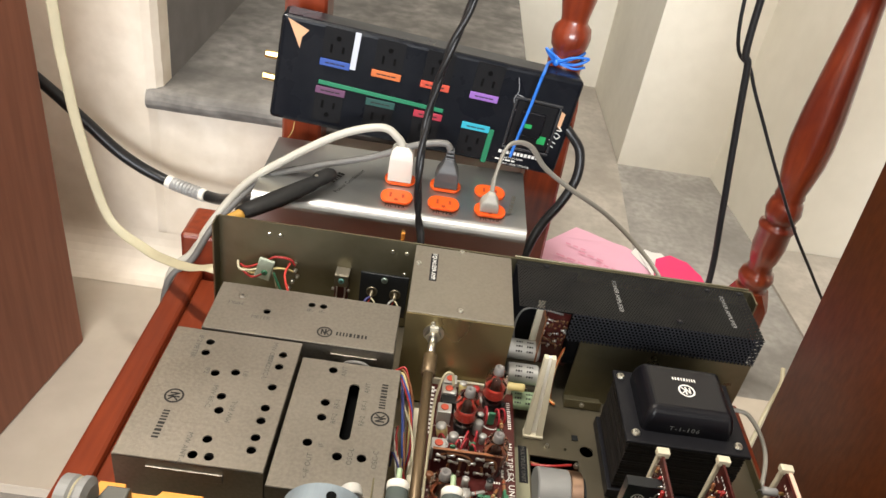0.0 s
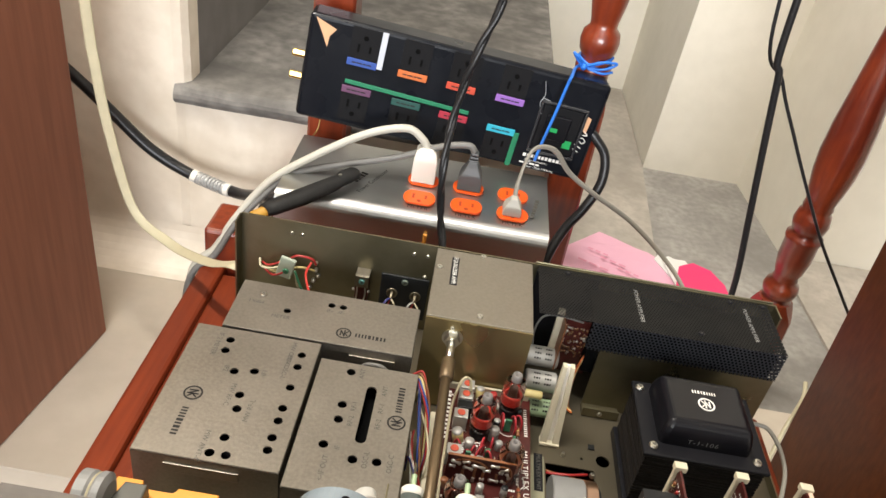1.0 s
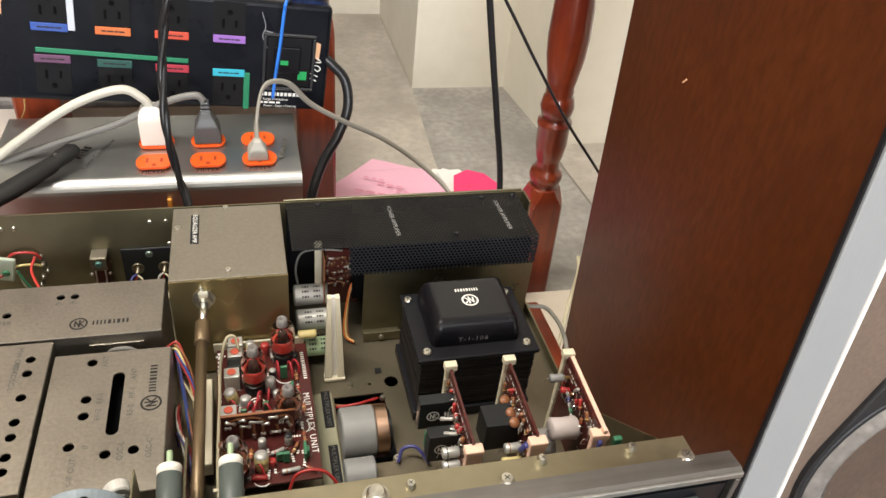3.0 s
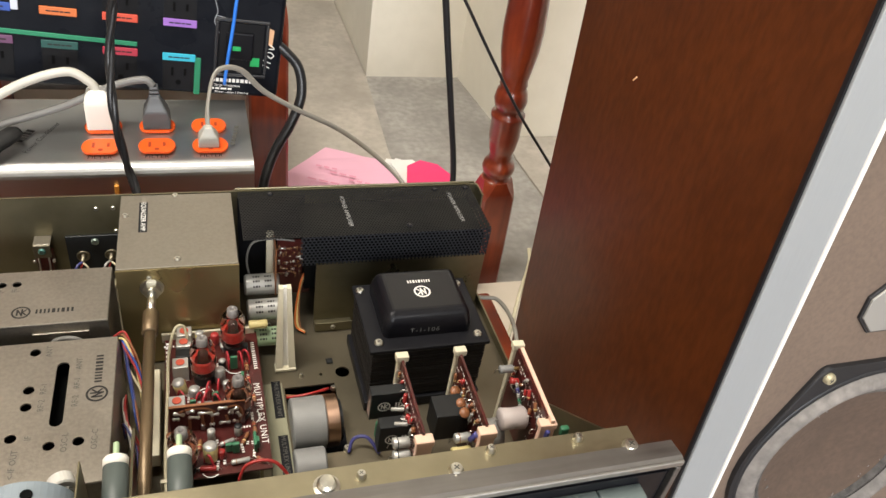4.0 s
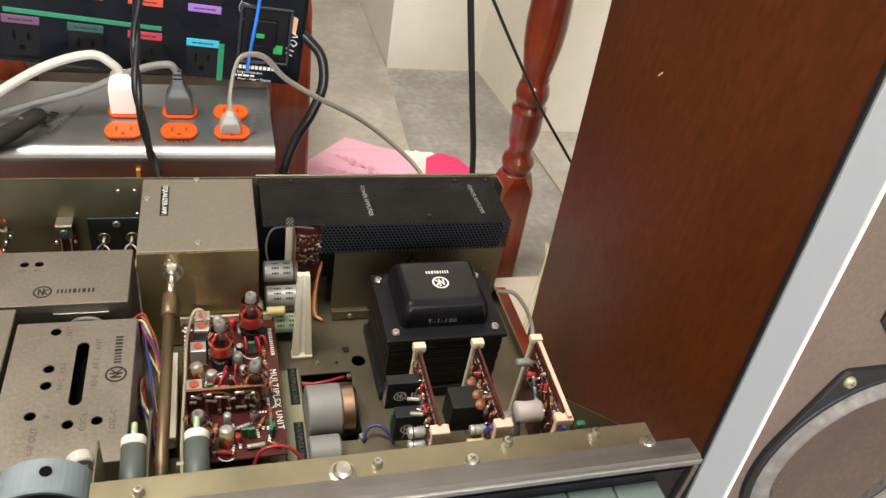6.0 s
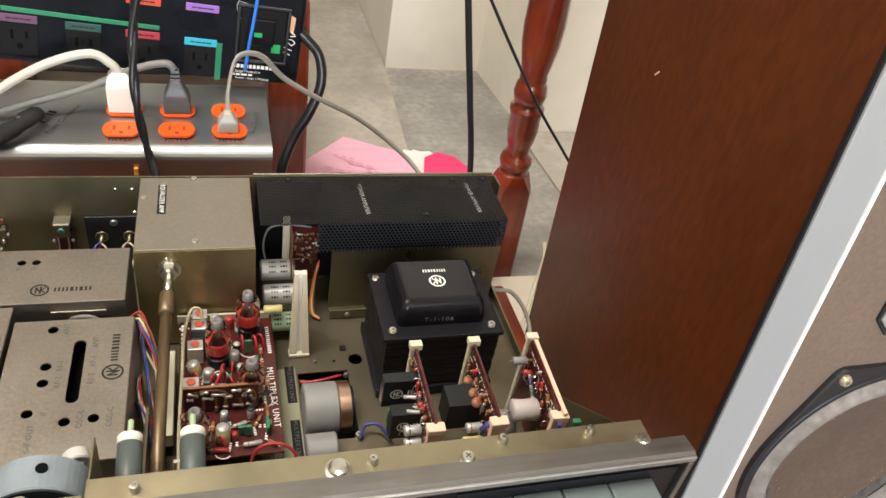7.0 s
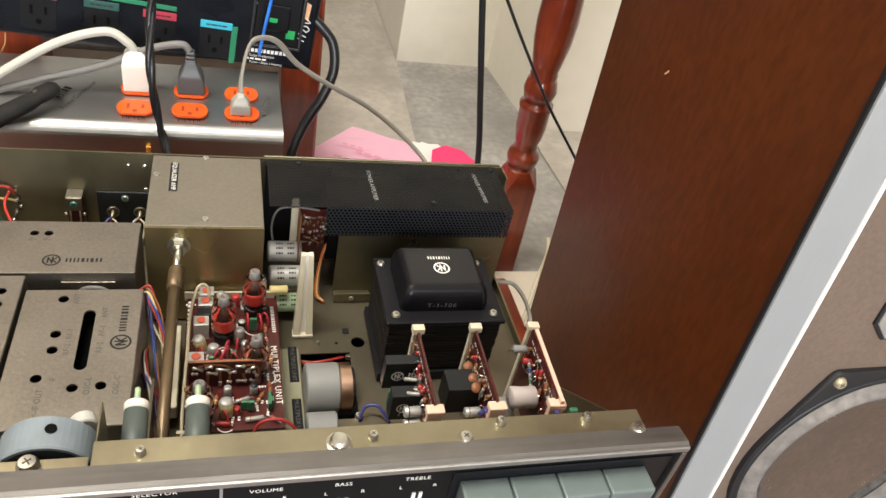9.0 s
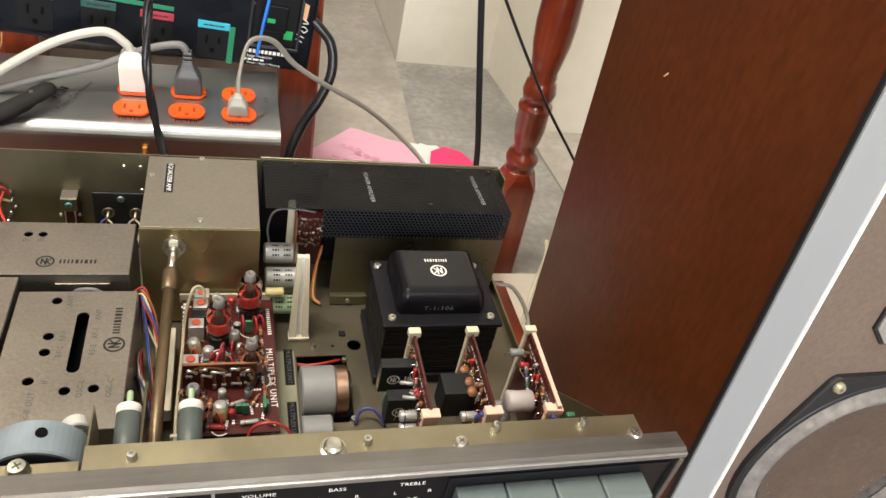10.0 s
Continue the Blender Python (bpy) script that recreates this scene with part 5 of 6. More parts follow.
# wire bundle between shield and shaft, with its terminal strip
part("terminal_strip", B(-0.0650, -0.0570, 0.1950, 0.2700, 0.2400, 0.2520, 0.0010), ivory_plastic, rx, "pale plastic terminal strip")
rnd = random.Random(3)
for k, colour in enumerate((comp_red, comp_brown, comp_yellow, tag_blue, comp_red, comp_blue, tag_blue, cream_cable, comp_brown)):
    e = rnd.uniform(-0.0042, 0.0042)
    part("wire", tube([(-0.0830 + 0.001 * k, 0.2660 + e, 0.2930 - 0.0015 * k), (-0.0760, 0.2640 - 0.002 * k, 0.2960 - 0.002 * k), (-0.0690 + e, 0.2540 - 0.0035 * k, 0.2850 - 0.002 * k), (-0.0660 + e, 0.2380 - 0.004 * k, 0.2620), (-0.0670, 0.2280 - 0.003 * k, 0.2420), (-0.0720, 0.2200, 0.2310)], 0.0008, 7, 7), colour, rx, "insulated lead", smooth=True)
for k, colour in enumerate((white_plastic, comp_red, cream_cable, comp_red, comp_grey, white_plastic, comp_red, comp_blue)):
    e = rnd.uniform(-0.0042, 0.0042)
    part("wire", tube([(-0.0775, 0.2360 - 0.004 * k, 0.2560), (-0.0770 + e * 0.3, 0.2300 - 0.0035 * k, 0.2720 + e), (-0.0765 + 0.0010 * k, 0.2120 - 0.003 * k, 0.2760 - 0.0012 * k), (-0.0700 + e, 0.1920 - 0.0015 * k, 0.2620), (-0.0670 + e, 0.1760, 0.2480), (-0.0690, 0.1640, 0.2330)], 0.0007, 7, 7), colour, rx, "insulated lead", smooth=True)
part("inner_rail", B(-0.0715, -0.0700, 0.1200, 0.2000, DK, 0.2750), zinc, rx)

# potentiometers on the front
for x in (-0.0722, -0.0412):
    m = to((x, 0.0975, 0.3165), (x, 0.1395, 0.3265))
    p = part("control", lathe([(0, 0.0), (0.0068, 0.0), (0.0062, 0.0380), (0.0052, 0.0384)], 36, m), pot_green, rx, "dark grey-green control lying behind the front", smooth=True)
    part("collar", lathe([(0.0057, 0.0378), (0.0064, 0.0380), (0.0064, 0.0420), (0.0056, 0.0430), (0.0022, 0.0434), (0, 0.0434)], 36, m), white_plastic, p, "white collar", smooth=True)
    part("pin", cyl(0.0016, 0.0085, 12, m @ Matrix.Translation((0, 0, 0.0430)), 0.0005), pale_green, p, "green pin")

# dial drive
dr = part("dial_drum", lathe([(0.0110, 0.002), (0.0205, 0.002), (0.0205, 0.0), (0.0222, 0.0), (0.0228, 0.001), (0.0228, 0.018), (0.0215, 0.019), (0.0100, 0.019)], 48, Matrix.Translation((-0.1095, 0.0965, 0.3268)) @ pose(0, 0, 0, -90, 0, 0)), blue_grey, rx, "pale blue plastic dial drum", smooth=False)
# dark disc paints the shade of the hollow drum
part("drum_face", rod((-0.1095, 0.0970, 0.3268), (-0.1095, 0.0980, 0.3268), 0.0204, 40), mat("drum_shade", (0.030, 0.034, 0.042), 0.7, grain=0.3, scale=60), dr, "dark disc painting the shade in the drum's open front")
part("drum_hole", rod((-0.1063, 0.1070, 0.3455), (-0.1060, 0.1070, 0.3500), 0.0027, 14), hole_shade, dr, "near-black plug painting the hole's shade")
for x, y, z, r in ((-0.1510, 0.1000, 0.3240, 0.0130), (-0.2340, 0.0980, 0.3300, 0.0135)):
    p = part("pulley", lathe([(0, -0.0075), (r, -0.0075), (r, -0.002), (r * 0.88, 0.0), (r, 0.002), (r, 0.0055), (r * 0.7, 0.0075), (0, 0.0075)], 28, Matrix.Translation((x, y, z)) @ pose(0, 0, 0, 0, 90, 0)), grey_metal, rx, "silver cord pulley")
    part("dial_cord", lathe([(r * 0.90, -0.0008), (r * 0.96, 0.0), (r * 0.90, 0.0008)], 28, Matrix.Translation((x, y, z)) @ pose(0, 0, 0, 0, 90, 0)), cream_cable, p, "thin dial cord")
part("drive_shelf", B(-0.1400, -0.0880, 0.0835, 0.0930, 0.3440, 0.3455, 0.0004), zinc_lit, rx)
part("drive_plate", B(-0.0866, -0.0855, 0.0830, 0.1250, 0.3000, 0.3460, 0.0004), zinc, rx)
screw(rx, None, 0.0045, 0.003, None, Matrix.Translation((-0.137, 0.0940, 0.343)) @ pose(0, 0, 0, 60, 0, 0))
screw(rx, (-0.1130, 0.0890, 0.3462), 0.0050, 0.004)
ro = part("roller", rod((-0.0965, 0.1270, 0.3225), (-0.0985, 0.1340, 0.3225), 0.0064, 24, 0.0008), mat("roller_grey", (0.46, 0.45, 0.42), 0.35), rx, "pale plastic roller")
part("roller_bracket", prism([(-0.1030, 0.3060), (-0.0880, 0.3060), (-0.0880, 0.3200), (-0.0930, 0.3265), (-0.0990, 0.3265), (-0.1030, 0.3190)], -0.1255, -0.1243, pose(0, 0, 0, 90, 0, 0)), slot_grey, ro, "dark bracket")
screw(rx, None, 0.0032, 0.0025, None, pose(-0.0955, 0.1242, 0.3195, 90, 0, 0))
for z in (0.3130, 0.3190):
    part("roller_arm", B(-0.0960, -0.0867, 0.1180, 0.1235, z, z + 0.0015, 0.0003), brass_dull, rx)
part("pulley_bracket", prism([(-0.2300, 0.0920), (-0.2110, 0.0920), (-0.2120, 0.1120), (-0.2240, 0.1120)], 0.3150, 0.3280, bevel=0.001), slot_grey, rx, "dark bracket beside the pulley")
bm = prism([(-0.2420, 0.0960), (-0.1760, 0.0960), (-0.1765, 0.1200), (-0.1990, 0.1200), (-0.2000, 0.1150), (-0.2180, 0.1150), (-0.2190, 0.1215), (-0.2330, 0.1215)], 0.2600, 0.3180, bevel=0.001)
part("lamp_housing", bm, amber_card, rx, "orange card lamp housing")
for k, colour in enumerate((comp_yellow, comp_yellow, comp_black, comp_grey)):
    part("wire", tube([(-0.1760, 0.118 - 0.003 * k, 0.3080), (-0.1690, 0.1190 - 0.003 * k, 0.3130), (-0.1640, 0.1120 - 0.003 * k, 0.3060), (-0.1650, 0.1000, 0.2850)], 0.0012, 7, 6), colour, rx, smooth=True)

# clock-like motor in the deck opening
mo = part("motor", rod((0.0290, 0.2205, 0.2330), (0.0530, 0.2205, 0.2330), 0.0190, 72, 0.001), grey_metal, rx, "grey cylindrical can in the deck opening", smooth=False)
part("copper_band", rod((0.0530, 0.2205, 0.2330), (0.0620, 0.2205, 0.2330), 0.0188, 72, 0.0005), copper, mo, "copper band")
part("end_cap", rod((0.0620, 0.2205, 0.2330), (0.0645, 0.2205, 0.2330), 0.0150, 24), comp_black, mo)
part("can", rod((0.0270, 0.1830, 0.2350), (0.0480, 0.1830, 0.2350), 0.0120, 56, 0.001), grey_metal, rx, "small grey can")
part("mounting_strip", B(0.0125, 0.0275, 0.1750, 0.2640, DK + 0.0006, DK + 0.0020, 0.0004), mat("olive_strip", (0.24, 0.23, 0.15), 0.5, grain=0.2, scale=80), rx, "olive mounting strip")
for y in (0.2480, 0.1970):
    lb = part("name_label", B(0.0195, 0.0262, y - 0.0175, y + 0.0175, DK + 0.0021, DK + 0.0025), black_paint, rx, "black embossed label")
    part("marking", lettering("MULTIPLEX UNIT", 0.0044, pose(0.0228, y, DK + 0.0027, 0, 0, -90)), grey_ink, lb)
for p, q, c in (((0.030, 0.252, 0.226), (0.062, 0.256, 0.227), comp_red), ((0.029, 0.256, 0.224), (0.066, 0.250, 0.226), comp_brown), ((0.031, 0.247, 0.225), (0.060, 0.259, 0.224), comp_black)):
    part("wire", tube([p, ((p[0] + q[0]) / 2, (p[1] + q[1]) / 2 - 0.004, p[2] + 0.004), q], 0.0011, 7, 6), c, rx, smooth=True)
part("wire", tube([(0.0660, 0.1930, DK + 0.002), (0.0700, 0.1980, DK + 0.010), (0.0790, 0.1960, DK + 0.012), (0.0870, 0.1880, DK + 0.003)], 0.0013, 8, 7), comp_blue, rx, "dark blue lead", smooth=True)
screw(rx, (0.0650, 0.2540, DK), 0.0022, 0.003)
screw(rx, (0.0660, 0.1970, DK), 0.0030, 0.003)
screw(rx, (0.0430, 0.2700, DK), 0.0016, 0.003)
part("tack", B(0.0640, 0.0690, 0.2800, 0.2850, DK + 0.0004, DK + 0.0015, 0.0003), comp_black, rx)

# ivory board guide and the parts behind it
bm = bmesh.new()
for x0, x1 in ((-0.0030, 0.0022), (0.0068, 0.0120)):
    lo = [(0.0275 + x0, 0.2770), (0.0275 + x1, 0.2770), (0.0275 + x1, 0.2830), (0.0275 + x0, 0.2830)]
    hi = [(0.0295 + x0 * 0.6, 0.2925), (0.0295 + x1 * 0.6, 0.2925), (0.0295 + x1 * 0.6, 0.2975), (0.0295 + x0 * 0.6, 0.2975)]
    a = [bm.verts.new((x, y, DK + 0.001)) for x, y in lo]
    b = [bm.verts.new((x, y, 0.2990)) for x, y in hi]
    bm.faces.new(a[::-1])
    bm.faces.new(b)
    for k in range(4):
        bm.faces.new((a[k], a[(k + 1) % 4], b[(k + 1) % 4], b[k]))
gd = part("board_guide", bm, ivory_plastic, rx, "ivory plastic board guide")
bm = bmesh.new()
a = [bm.verts.new(v) for v in ((0.0297, 0.2800, DK + 0.001), (0.0343, 0.2800, DK + 0.001), (0.0343, 0.2830, DK + 0.001), (0.0297, 0.2830, DK + 0.001))]
b = [bm.verts.new(v) for v in ((0.0308, 0.2950, 0.2985), (0.0336, 0.2950, 0.2985), (0.0336, 0.2975, 0.2985), (0.0308, 0.2975, 0.2985))]
bm.faces.new(a[::-1])
bm.faces.new(b)
for k in range(4):
    bm.faces.new((a[k], a[(k + 1) % 4], b[(k + 1) % 4], b[k]))
part("guide_web", bm, white_plastic, gd)
part("guide_foot", B(0.0240, 0.0400, 0.2760, 0.2840, DK + 0.0004, DK + 0.003, 0.0006), ivory_plastic, gd)
for x0, x1, y, z, r, body in ((0.0060, 0.0330, 0.3400, 0.2640, 0.0085, can_silver), (0.0065, 0.0325, 0.3190, 0.2560, 0.0085, can_silver), (0.0080, 0.0350, 0.3020, 0.2430, 0.0075, pale_green)):
    c = part("capacitor", rod((x0, y, z), (x1, y, z), r, 56, 0.0012), body, rx, "printed electrolytic capacitor lying flat", smooth=False)
    bm = bmesh.new()
    for k in range(3):
        for j in range(2):
            a = 25 + 28 * k
            m = Matrix.Translation((x0 + 0.009 + 0.009 * j, y, z)) @ pose(0, 0, 0, a - 20, 0, 0) @ Matrix.Translation((0, 0, r + 0.0002))
            bars(m, (0.0012, 0.0018, 0.0010), 0.0016, 0.0006, bm)
    part("marking", bm, dark_ink, c)
part("rear_guide", B(0.0235, 0.0290, 0.3450, 0.3480, 0.2600, 0.3120, 0.0006), ivory_plastic, rx, "ivory board guide")
part("small_board", B(0.0290, 0.0300, 0.3300, 0.3480, 0.2600, 0.3060), comp_brown, rx)
dbd = part("driver_board", B(0.0320, 0.0585, 0.3450, 0.3465, 0.2480, 0.3030), pcb, rx, "dark board with rows of solder points")
rnd = random.Random(11)
blob = mat("resin_blob", (0.16, 0.075, 0.035), 0.15, coat=0.6, spec=0.8)
for k in range(45):
    x, z = 0.0340 + 0.0027 * (k % 9) + rnd.uniform(-0.0012, 0.0012), 0.2700 + 0.0062 * (k // 9) + rnd.uniform(-0.0022, 0.0022)
    l = rnd.uniform(0.0024, 0.0060)
    part("solder_joint", lathe([(0, -l / 2), (0.0011, -l / 3), (0.0008, 0), (0.0013, l / 3), (0, l / 2)], 8, Matrix.Translation((x, 0.3446, z)) @ pose(0, 0, 0, 0, rnd.choice((0, 20, 80, 100)), 0)), rnd.choice((solder, blob, blob)), dbd, smooth=True)
part("wire", tube([(0.012, 0.345, 0.262), (0.0085, 0.345, 0.285), (0.013, 0.345, 0.302), (0.026, 0.344, 0.306), (0.045, 0.343, 0.304)], 0.0009, 7, 8), grey_cable, rx, "thin grey lead", smooth=True)
for k, colour in enumerate((tag_orange, comp_yellow, comp_brown)):
    part("wire", tube([(0.0560, 0.3400, 0.2780 - 0.003 * k), (0.0500, 0.3330, 0.2720 - 0.003 * k), (0.0455 + 0.001 * k, 0.3260, 0.2500), (0.0450 + 0.0016 * k, 0.3200, 0.2340), (0.0520, 0.3150 + 0.001 * k, 0.2300)], 0.0008, 7, 7), colour, rx, smooth=True)

# three upright tone boards
peach = mat("peach_plastic", (0.74, 0.50, 0.38), 0.5, grain=0.1, scale=60)


def tone_board(x, dx, k):
    m = Matrix.Translation((x, 0.171, 0)) @ pose(0, 0, 0, 0, 0, dx)
    b = part("tone_board", B(-0.0008, 0.0008, -0.031, 0.031, 0.2500, 0.3115, 0.0, m), pcb, rx, "upright maroon tone board")
    part("board_guide", B(-0.0030, 0.0030, 0.0295, 0.0335, DK + 0.001, 0.3140, 0.0008, m), ivory_plastic, b, "ivory board guide")
    part("guide_cap", B(-0.0042, 0.0042, 0.0285, 0.0340, 0.3095, 0.3143, 0.0006, m), ivory_plastic, b)
    part("board_guide", B(-0.0052, 0.0052, -0.0360, -0.0320, DK + 0.001, 0.3085, 0.0008, m), peach, b, "peach-tinted board guide")
    part("guide_cap", B(-0.0058, 0.0058, -0.0365, -0.0295, 0.3040, 0.3090, 0.0008, m), peach, b)
    bm = bmesh.new()
    rn = random.Random(20 + k)
    for j in range(9):
        bars(m @ Matrix.Translation((-0.0011, -0.027 + 0.006 * j, 0.306)) @ pose(0, 0, 0, 90, 0, -90) , (0.0012, 0.0018), rn.uniform(0.0012, 0.002), 0.0008, bm)
    for j in range(14):
        bars(m @ Matrix.Translation((-0.0011, rn.uniform(-0.027, 0.027), rn.uniform(0.27, 0.304))) @ pose(0, 0, 0, 90, 0, -90), (0.001, rn.uniform(0.001, 0.004)), 0.0010, 0.0008, bm)
    part("board_print", bm, white_ink, b)
    return b, m


def tone_block(b, m, y0, y1, z0, z1, d, mark_it):
    q = part("module_block", B(-d, -0.0009, y0, y1, z0, z1, 0.0005, m), comp_black, b, "black moulded block")
    if mark_it:
        t = m @ Matrix.Translation((-d * 0.62, y0 - 0.0002, (z0 + z1) / 2)) @ pose(0, 0, 0, 90, 0, 0)
        part("marking", emblem(t, 0.0085), white_ink, q)
        bm = bars(m @ Matrix.Translation((-d * 0.25, y0 - 0.0002, (z0 + z1) / 2)) @ pose(0, 0, 0, 90, 0, 0), (0.0012, 0.0012), 0.006, 0.0008)
        part("marking", bm, white_ink, q)


b1, m1 = tone_board(0.0970, -0.8, 0)
tone_block(b1, m1, 0.0080, 0.0160, 0.2800, 0.3040, 0.0240, True)
tone_block(b1, m1, -0.0120, -0.0030, 0.2720, 0.2955, 0.0215, True)
part("film_capacitor", B(-0.0205, -0.0170, -0.004, 0.004, 0.2700, 0.2840, 0.0008, m1), comp_green, b1)
for y, z in ((0.0020, 0.2960), (-0.0040, 0.2930), (-0.0090, 0.2950)):
    axial(m1 @ Vector((-0.0120, y, z)), m1 @ Vector((-0.0040, y - 0.003, z + 0.002)), 0.0014, comp_grey, b1)
    axial(m1 @ Vector((-0.0040, y - 0.001, z + 0.003)), m1 @ Vector((-0.0010, y - 0.002, z + 0.003)), 0.0022, comp_red, b1)
for y, z in ((-0.0200, 0.2900), (-0.0245, 0.2830)):
    axial(m1 @ Vector((-0.0150, y, z)), m1 @ Vector((-0.0040, y, z)), 0.0037, can_silver, b1, "capacitor", (comp_black,))
b2, m2 = tone_board(0.1375, -0.8, 1)
tone_block(b2, m2, -0.0090, 0.0090, 0.2720, 0.2955, 0.0240, False)
for y, z in ((0.0130, 0.2930), (0.0000, 0.2960), (-0.0080, 0.2960)):
    part("disc_capacitor", lathe([(0, -0.0012), (0.0034, -0.0008), (0.0036, 0), (0.0034, 0.0008), (0, 0.0012)], 16, m2 @ Matrix.Translation((-0.0055, y, z)) @ pose(0, 0, 0, 30, 0, 0)), comp_brown, b2, "brown disc capacitor", smooth=True)
    axial(m2 @ Vector((-0.0030, y - 0.004, z - 0.004)), m2 @ Vector((-0.0030, y - 0.006, z + 0.006)), 0.0012, comp_grey, b2)
axial(m2 @ Vector((-0.0140, -0.0190, 0.2850)), m2 @ Vector((-0.0030, -0.0190, 0.2850)), 0.0034, can_silver, b2, "capacitor", (comp_brown,))
axial(m2 @ Vector((-0.0160, -0.0240, 0.2780)), m2 @ Vector((-0.0030, -0.0240, 0.2780)), 0.0032, comp_yellow, b2, "capacitor")
axial(m2 @ Vector((-0.0050, -0.0240, 0.2880)), m2 @ Vector((-0.0020, -0.0260, 0.2960)), 0.0024, comp_blue, b2, "capacitor")
b3, m3 = tone_board(0.1790, -2.5, 2)
part("side_frame", B(0.0010, 0.0038, -0.0355, 0.0330, 0.2500, 0.3122, 0.0006, m3), peach, b3, "peach-tinted plastic frame")
axial(m3 @ Vector((-0.0220, -0.0110, 0.2870)), m3 @ Vector((-0.0030, -0.0110, 0.2870)), 0.0078, mat("capacitor_pink", (0.42, 0.365, 0.35), 0.55, grain=0.1, scale=80), b3, "capacitor")
axial(m3 @ Vector((-0.0260, -0.0010, 0.2600)), m3 @ Vector((-0.0120, -0.0010, 0.2600)), 0.0110, comp_grey, b3, "capacitor")
axial(m3 @ Vector((-0.0240, -0.0230, 0.2640)), m3 @ Vector((-0.0080, -0.0230, 0.2640)), 0.0075, comp_grey, b3, "capacitor")
axial(m3 @ Vector((-0.0150, 0.0200, 0.3010)), m3 @ Vector((-0.0050, 0.0200, 0.3010)), 0.0030, grey_metal, b3, "trimmer")
part("trimmer_shaft", rod(m3 @ Vector((-0.0060, 0.0200, 0.3010)), m3 @ Vector((-0.0008, 0.0200, 0.3010)), 0.0012, 10), brass_bright, b3)
for k in range(6):
    axial(m3 @ Vector((-0.0060, 0.0080 - 0.003 * k, 0.3000 - 0.002 * k)), m3 @ Vector((-0.0030, 0.0050 - 0.003 * k, 0.2900 - 0.002 * k)), 0.0012, (comp_grey, comp_blue, comp_grey, comp_green, comp_grey, comp_red)[k], b3)
axial(m3 @ Vector((-0.0080, 0.0140, 0.2960)), m3 @ Vector((-0.0020, 0.0130, 0.2950)), 0.0024, comp_red, b3)
for bx, mx, seed in ((b1, m1, 31), (b2, m2, 32), (b3, m3, 33)):
    rn = random.Random(seed)
    for k in range(9):
        y, z = -0.026 + 0.0062 * k, 0.2960 + rn.uniform(-0.008, 0.008)
        axial(mx @ Vector((-0.0024, y, z)), mx @ Vector((-0.0024, y + rn.uniform(-0.004, 0.004), z + rn.uniform(0.004, 0.008))), rn.uniform(0.0010, 0.0015), rn.choice((comp_brown, comp_grey, comp_red, comp_brown)), bx, bands=(rn.choice((comp_red, comp_yellow, comp_black)),))
    for k in range(7):
        y, z = rn.uniform(-0.026, 0.026), rn.uniform(0.288, 0.309)
        part("lead", tube([mx @ Vector((-0.0009, y, z)), mx @ Vector((-0.0040, y, z + 0.001)), mx @ Vector((-0.0045, y + rn.uniform(-0.003, 0.003), z - 0.004)), mx @ Vector((-0.0009, y + rn.uniform(-0.004, 0.004), z - 0.006))], 0.00035, 5, 4), solder, bx)
part("film_capacitor", B(0.0130, 0.0190, -0.0320, -0.0280, 0.2900, 0.2975, 0.0012, m3), comp_green, b3, "small green part")
part("purple_capacitor", cyl(0.0016, 0.009, 12, m3 @ Matrix.Translation((-0.0005, -0.0375, 0.2960)), 0.0005), comp_blue, b3)

# rear panel fittings
part("terminal_block", B(-0.1250, -0.0830, 0.3868, 0.3890, 0.2400, 0.2850, 0.0005), comp_black, rx, "black terminal plate")
for x in (-0.1140, -0.0935):
    part("terminal", lathe([(0.0050, 0.0), (0.0050, 0.0012), (0.0036, 0.0014), (0.0034, 0.0004), (0.0018, 0.0004), (0.0016, 0.0080), (0.0010, 0.0088), (0, 0.0088)], 18, pose(x, 0.3867, 0.2660, 90, 0, 0)), deck_steel, rx, "round plated terminal with a soldered pin", smooth=True)
    part("wire", tube([(x, 0.3790, 0.2660), (x - 0.004, 0.3740, 0.2650), (x - 0.007, 0.3680, 0.2560), (x - 0.009, 0.3620, 0.2420)], 0.0010, 7, 6), (comp_blue if x < -0.11 else comp_grey), rx, smooth=True)
    part("wire", tube([(x, 0.3785, 0.2655), (x + 0.004, 0.3740, 0.2620), (x + 0.002, 0.3680, 0.2500), (x, 0.3620, 0.2400)], 0.0008, 7, 6), cream_cable, rx, smooth=True)
    part("wire", tube([(x, 0.3785, 0.2650), (x - 0.002, 0.3750, 0.2600), (x - 0.003, 0.3690, 0.2500), (x - 0.004, 0.3620, 0.2400)], 0.0008, 7, 6), comp_red, rx, smooth=True)
screw(rx, None, 0.0030, 0.0016, mat("dull_screw", (0.20, 0.25, 0.22), 0.4, metal=0.7), pose(-0.1040, 0.3867, 0.2795, 90, 0, 0))
part("coil_block", B(-0.1460, -0.1345, 0.3790, 0.3890, 0.2400, 0.2740, 0.001), pcb, rx, "maroon aerial coil")
cc = part("coil_clip", B(-0.1462, -0.1343, 0.3765, 0.3778, 0.2735, 0.2855, 0.0005), deck_steel, rx, "plated clip with a screw")
part("clip_top", B(-0.1462, -0.1343, 0.3779, 0.3893, 0.2842, 0.2855, 0.0003), shield, cc)
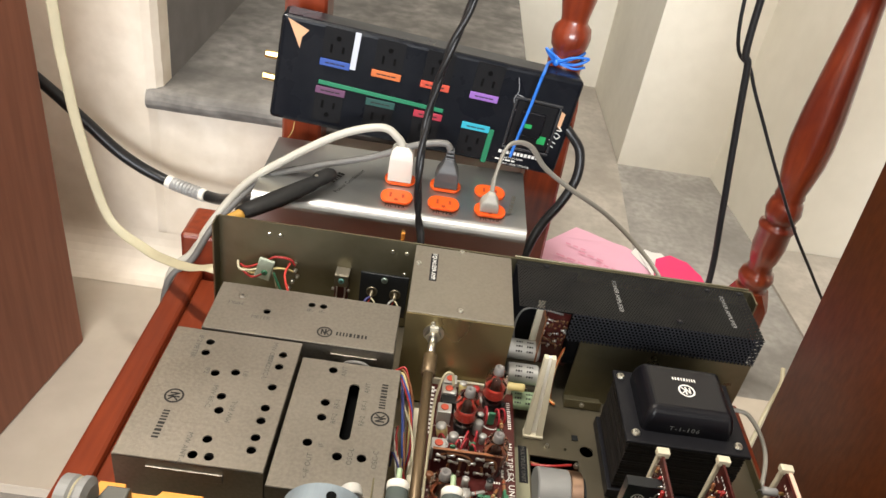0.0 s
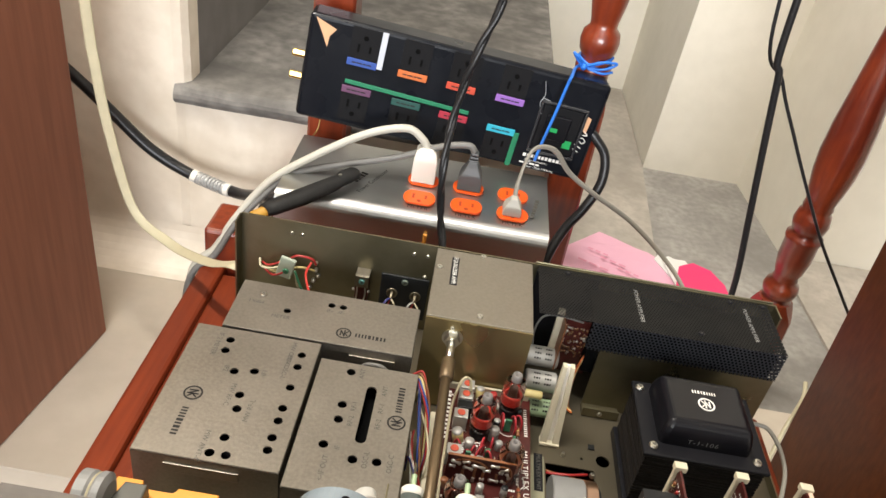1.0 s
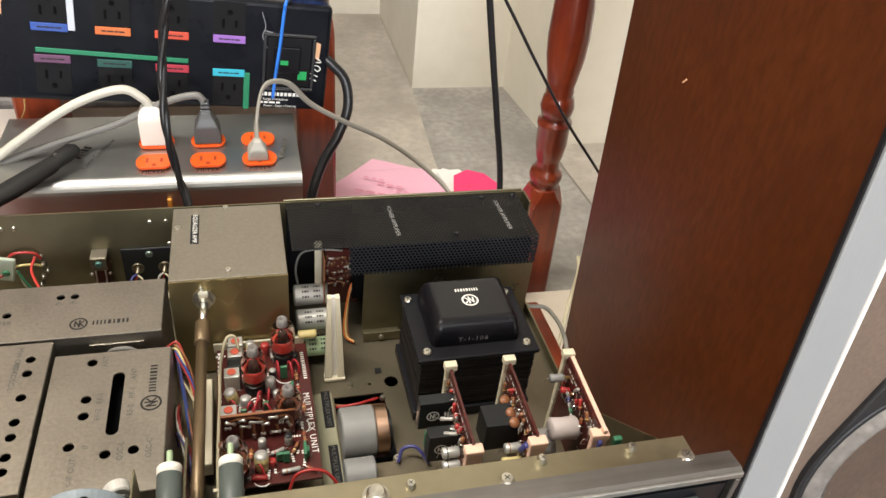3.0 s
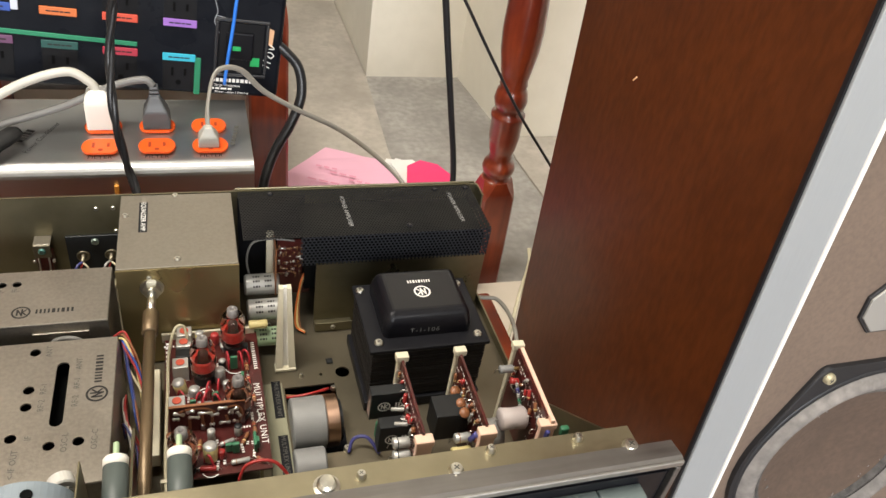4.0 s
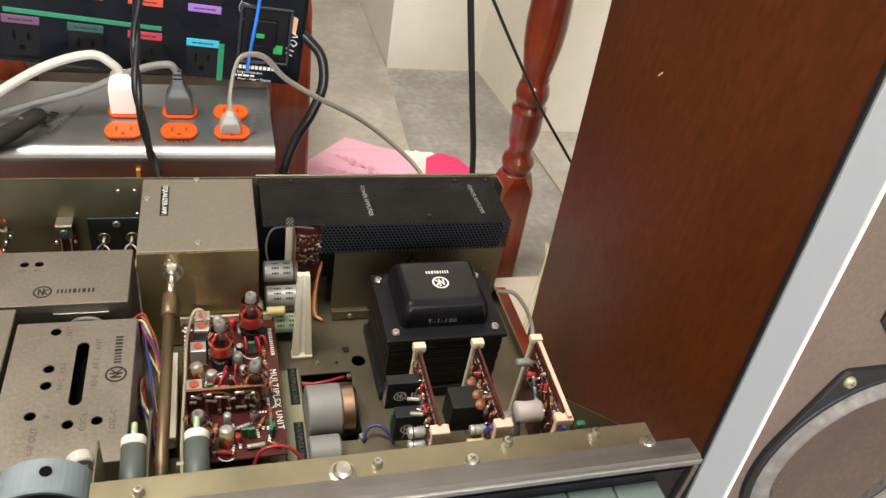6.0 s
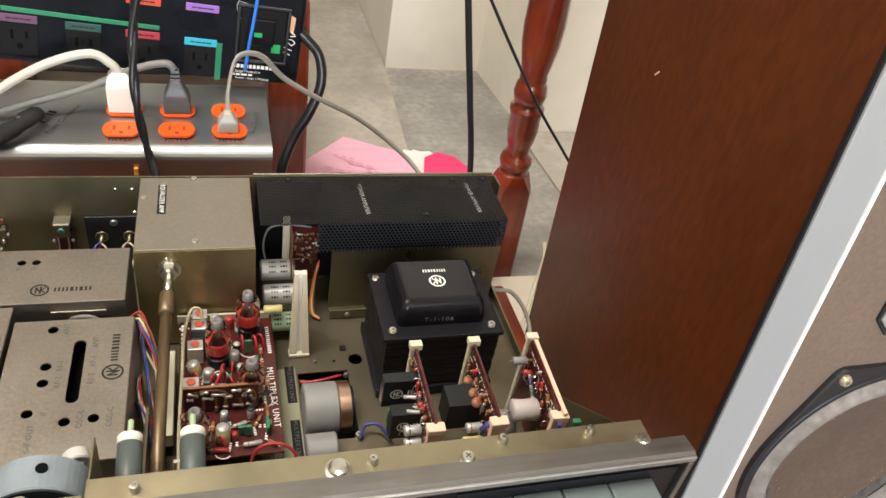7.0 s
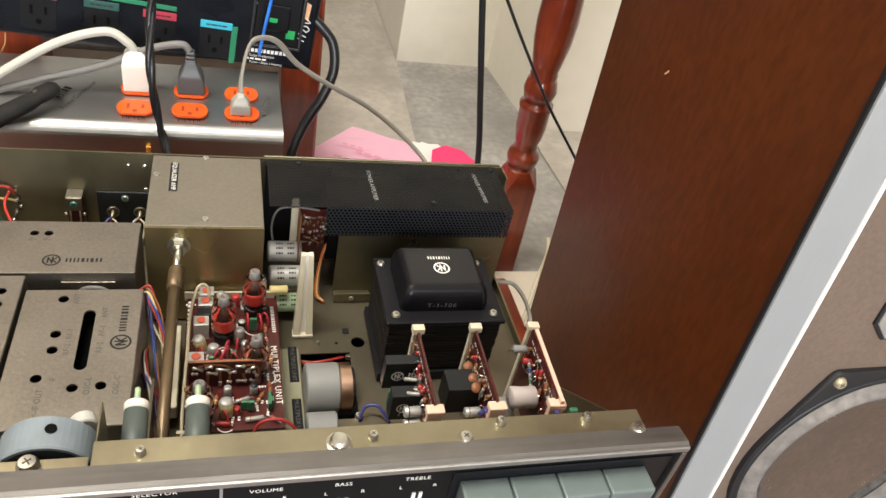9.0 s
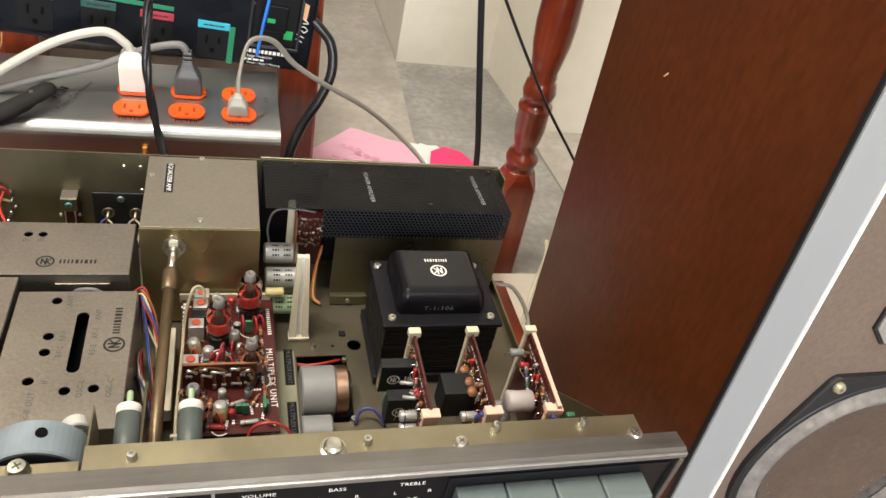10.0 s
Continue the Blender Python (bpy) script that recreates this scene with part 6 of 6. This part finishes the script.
for x in (-0.1440, -0.1370):
    part("wire", tube([(x, 0.3785, 0.2730), (x + 0.0005, 0.3760, 0.2660), (x - 0.0006, 0.3770, 0.2560), (x, 0.3760, 0.2440)], 0.0007, 6, 6), solder, rx, smooth=True)
    for z in (0.2690, 0.2480):
        part("solder_joint", lathe([(0, -0.0016), (0.0013, -0.0008), (0.0013, 0.0008), (0, 0.0016)], 8, Matrix.Translation((x + (0.0032 if x > -0.14 else -0.0032), 0.3788, z))), solder, rx, smooth=True)
screw(rx, None, 0.0028, 0.0014, mat("green_screw", (0.10, 0.24, 0.22), 0.4, metal=0.6), pose(-0.1403, 0.3764, 0.2800, 90, 0, 0))
for z in (0.3090, 0.2870):
    screw(rx, None, 0.0018, 0.0012, None, pose(-0.0880, 0.3893, z, 90, 0, 0))
part("cable_clip", B(-0.0068, 0.0068, -0.0015, 0.0015, -0.0115, 0.0100, 0.0012, pose(-0.2065, 0.3790, 0.2800, 0, 14, 0)), mat("clip_grey", (0.34, 0.38, 0.30), 0.5), rx, "grey-green cable clip")
screw(rx, None, 0.0028, 0.0014, comp_green, pose(-0.2065, 0.3775, 0.2765, 90, 0, 0))
for colour, pts in ((cream_cable, ((-0.2320, 0.3880, 0.2780), (-0.2290, 0.3820, 0.2740), (-0.2200, 0.3800, 0.2750), (-0.2080, 0.3800, 0.2790), (-0.1990, 0.3800, 0.2740), (-0.1960, 0.3790, 0.2620), (-0.1880, 0.3760, 0.2560))),
                    (comp_red, ((-0.2300, 0.3880, 0.2740), (-0.2220, 0.3830, 0.2760), (-0.2060, 0.3830, 0.2850), (-0.1980, 0.3810, 0.2920), (-0.1860, 0.3830, 0.2900), (-0.1820, 0.3850, 0.2830))),
                    (comp_yellow, ((-0.2280, 0.3880, 0.2710), (-0.2180, 0.3810, 0.2720), (-0.2060, 0.3790, 0.2790), (-0.1960, 0.3800, 0.2810), (-0.1880, 0.3830, 0.2790), (-0.1830, 0.3850, 0.2760))),
                    (comp_red, ((-0.2290, 0.3880, 0.2690), (-0.2180, 0.3790, 0.2690), (-0.2080, 0.3780, 0.2750))),
                    (coil_red, ((-0.1860, 0.3850, 0.2850), (-0.1890, 0.3780, 0.2760), (-0.1830, 0.3680, 0.2640), (-0.1760, 0.3560, 0.2520), (-0.1700, 0.3450, 0.2400))),
                    (comp_green, ((-0.1990, 0.3790, 0.2770), (-0.1950, 0.3770, 0.2680), (-0.1900, 0.3750, 0.2580)))):
    part("wire", tube(pts, 0.0011, 7, 7), colour, rx, "insulated lead", smooth=True)
for x, z in ((-0.1825, 0.2830), (-0.1820, 0.2760), (-0.1800, 0.2700), (-0.1840, 0.2640), (-0.1870, 0.2560)):
    part("solder_joint", lathe([(0, 0), (0.0020, 0.0010), (0.0015, 0.0040), (0, 0.0052)], 8, Matrix.Translation((x, 0.3893, z)) @ pose(0, 0, 0, 90, 0, 0)), solder, rx, smooth=True)
part("wire", tube([(-0.1240, 0.2700, 0.2800), (-0.1180, 0.2660, 0.2920), (-0.1060, 0.2640, 0.2940), (-0.0990, 0.2630, 0.2850), (-0.0970, 0.2600, 0.2700)], 0.0016, 8, 7), grey_cable, rx, "grey screened lead", smooth=True)

# ---- plugs, cables and small things ----


def plug(name, label, x, y, z, h, w, d, material, ribs=0, shape=((1, 0), (1, 0.30), (0.86, 0.55), (0.55, 0.80), (0.36, 1.0))):
    p = thing(name, label, "plug", at=(x, y, z))
    lo = [(-w, -d), (w, -d), (w, d), (-w, d)]
    bm = bmesh.new()
    rings = []
    for k, (s, q) in enumerate(shape):
        rings.append([bm.verts.new((x + a * s, y + b * (1 if k < 2 else s + 0.1) - 0.004 * q, z + h * q)) for a, b in lo])
    bm.faces.new(rings[0][::-1])
    bm.faces.new(rings[-1])
    for r0, r1 in zip(rings, rings[1:]):
        for k in range(4):
            bm.faces.new((r0[k], r0[(k + 1) % 4], r1[(k + 1) % 4], r1[k]))
    bmesh.ops.bevel(bm, geom=bm.edges[:], offset=0.0014, segments=2, affect="EDGES", profile=0.5, clamp_overlap=True)
    part("body", bm, material, p)
    for k in range(ribs):
        q = z + h + 0.004 * k
        part("strain_relief", B(x - 0.0048 + 0.0005 * k, x + 0.0048 - 0.0005 * k, y - 0.0085, y + 0.0005, q - 0.0012, q + 0.0016, 0.0008), material, p)
    return p


plug("white_plug", "white moulded mains plug in an orange outlet", -0.1085, 0.5665, 0.2823, 0.040, 0.0125, 0.0115, white_plastic, 0, ((1, 0), (1, 0.30), (0.98, 0.70), (0.86, 0.88), (0.50, 1.0)))
plug("grey_plug", "dark grey moulded mains plug in an orange outlet", -0.0595, 0.5665, 0.2823, 0.034, 0.0125, 0.0110, grey_plug, 3)
plug("pale_plug", "small pale grey mains plug in an orange outlet", -0.0130, 0.5290, 0.2823, 0.021, 0.0095, 0.0090, pale_plug)


def cable(name, label, pts, r, material, n=10, per=10, flat=1.0, wide=(0, 0, 1)):
    ob = obj(name, tube(pts, r, n, per, flat, None, wide), material, None, True)
    return tagged(ob, label, "cable")


def twisted(name, label, pts, r, pitch, material):
    """Two strands wound round one another along smooth points."""
    path = spline(pts, 60)
    run, ways = 0.0, ([], [])
    side = Vector((1, 0, 0))
    for i, p in enumerate(path):
        d = (path[min(i + 1, len(path) - 1)] - path[max(i - 1, 0)]).normalized()
        side = (side - d * d.dot(side)).normalized()
        if i:
            run += (p - path[i - 1]).length
        a = 2 * math.pi * run / pitch
        o = (side * math.cos(a) + d.cross(side) * math.sin(a)) * r * 0.30
        ways[0].append(p + o)
        ways[1].append(p - o)
    t = thing(name, label, "cable", at=tuple(pts[-1]))
    for way in ways:
        part("strand", tube(way, r * 0.74, 8, 1), material, t, smooth=True)
    return t


cable("white_cable", "thick white mains cable arching over the power box", [(-0.1085, 0.5620, 0.3200), (-0.1150, 0.5620, 0.3300), (-0.1330, 0.5620, 0.3390), (-0.1720, 0.5550, 0.3285), (-0.2200, 0.5450, 0.3000), (-0.2630, 0.5300, 0.2690), (-0.2930, 0.5110, 0.2290), (-0.3105, 0.4985, 0.1960), (-0.3370, 0.4930, 0.1560), (-0.3520, 0.4940, 0.0060)], 0.0042, white_cable)
cable("grey_cable", "grey mains cable sagging to the stand's corner", [(-0.0600, 0.5620, 0.3260), (-0.0680, 0.5620, 0.3320), (-0.0960, 0.5620, 0.3250), (-0.1400, 0.5600, 0.3050), (-0.1970, 0.5500, 0.2900), (-0.2420, 0.5400, 0.2760), (-0.2670, 0.5250, 0.2550), (-0.2920, 0.5060, 0.2240), (-0.3100, 0.4940, 0.1900), (-0.3380, 0.4880, 0.1500), (-0.3560, 0.4900, 0.0050)], 0.0036, grey_cable)
cable("grey_flex", "thin pale grey twin flex from the outlet to behind the receiver", [(-0.0130, 0.5280, 0.3000), (-0.0125, 0.5340, 0.3180), (-0.0060, 0.5480, 0.3420), (0.0050, 0.5560, 0.3480), (0.0220, 0.5660, 0.3400), (0.0430, 0.5800, 0.3120), (0.0780, 0.5900, 0.2860), (0.1260, 0.6000, 0.2560), (0.1660, 0.5900, 0.2290), (0.1930, 0.5600, 0.2110), (0.2050, 0.5000, 0.1990), (0.1900, 0.4200, 0.2100), (0.1850, 0.3930, 0.2150)], 0.0028, clear_cable, 10, 10, 0.6, (0.3, 0, 1))
BT = [(-0.0560, 0.5300, 2.40), (-0.0420, 0.5300, 1.20), (-0.0500, 0.5250, 0.60), (-0.0621, 0.5200, 0.4960), (-0.0765, 0.5100, 0.4468), (-0.0868, 0.5050, 0.3916), (-0.0887, 0.4850, 0.3423), (-0.0840, 0.4820, 0.2952), (-0.0775, 0.4700, 0.2720), (-0.0700, 0.4400, 0.2450), (-0.0680, 0.3925, 0.2400)]
cable("black_cable", "black cable reaching up to the ceiling", BT[:3], 0.0030, black_cable)
twisted("black_cable", "black twisted cable hanging down behind the receiver", BT[2:], 0.0040, 0.075, black_cable)
cable("black_cable", "thick black cable hanging down by the turned post", [(0.150, 0.6000, 2.40), (0.185, 0.6000, 1.00), (0.2076, 0.6000, 0.5162), (0.2202, 0.6000, 0.4423), (0.2390, 0.6000, 0.3471), (0.2526, 0.6000, 0.2808), (0.2700, 0.6000, 0.1874), (0.2680, 0.5850, 0.1000), (0.2500, 0.5600, 0.0300), (0.2300, 0.5400, 0.0050)], 0.0037, black_cable)
cable("thin_black_cable", "thin black cable slanting down in front of the turned post", [(0.1500, 0.6300, 2.40), (0.1750, 0.6250, 0.9000), (0.2000, 0.6200, 0.5080), (0.2340, 0.6200, 0.4340), (0.2690, 0.6200, 0.3790), (0.3045, 0.6200, 0.3260), (0.3510, 0.6200, 0.2600), (0.4020, 0.6200, 0.1965), (0.4500, 0.6250, 0.1350), (0.5300, 0.6350, 0.0100), (0.6500, 0.6600, -0.0500)], 0.0019, black_cable)
cable("cream_ribbon", "flat cream twin cable curling into the receiver's side", [(-0.4200, 0.4800, 2.40), (-0.4230, 0.4950, 0.80), (-0.4210, 0.5000, 0.4380), (-0.4190, 0.5000, 0.3810), (-0.4130, 0.5000, 0.3140), (-0.3950, 0.4980, 0.2260), (-0.3530, 0.4800, 0.2060), (-0.3180, 0.4500, 0.2180), (-0.2850, 0.4200, 0.2370), (-0.2590, 0.3960, 0.2590), (-0.2470, 0.3925, 0.2600)], 0.0050, cream_cable, 12, 10, 0.22, (0.8, 0.2, 0.55))
bc = thing("braided_cable", "thick black cable with a silver braided sleeve and white rings", "cable", at=(-0.45, 0.68, 0.19))
BP = [(-0.9000, 0.6900, 0.5200), (-0.6600, 0.6900, 0.3600), (-0.5480, 0.6850, 0.2740), (-0.5000, 0.6820, 0.2320), (-0.4540, 0.6800, 0.1910), (-0.4010, 0.6780, 0.1650), (-0.3390, 0.6600, 0.1620), (-0.3000, 0.6200, 0.1900), (-0.2700, 0.5600, 0.2280), (-0.2500, 0.5500, 0.2320)]
part("jacket", tube(BP, 0.0072, 12, 10), black_cable, bc, smooth=True)
part("sleeve", tube([(-0.3960, 0.6775, 0.1638), (-0.3750, 0.6725, 0.1610), (-0.3560, 0.6660, 0.1608)], 0.0080, 14, 8), silver_braid, bc, "silver braided sleeve", smooth=True)
for k in range(9):
    q = Vector((-0.3940, 0.6772, 0.1634)).lerp(Vector((-0.3580, 0.6667, 0.1609)), k / 8)
    part("sleeve_rib", rod(q, q + Vector((0.0022, -0.0006, -0.0001)), 0.0086, 14, 0.0006), silver_braid, bc)
for p, q in (((-0.4030, 0.6785, 0.1657), (-0.3960, 0.6775, 0.1638)), ((-0.3560, 0.6660, 0.1608), (-0.3490, 0.6635, 0.1612))):
    part("ring", rod(p, q, 0.0084, 16, 0.0006), white_plastic, bc, "white ring")
part("connector", rod((-0.2960, 0.6150, 0.1940), (-0.2520, 0.5520, 0.2310), 0.0105, 16, 0.002), rubber, bc, "black plug body")
part("ferrule", rod((-0.2600, 0.5630, 0.2245), (-0.2500, 0.5500, 0.2330), 0.0120, 16, 0.001), white_plastic, bc, "white ferrule")
tool = thing("black_tool", "black moulded tool grip with an ochre end on the power box", "tool", at=(-0.21, 0.50, 0.285))
tm = to((-0.1750, 0.5370, 0.2935), (-0.2480, 0.4560, 0.2790))
matt_black = mat("matt_black", (0.010, 0.010, 0.010), 0.6, grain=0.4, scale=120, dark=(0.022, 0.021, 0.020), bump=0.4, spec=0.25)
bm = bmesh.new()
rings = []
for z, w, h, b in ((0.0, 0.006, 0.004, 0.0), (0.004, 0.0095, 0.006, 0.0), (0.016, 0.0105, 0.0065, 0.0), (0.024, 0.0085, 0.0060, 0.0015), (0.032, 0.0100, 0.0068, 0.002), (0.070, 0.0115, 0.0075, 0.001), (0.100, 0.0105, 0.0070, -0.002), (0.1095, 0.0080, 0.0055, -0.003)):
    rings.append([bm.verts.new(tm @ Vector((b + w * math.cos(a) * (1 - 0.10 * abs(math.sin(2 * a))) , h * math.sin(a), z))) for a in np.linspace(0, 2 * math.pi, 17)[:-1]])
bm.faces.new(rings[0][::-1])
bm.faces.new(rings[-1])
for a, b in zip(rings, rings[1:]):
    for k in range(16):
        bm.faces.new((a[k], a[(k + 1) % 16], b[(k + 1) % 16], b[k]))
part("handle", bm, matt_black, tool, "matt black moulded grip", smooth=True)
part("rivet", cyl(0.0018, 0.0016, 12, tm @ pose(0.001, 0, 0.022, -90, 0, 0) @ Matrix.Translation((0, 0, 0.005))), screw_metal, tool)
part("yellow_end", rod((-0.2465, 0.4575, 0.2795), (-0.2570, 0.4460, 0.2770), 0.0062, 18, 0.002), mat("ochre_plastic", (0.45, 0.24, 0.035), 0.5), tool, "ochre end")
cable("strip_cable", "thick black cable from the power strip's end", [(0.0600, 0.6280, 0.3420), (0.0690, 0.6250, 0.3350), (0.0830, 0.6200, 0.3180), (0.0850, 0.6100, 0.2910), (0.0730, 0.6000, 0.2620), (0.0560, 0.5900, 0.2350), (0.0420, 0.5700, 0.2050), (0.0360, 0.5500, 0.1600), (0.0500, 0.5400, 0.0080)], 0.0054, black_cable)
cable("thin_wire", "thin brown wire by the power strip", [(-0.2380, 0.6450, 0.2900), (-0.2410, 0.6400, 0.2760), (-0.2600, 0.6300, 0.2480), (-0.2650, 0.6300, 0.2300), (-0.2660, 0.6320, 0.1690)], 0.0008, old_gold, 6)
cord = thing("blue_cord", "bright blue cord knotted round the turned post, holding the power strip", "cord", at=(0.054, 0.675, 0.40))
for z, r, t in ((0.3990, 0.0182, 6), (0.4030, 0.0182, -5), (0.4065, 0.0182, 9)):
    ring = [(0.0532 + r * math.cos(a), 0.675 + r * math.sin(a), z + 0.002 * math.sin(a * 2 + t) + math.radians(t) * r * math.cos(a)) for a in np.linspace(0, 2 * math.pi, 17)]
    part("turn", tube(ring, 0.0016, 7, 3), blue_cord, cord, smooth=True)
part("hanging_end", tube([(0.0420, 0.6600, 0.4020), (0.0320, 0.6520, 0.4010), (0.0230, 0.6040, 0.4080), (0.0205, 0.6010, 0.3990), (0.0160, 0.6010, 0.3690), (0.0100, 0.6005, 0.3350), (0.0060, 0.6000, 0.3090)], 0.0017, 8, 8), blue_cord, cord, smooth=True)
for pts in (((0.0400, 0.6580, 0.4020), (0.0320, 0.6500, 0.4120), (0.0260, 0.6520, 0.4160), (0.0340, 0.6540, 0.4060), (0.0420, 0.6570, 0.4010)), ((0.0420, 0.6570, 0.4010), (0.0560, 0.6520, 0.4100), (0.0740, 0.6560, 0.4100), (0.0620, 0.6530, 0.4030), (0.0440, 0.6560, 0.4000)), ((0.0440, 0.6560, 0.4000), (0.0600, 0.6530, 0.3980), (0.0720, 0.6570, 0.4000))):
    part("loop", tube(pts, 0.0014, 7, 8), blue_cord, cord, smooth=True)
part("knot", lathe([(0, -0.004), (0.0032, -0.0025), (0.0038, 0), (0.0030, 0.003), (0, 0.004)], 12, pose(0.0400, 0.6560, 0.4010, 30, 20, 0)), blue_cord, cord, smooth=True)
cable("pale_cable", "pale mains flex running down beside the loudspeaker", [(0.2092, 0.3780, 0.2010), (0.2300, 0.3720, 0.2000), (0.2440, 0.3680, 0.2000), (0.2490, 0.3490, 0.2000), (0.2480, 0.3270, 0.2000), (0.2440, 0.3100, 0.1980), (0.2360, 0.2900, 0.1950)], 0.0020, clear_cable)
cable("cream_cable", "cream cable hanging behind the loudspeaker", [(0.3350, 0.4900, 0.1600), (0.3310, 0.4740, 0.1500), (0.3200, 0.4580, 0.1200), (0.3100, 0.4400, 0.0900), (0.3030, 0.4300, 0.0400), (0.3000, 0.4300, 0.0040)], 0.0024, cream_cable)

# papers behind the receiver
stack = tagged(obj("paper_stack", prism([(0.0900, 0.5700), (0.3200, 0.5900), (0.3100, 0.7900), (0.2300, 0.8100), (0.0800, 0.7300)], -0.052, 0.076, bevel=0.002), white_paper), "stack of white papers on the floor behind the receiver", "papers")


def sheet(name, label, outline, z, material, tilt=0.0):
    bm = prism(outline, z, z + 0.0015)
    bmesh.ops.subdivide_edges(bm, edges=bm.edges[:], cuts=3, use_grid_fill=True)
    for v in bm.verts:
        v.co.z += 0.004 * noise.noise(Vector((v.co.x * 14, v.co.y * 14, z * 50))) + 0.002
    return tagged(obj(name, bm, material), label, "paper")


pk = sheet("pink_sheet", "pale pink printed sheet lying on the papers", [(0.0300, 0.7150), (0.1000, 0.6000), (0.2900, 0.6500), (0.2620, 0.7700), (0.2300, 0.8120), (0.1580, 0.8480)], 0.0810, pink_paper)
bm = bmesh.new()
for x, y, w in ((0.150, 0.785, 0.030), (0.170, 0.765, 0.040), (0.140, 0.750, 0.050), (0.190, 0.745, 0.030), (0.165, 0.725, 0.045)):
    bars(pose(x, y, 0.0895, 0, 0, -25), [w / 4] * 3, 0.004, 0.004, bm)
part("print", bm, mat("pink_print", (0.74, 0.30, 0.42), 0.7), pk, "faint red print")
for k, (dx, dy, rz) in enumerate(((0, 0, 0), (0.006, 0.006, 8), (0.010, -0.004, -6))):
    m = pose(0.264 + dx, 0.768 + dy, 0, 0, 0, rz)
    tagged(obj("white_sheet", prism([(-0.010, -0.050), (0.030, -0.050), (0.032, 0.012), (0.020, 0.016), (0.016, 0.028), (-0.004, 0.030), (-0.022, 0.038), (-0.032, 0.026)], 0.0830 + 0.003 * k, 0.0842 + 0.003 * k, m), white_paper), "crumpled white sheet on the pile", "paper")
sheet("magenta_folder", "bright magenta plastic folder beside the papers", [(0.2350, 0.6500), (0.3300, 0.6600), (0.3260, 0.7450), (0.3120, 0.7750), (0.2880, 0.7860), (0.2650, 0.7720)], 0.0930, hot_pink)
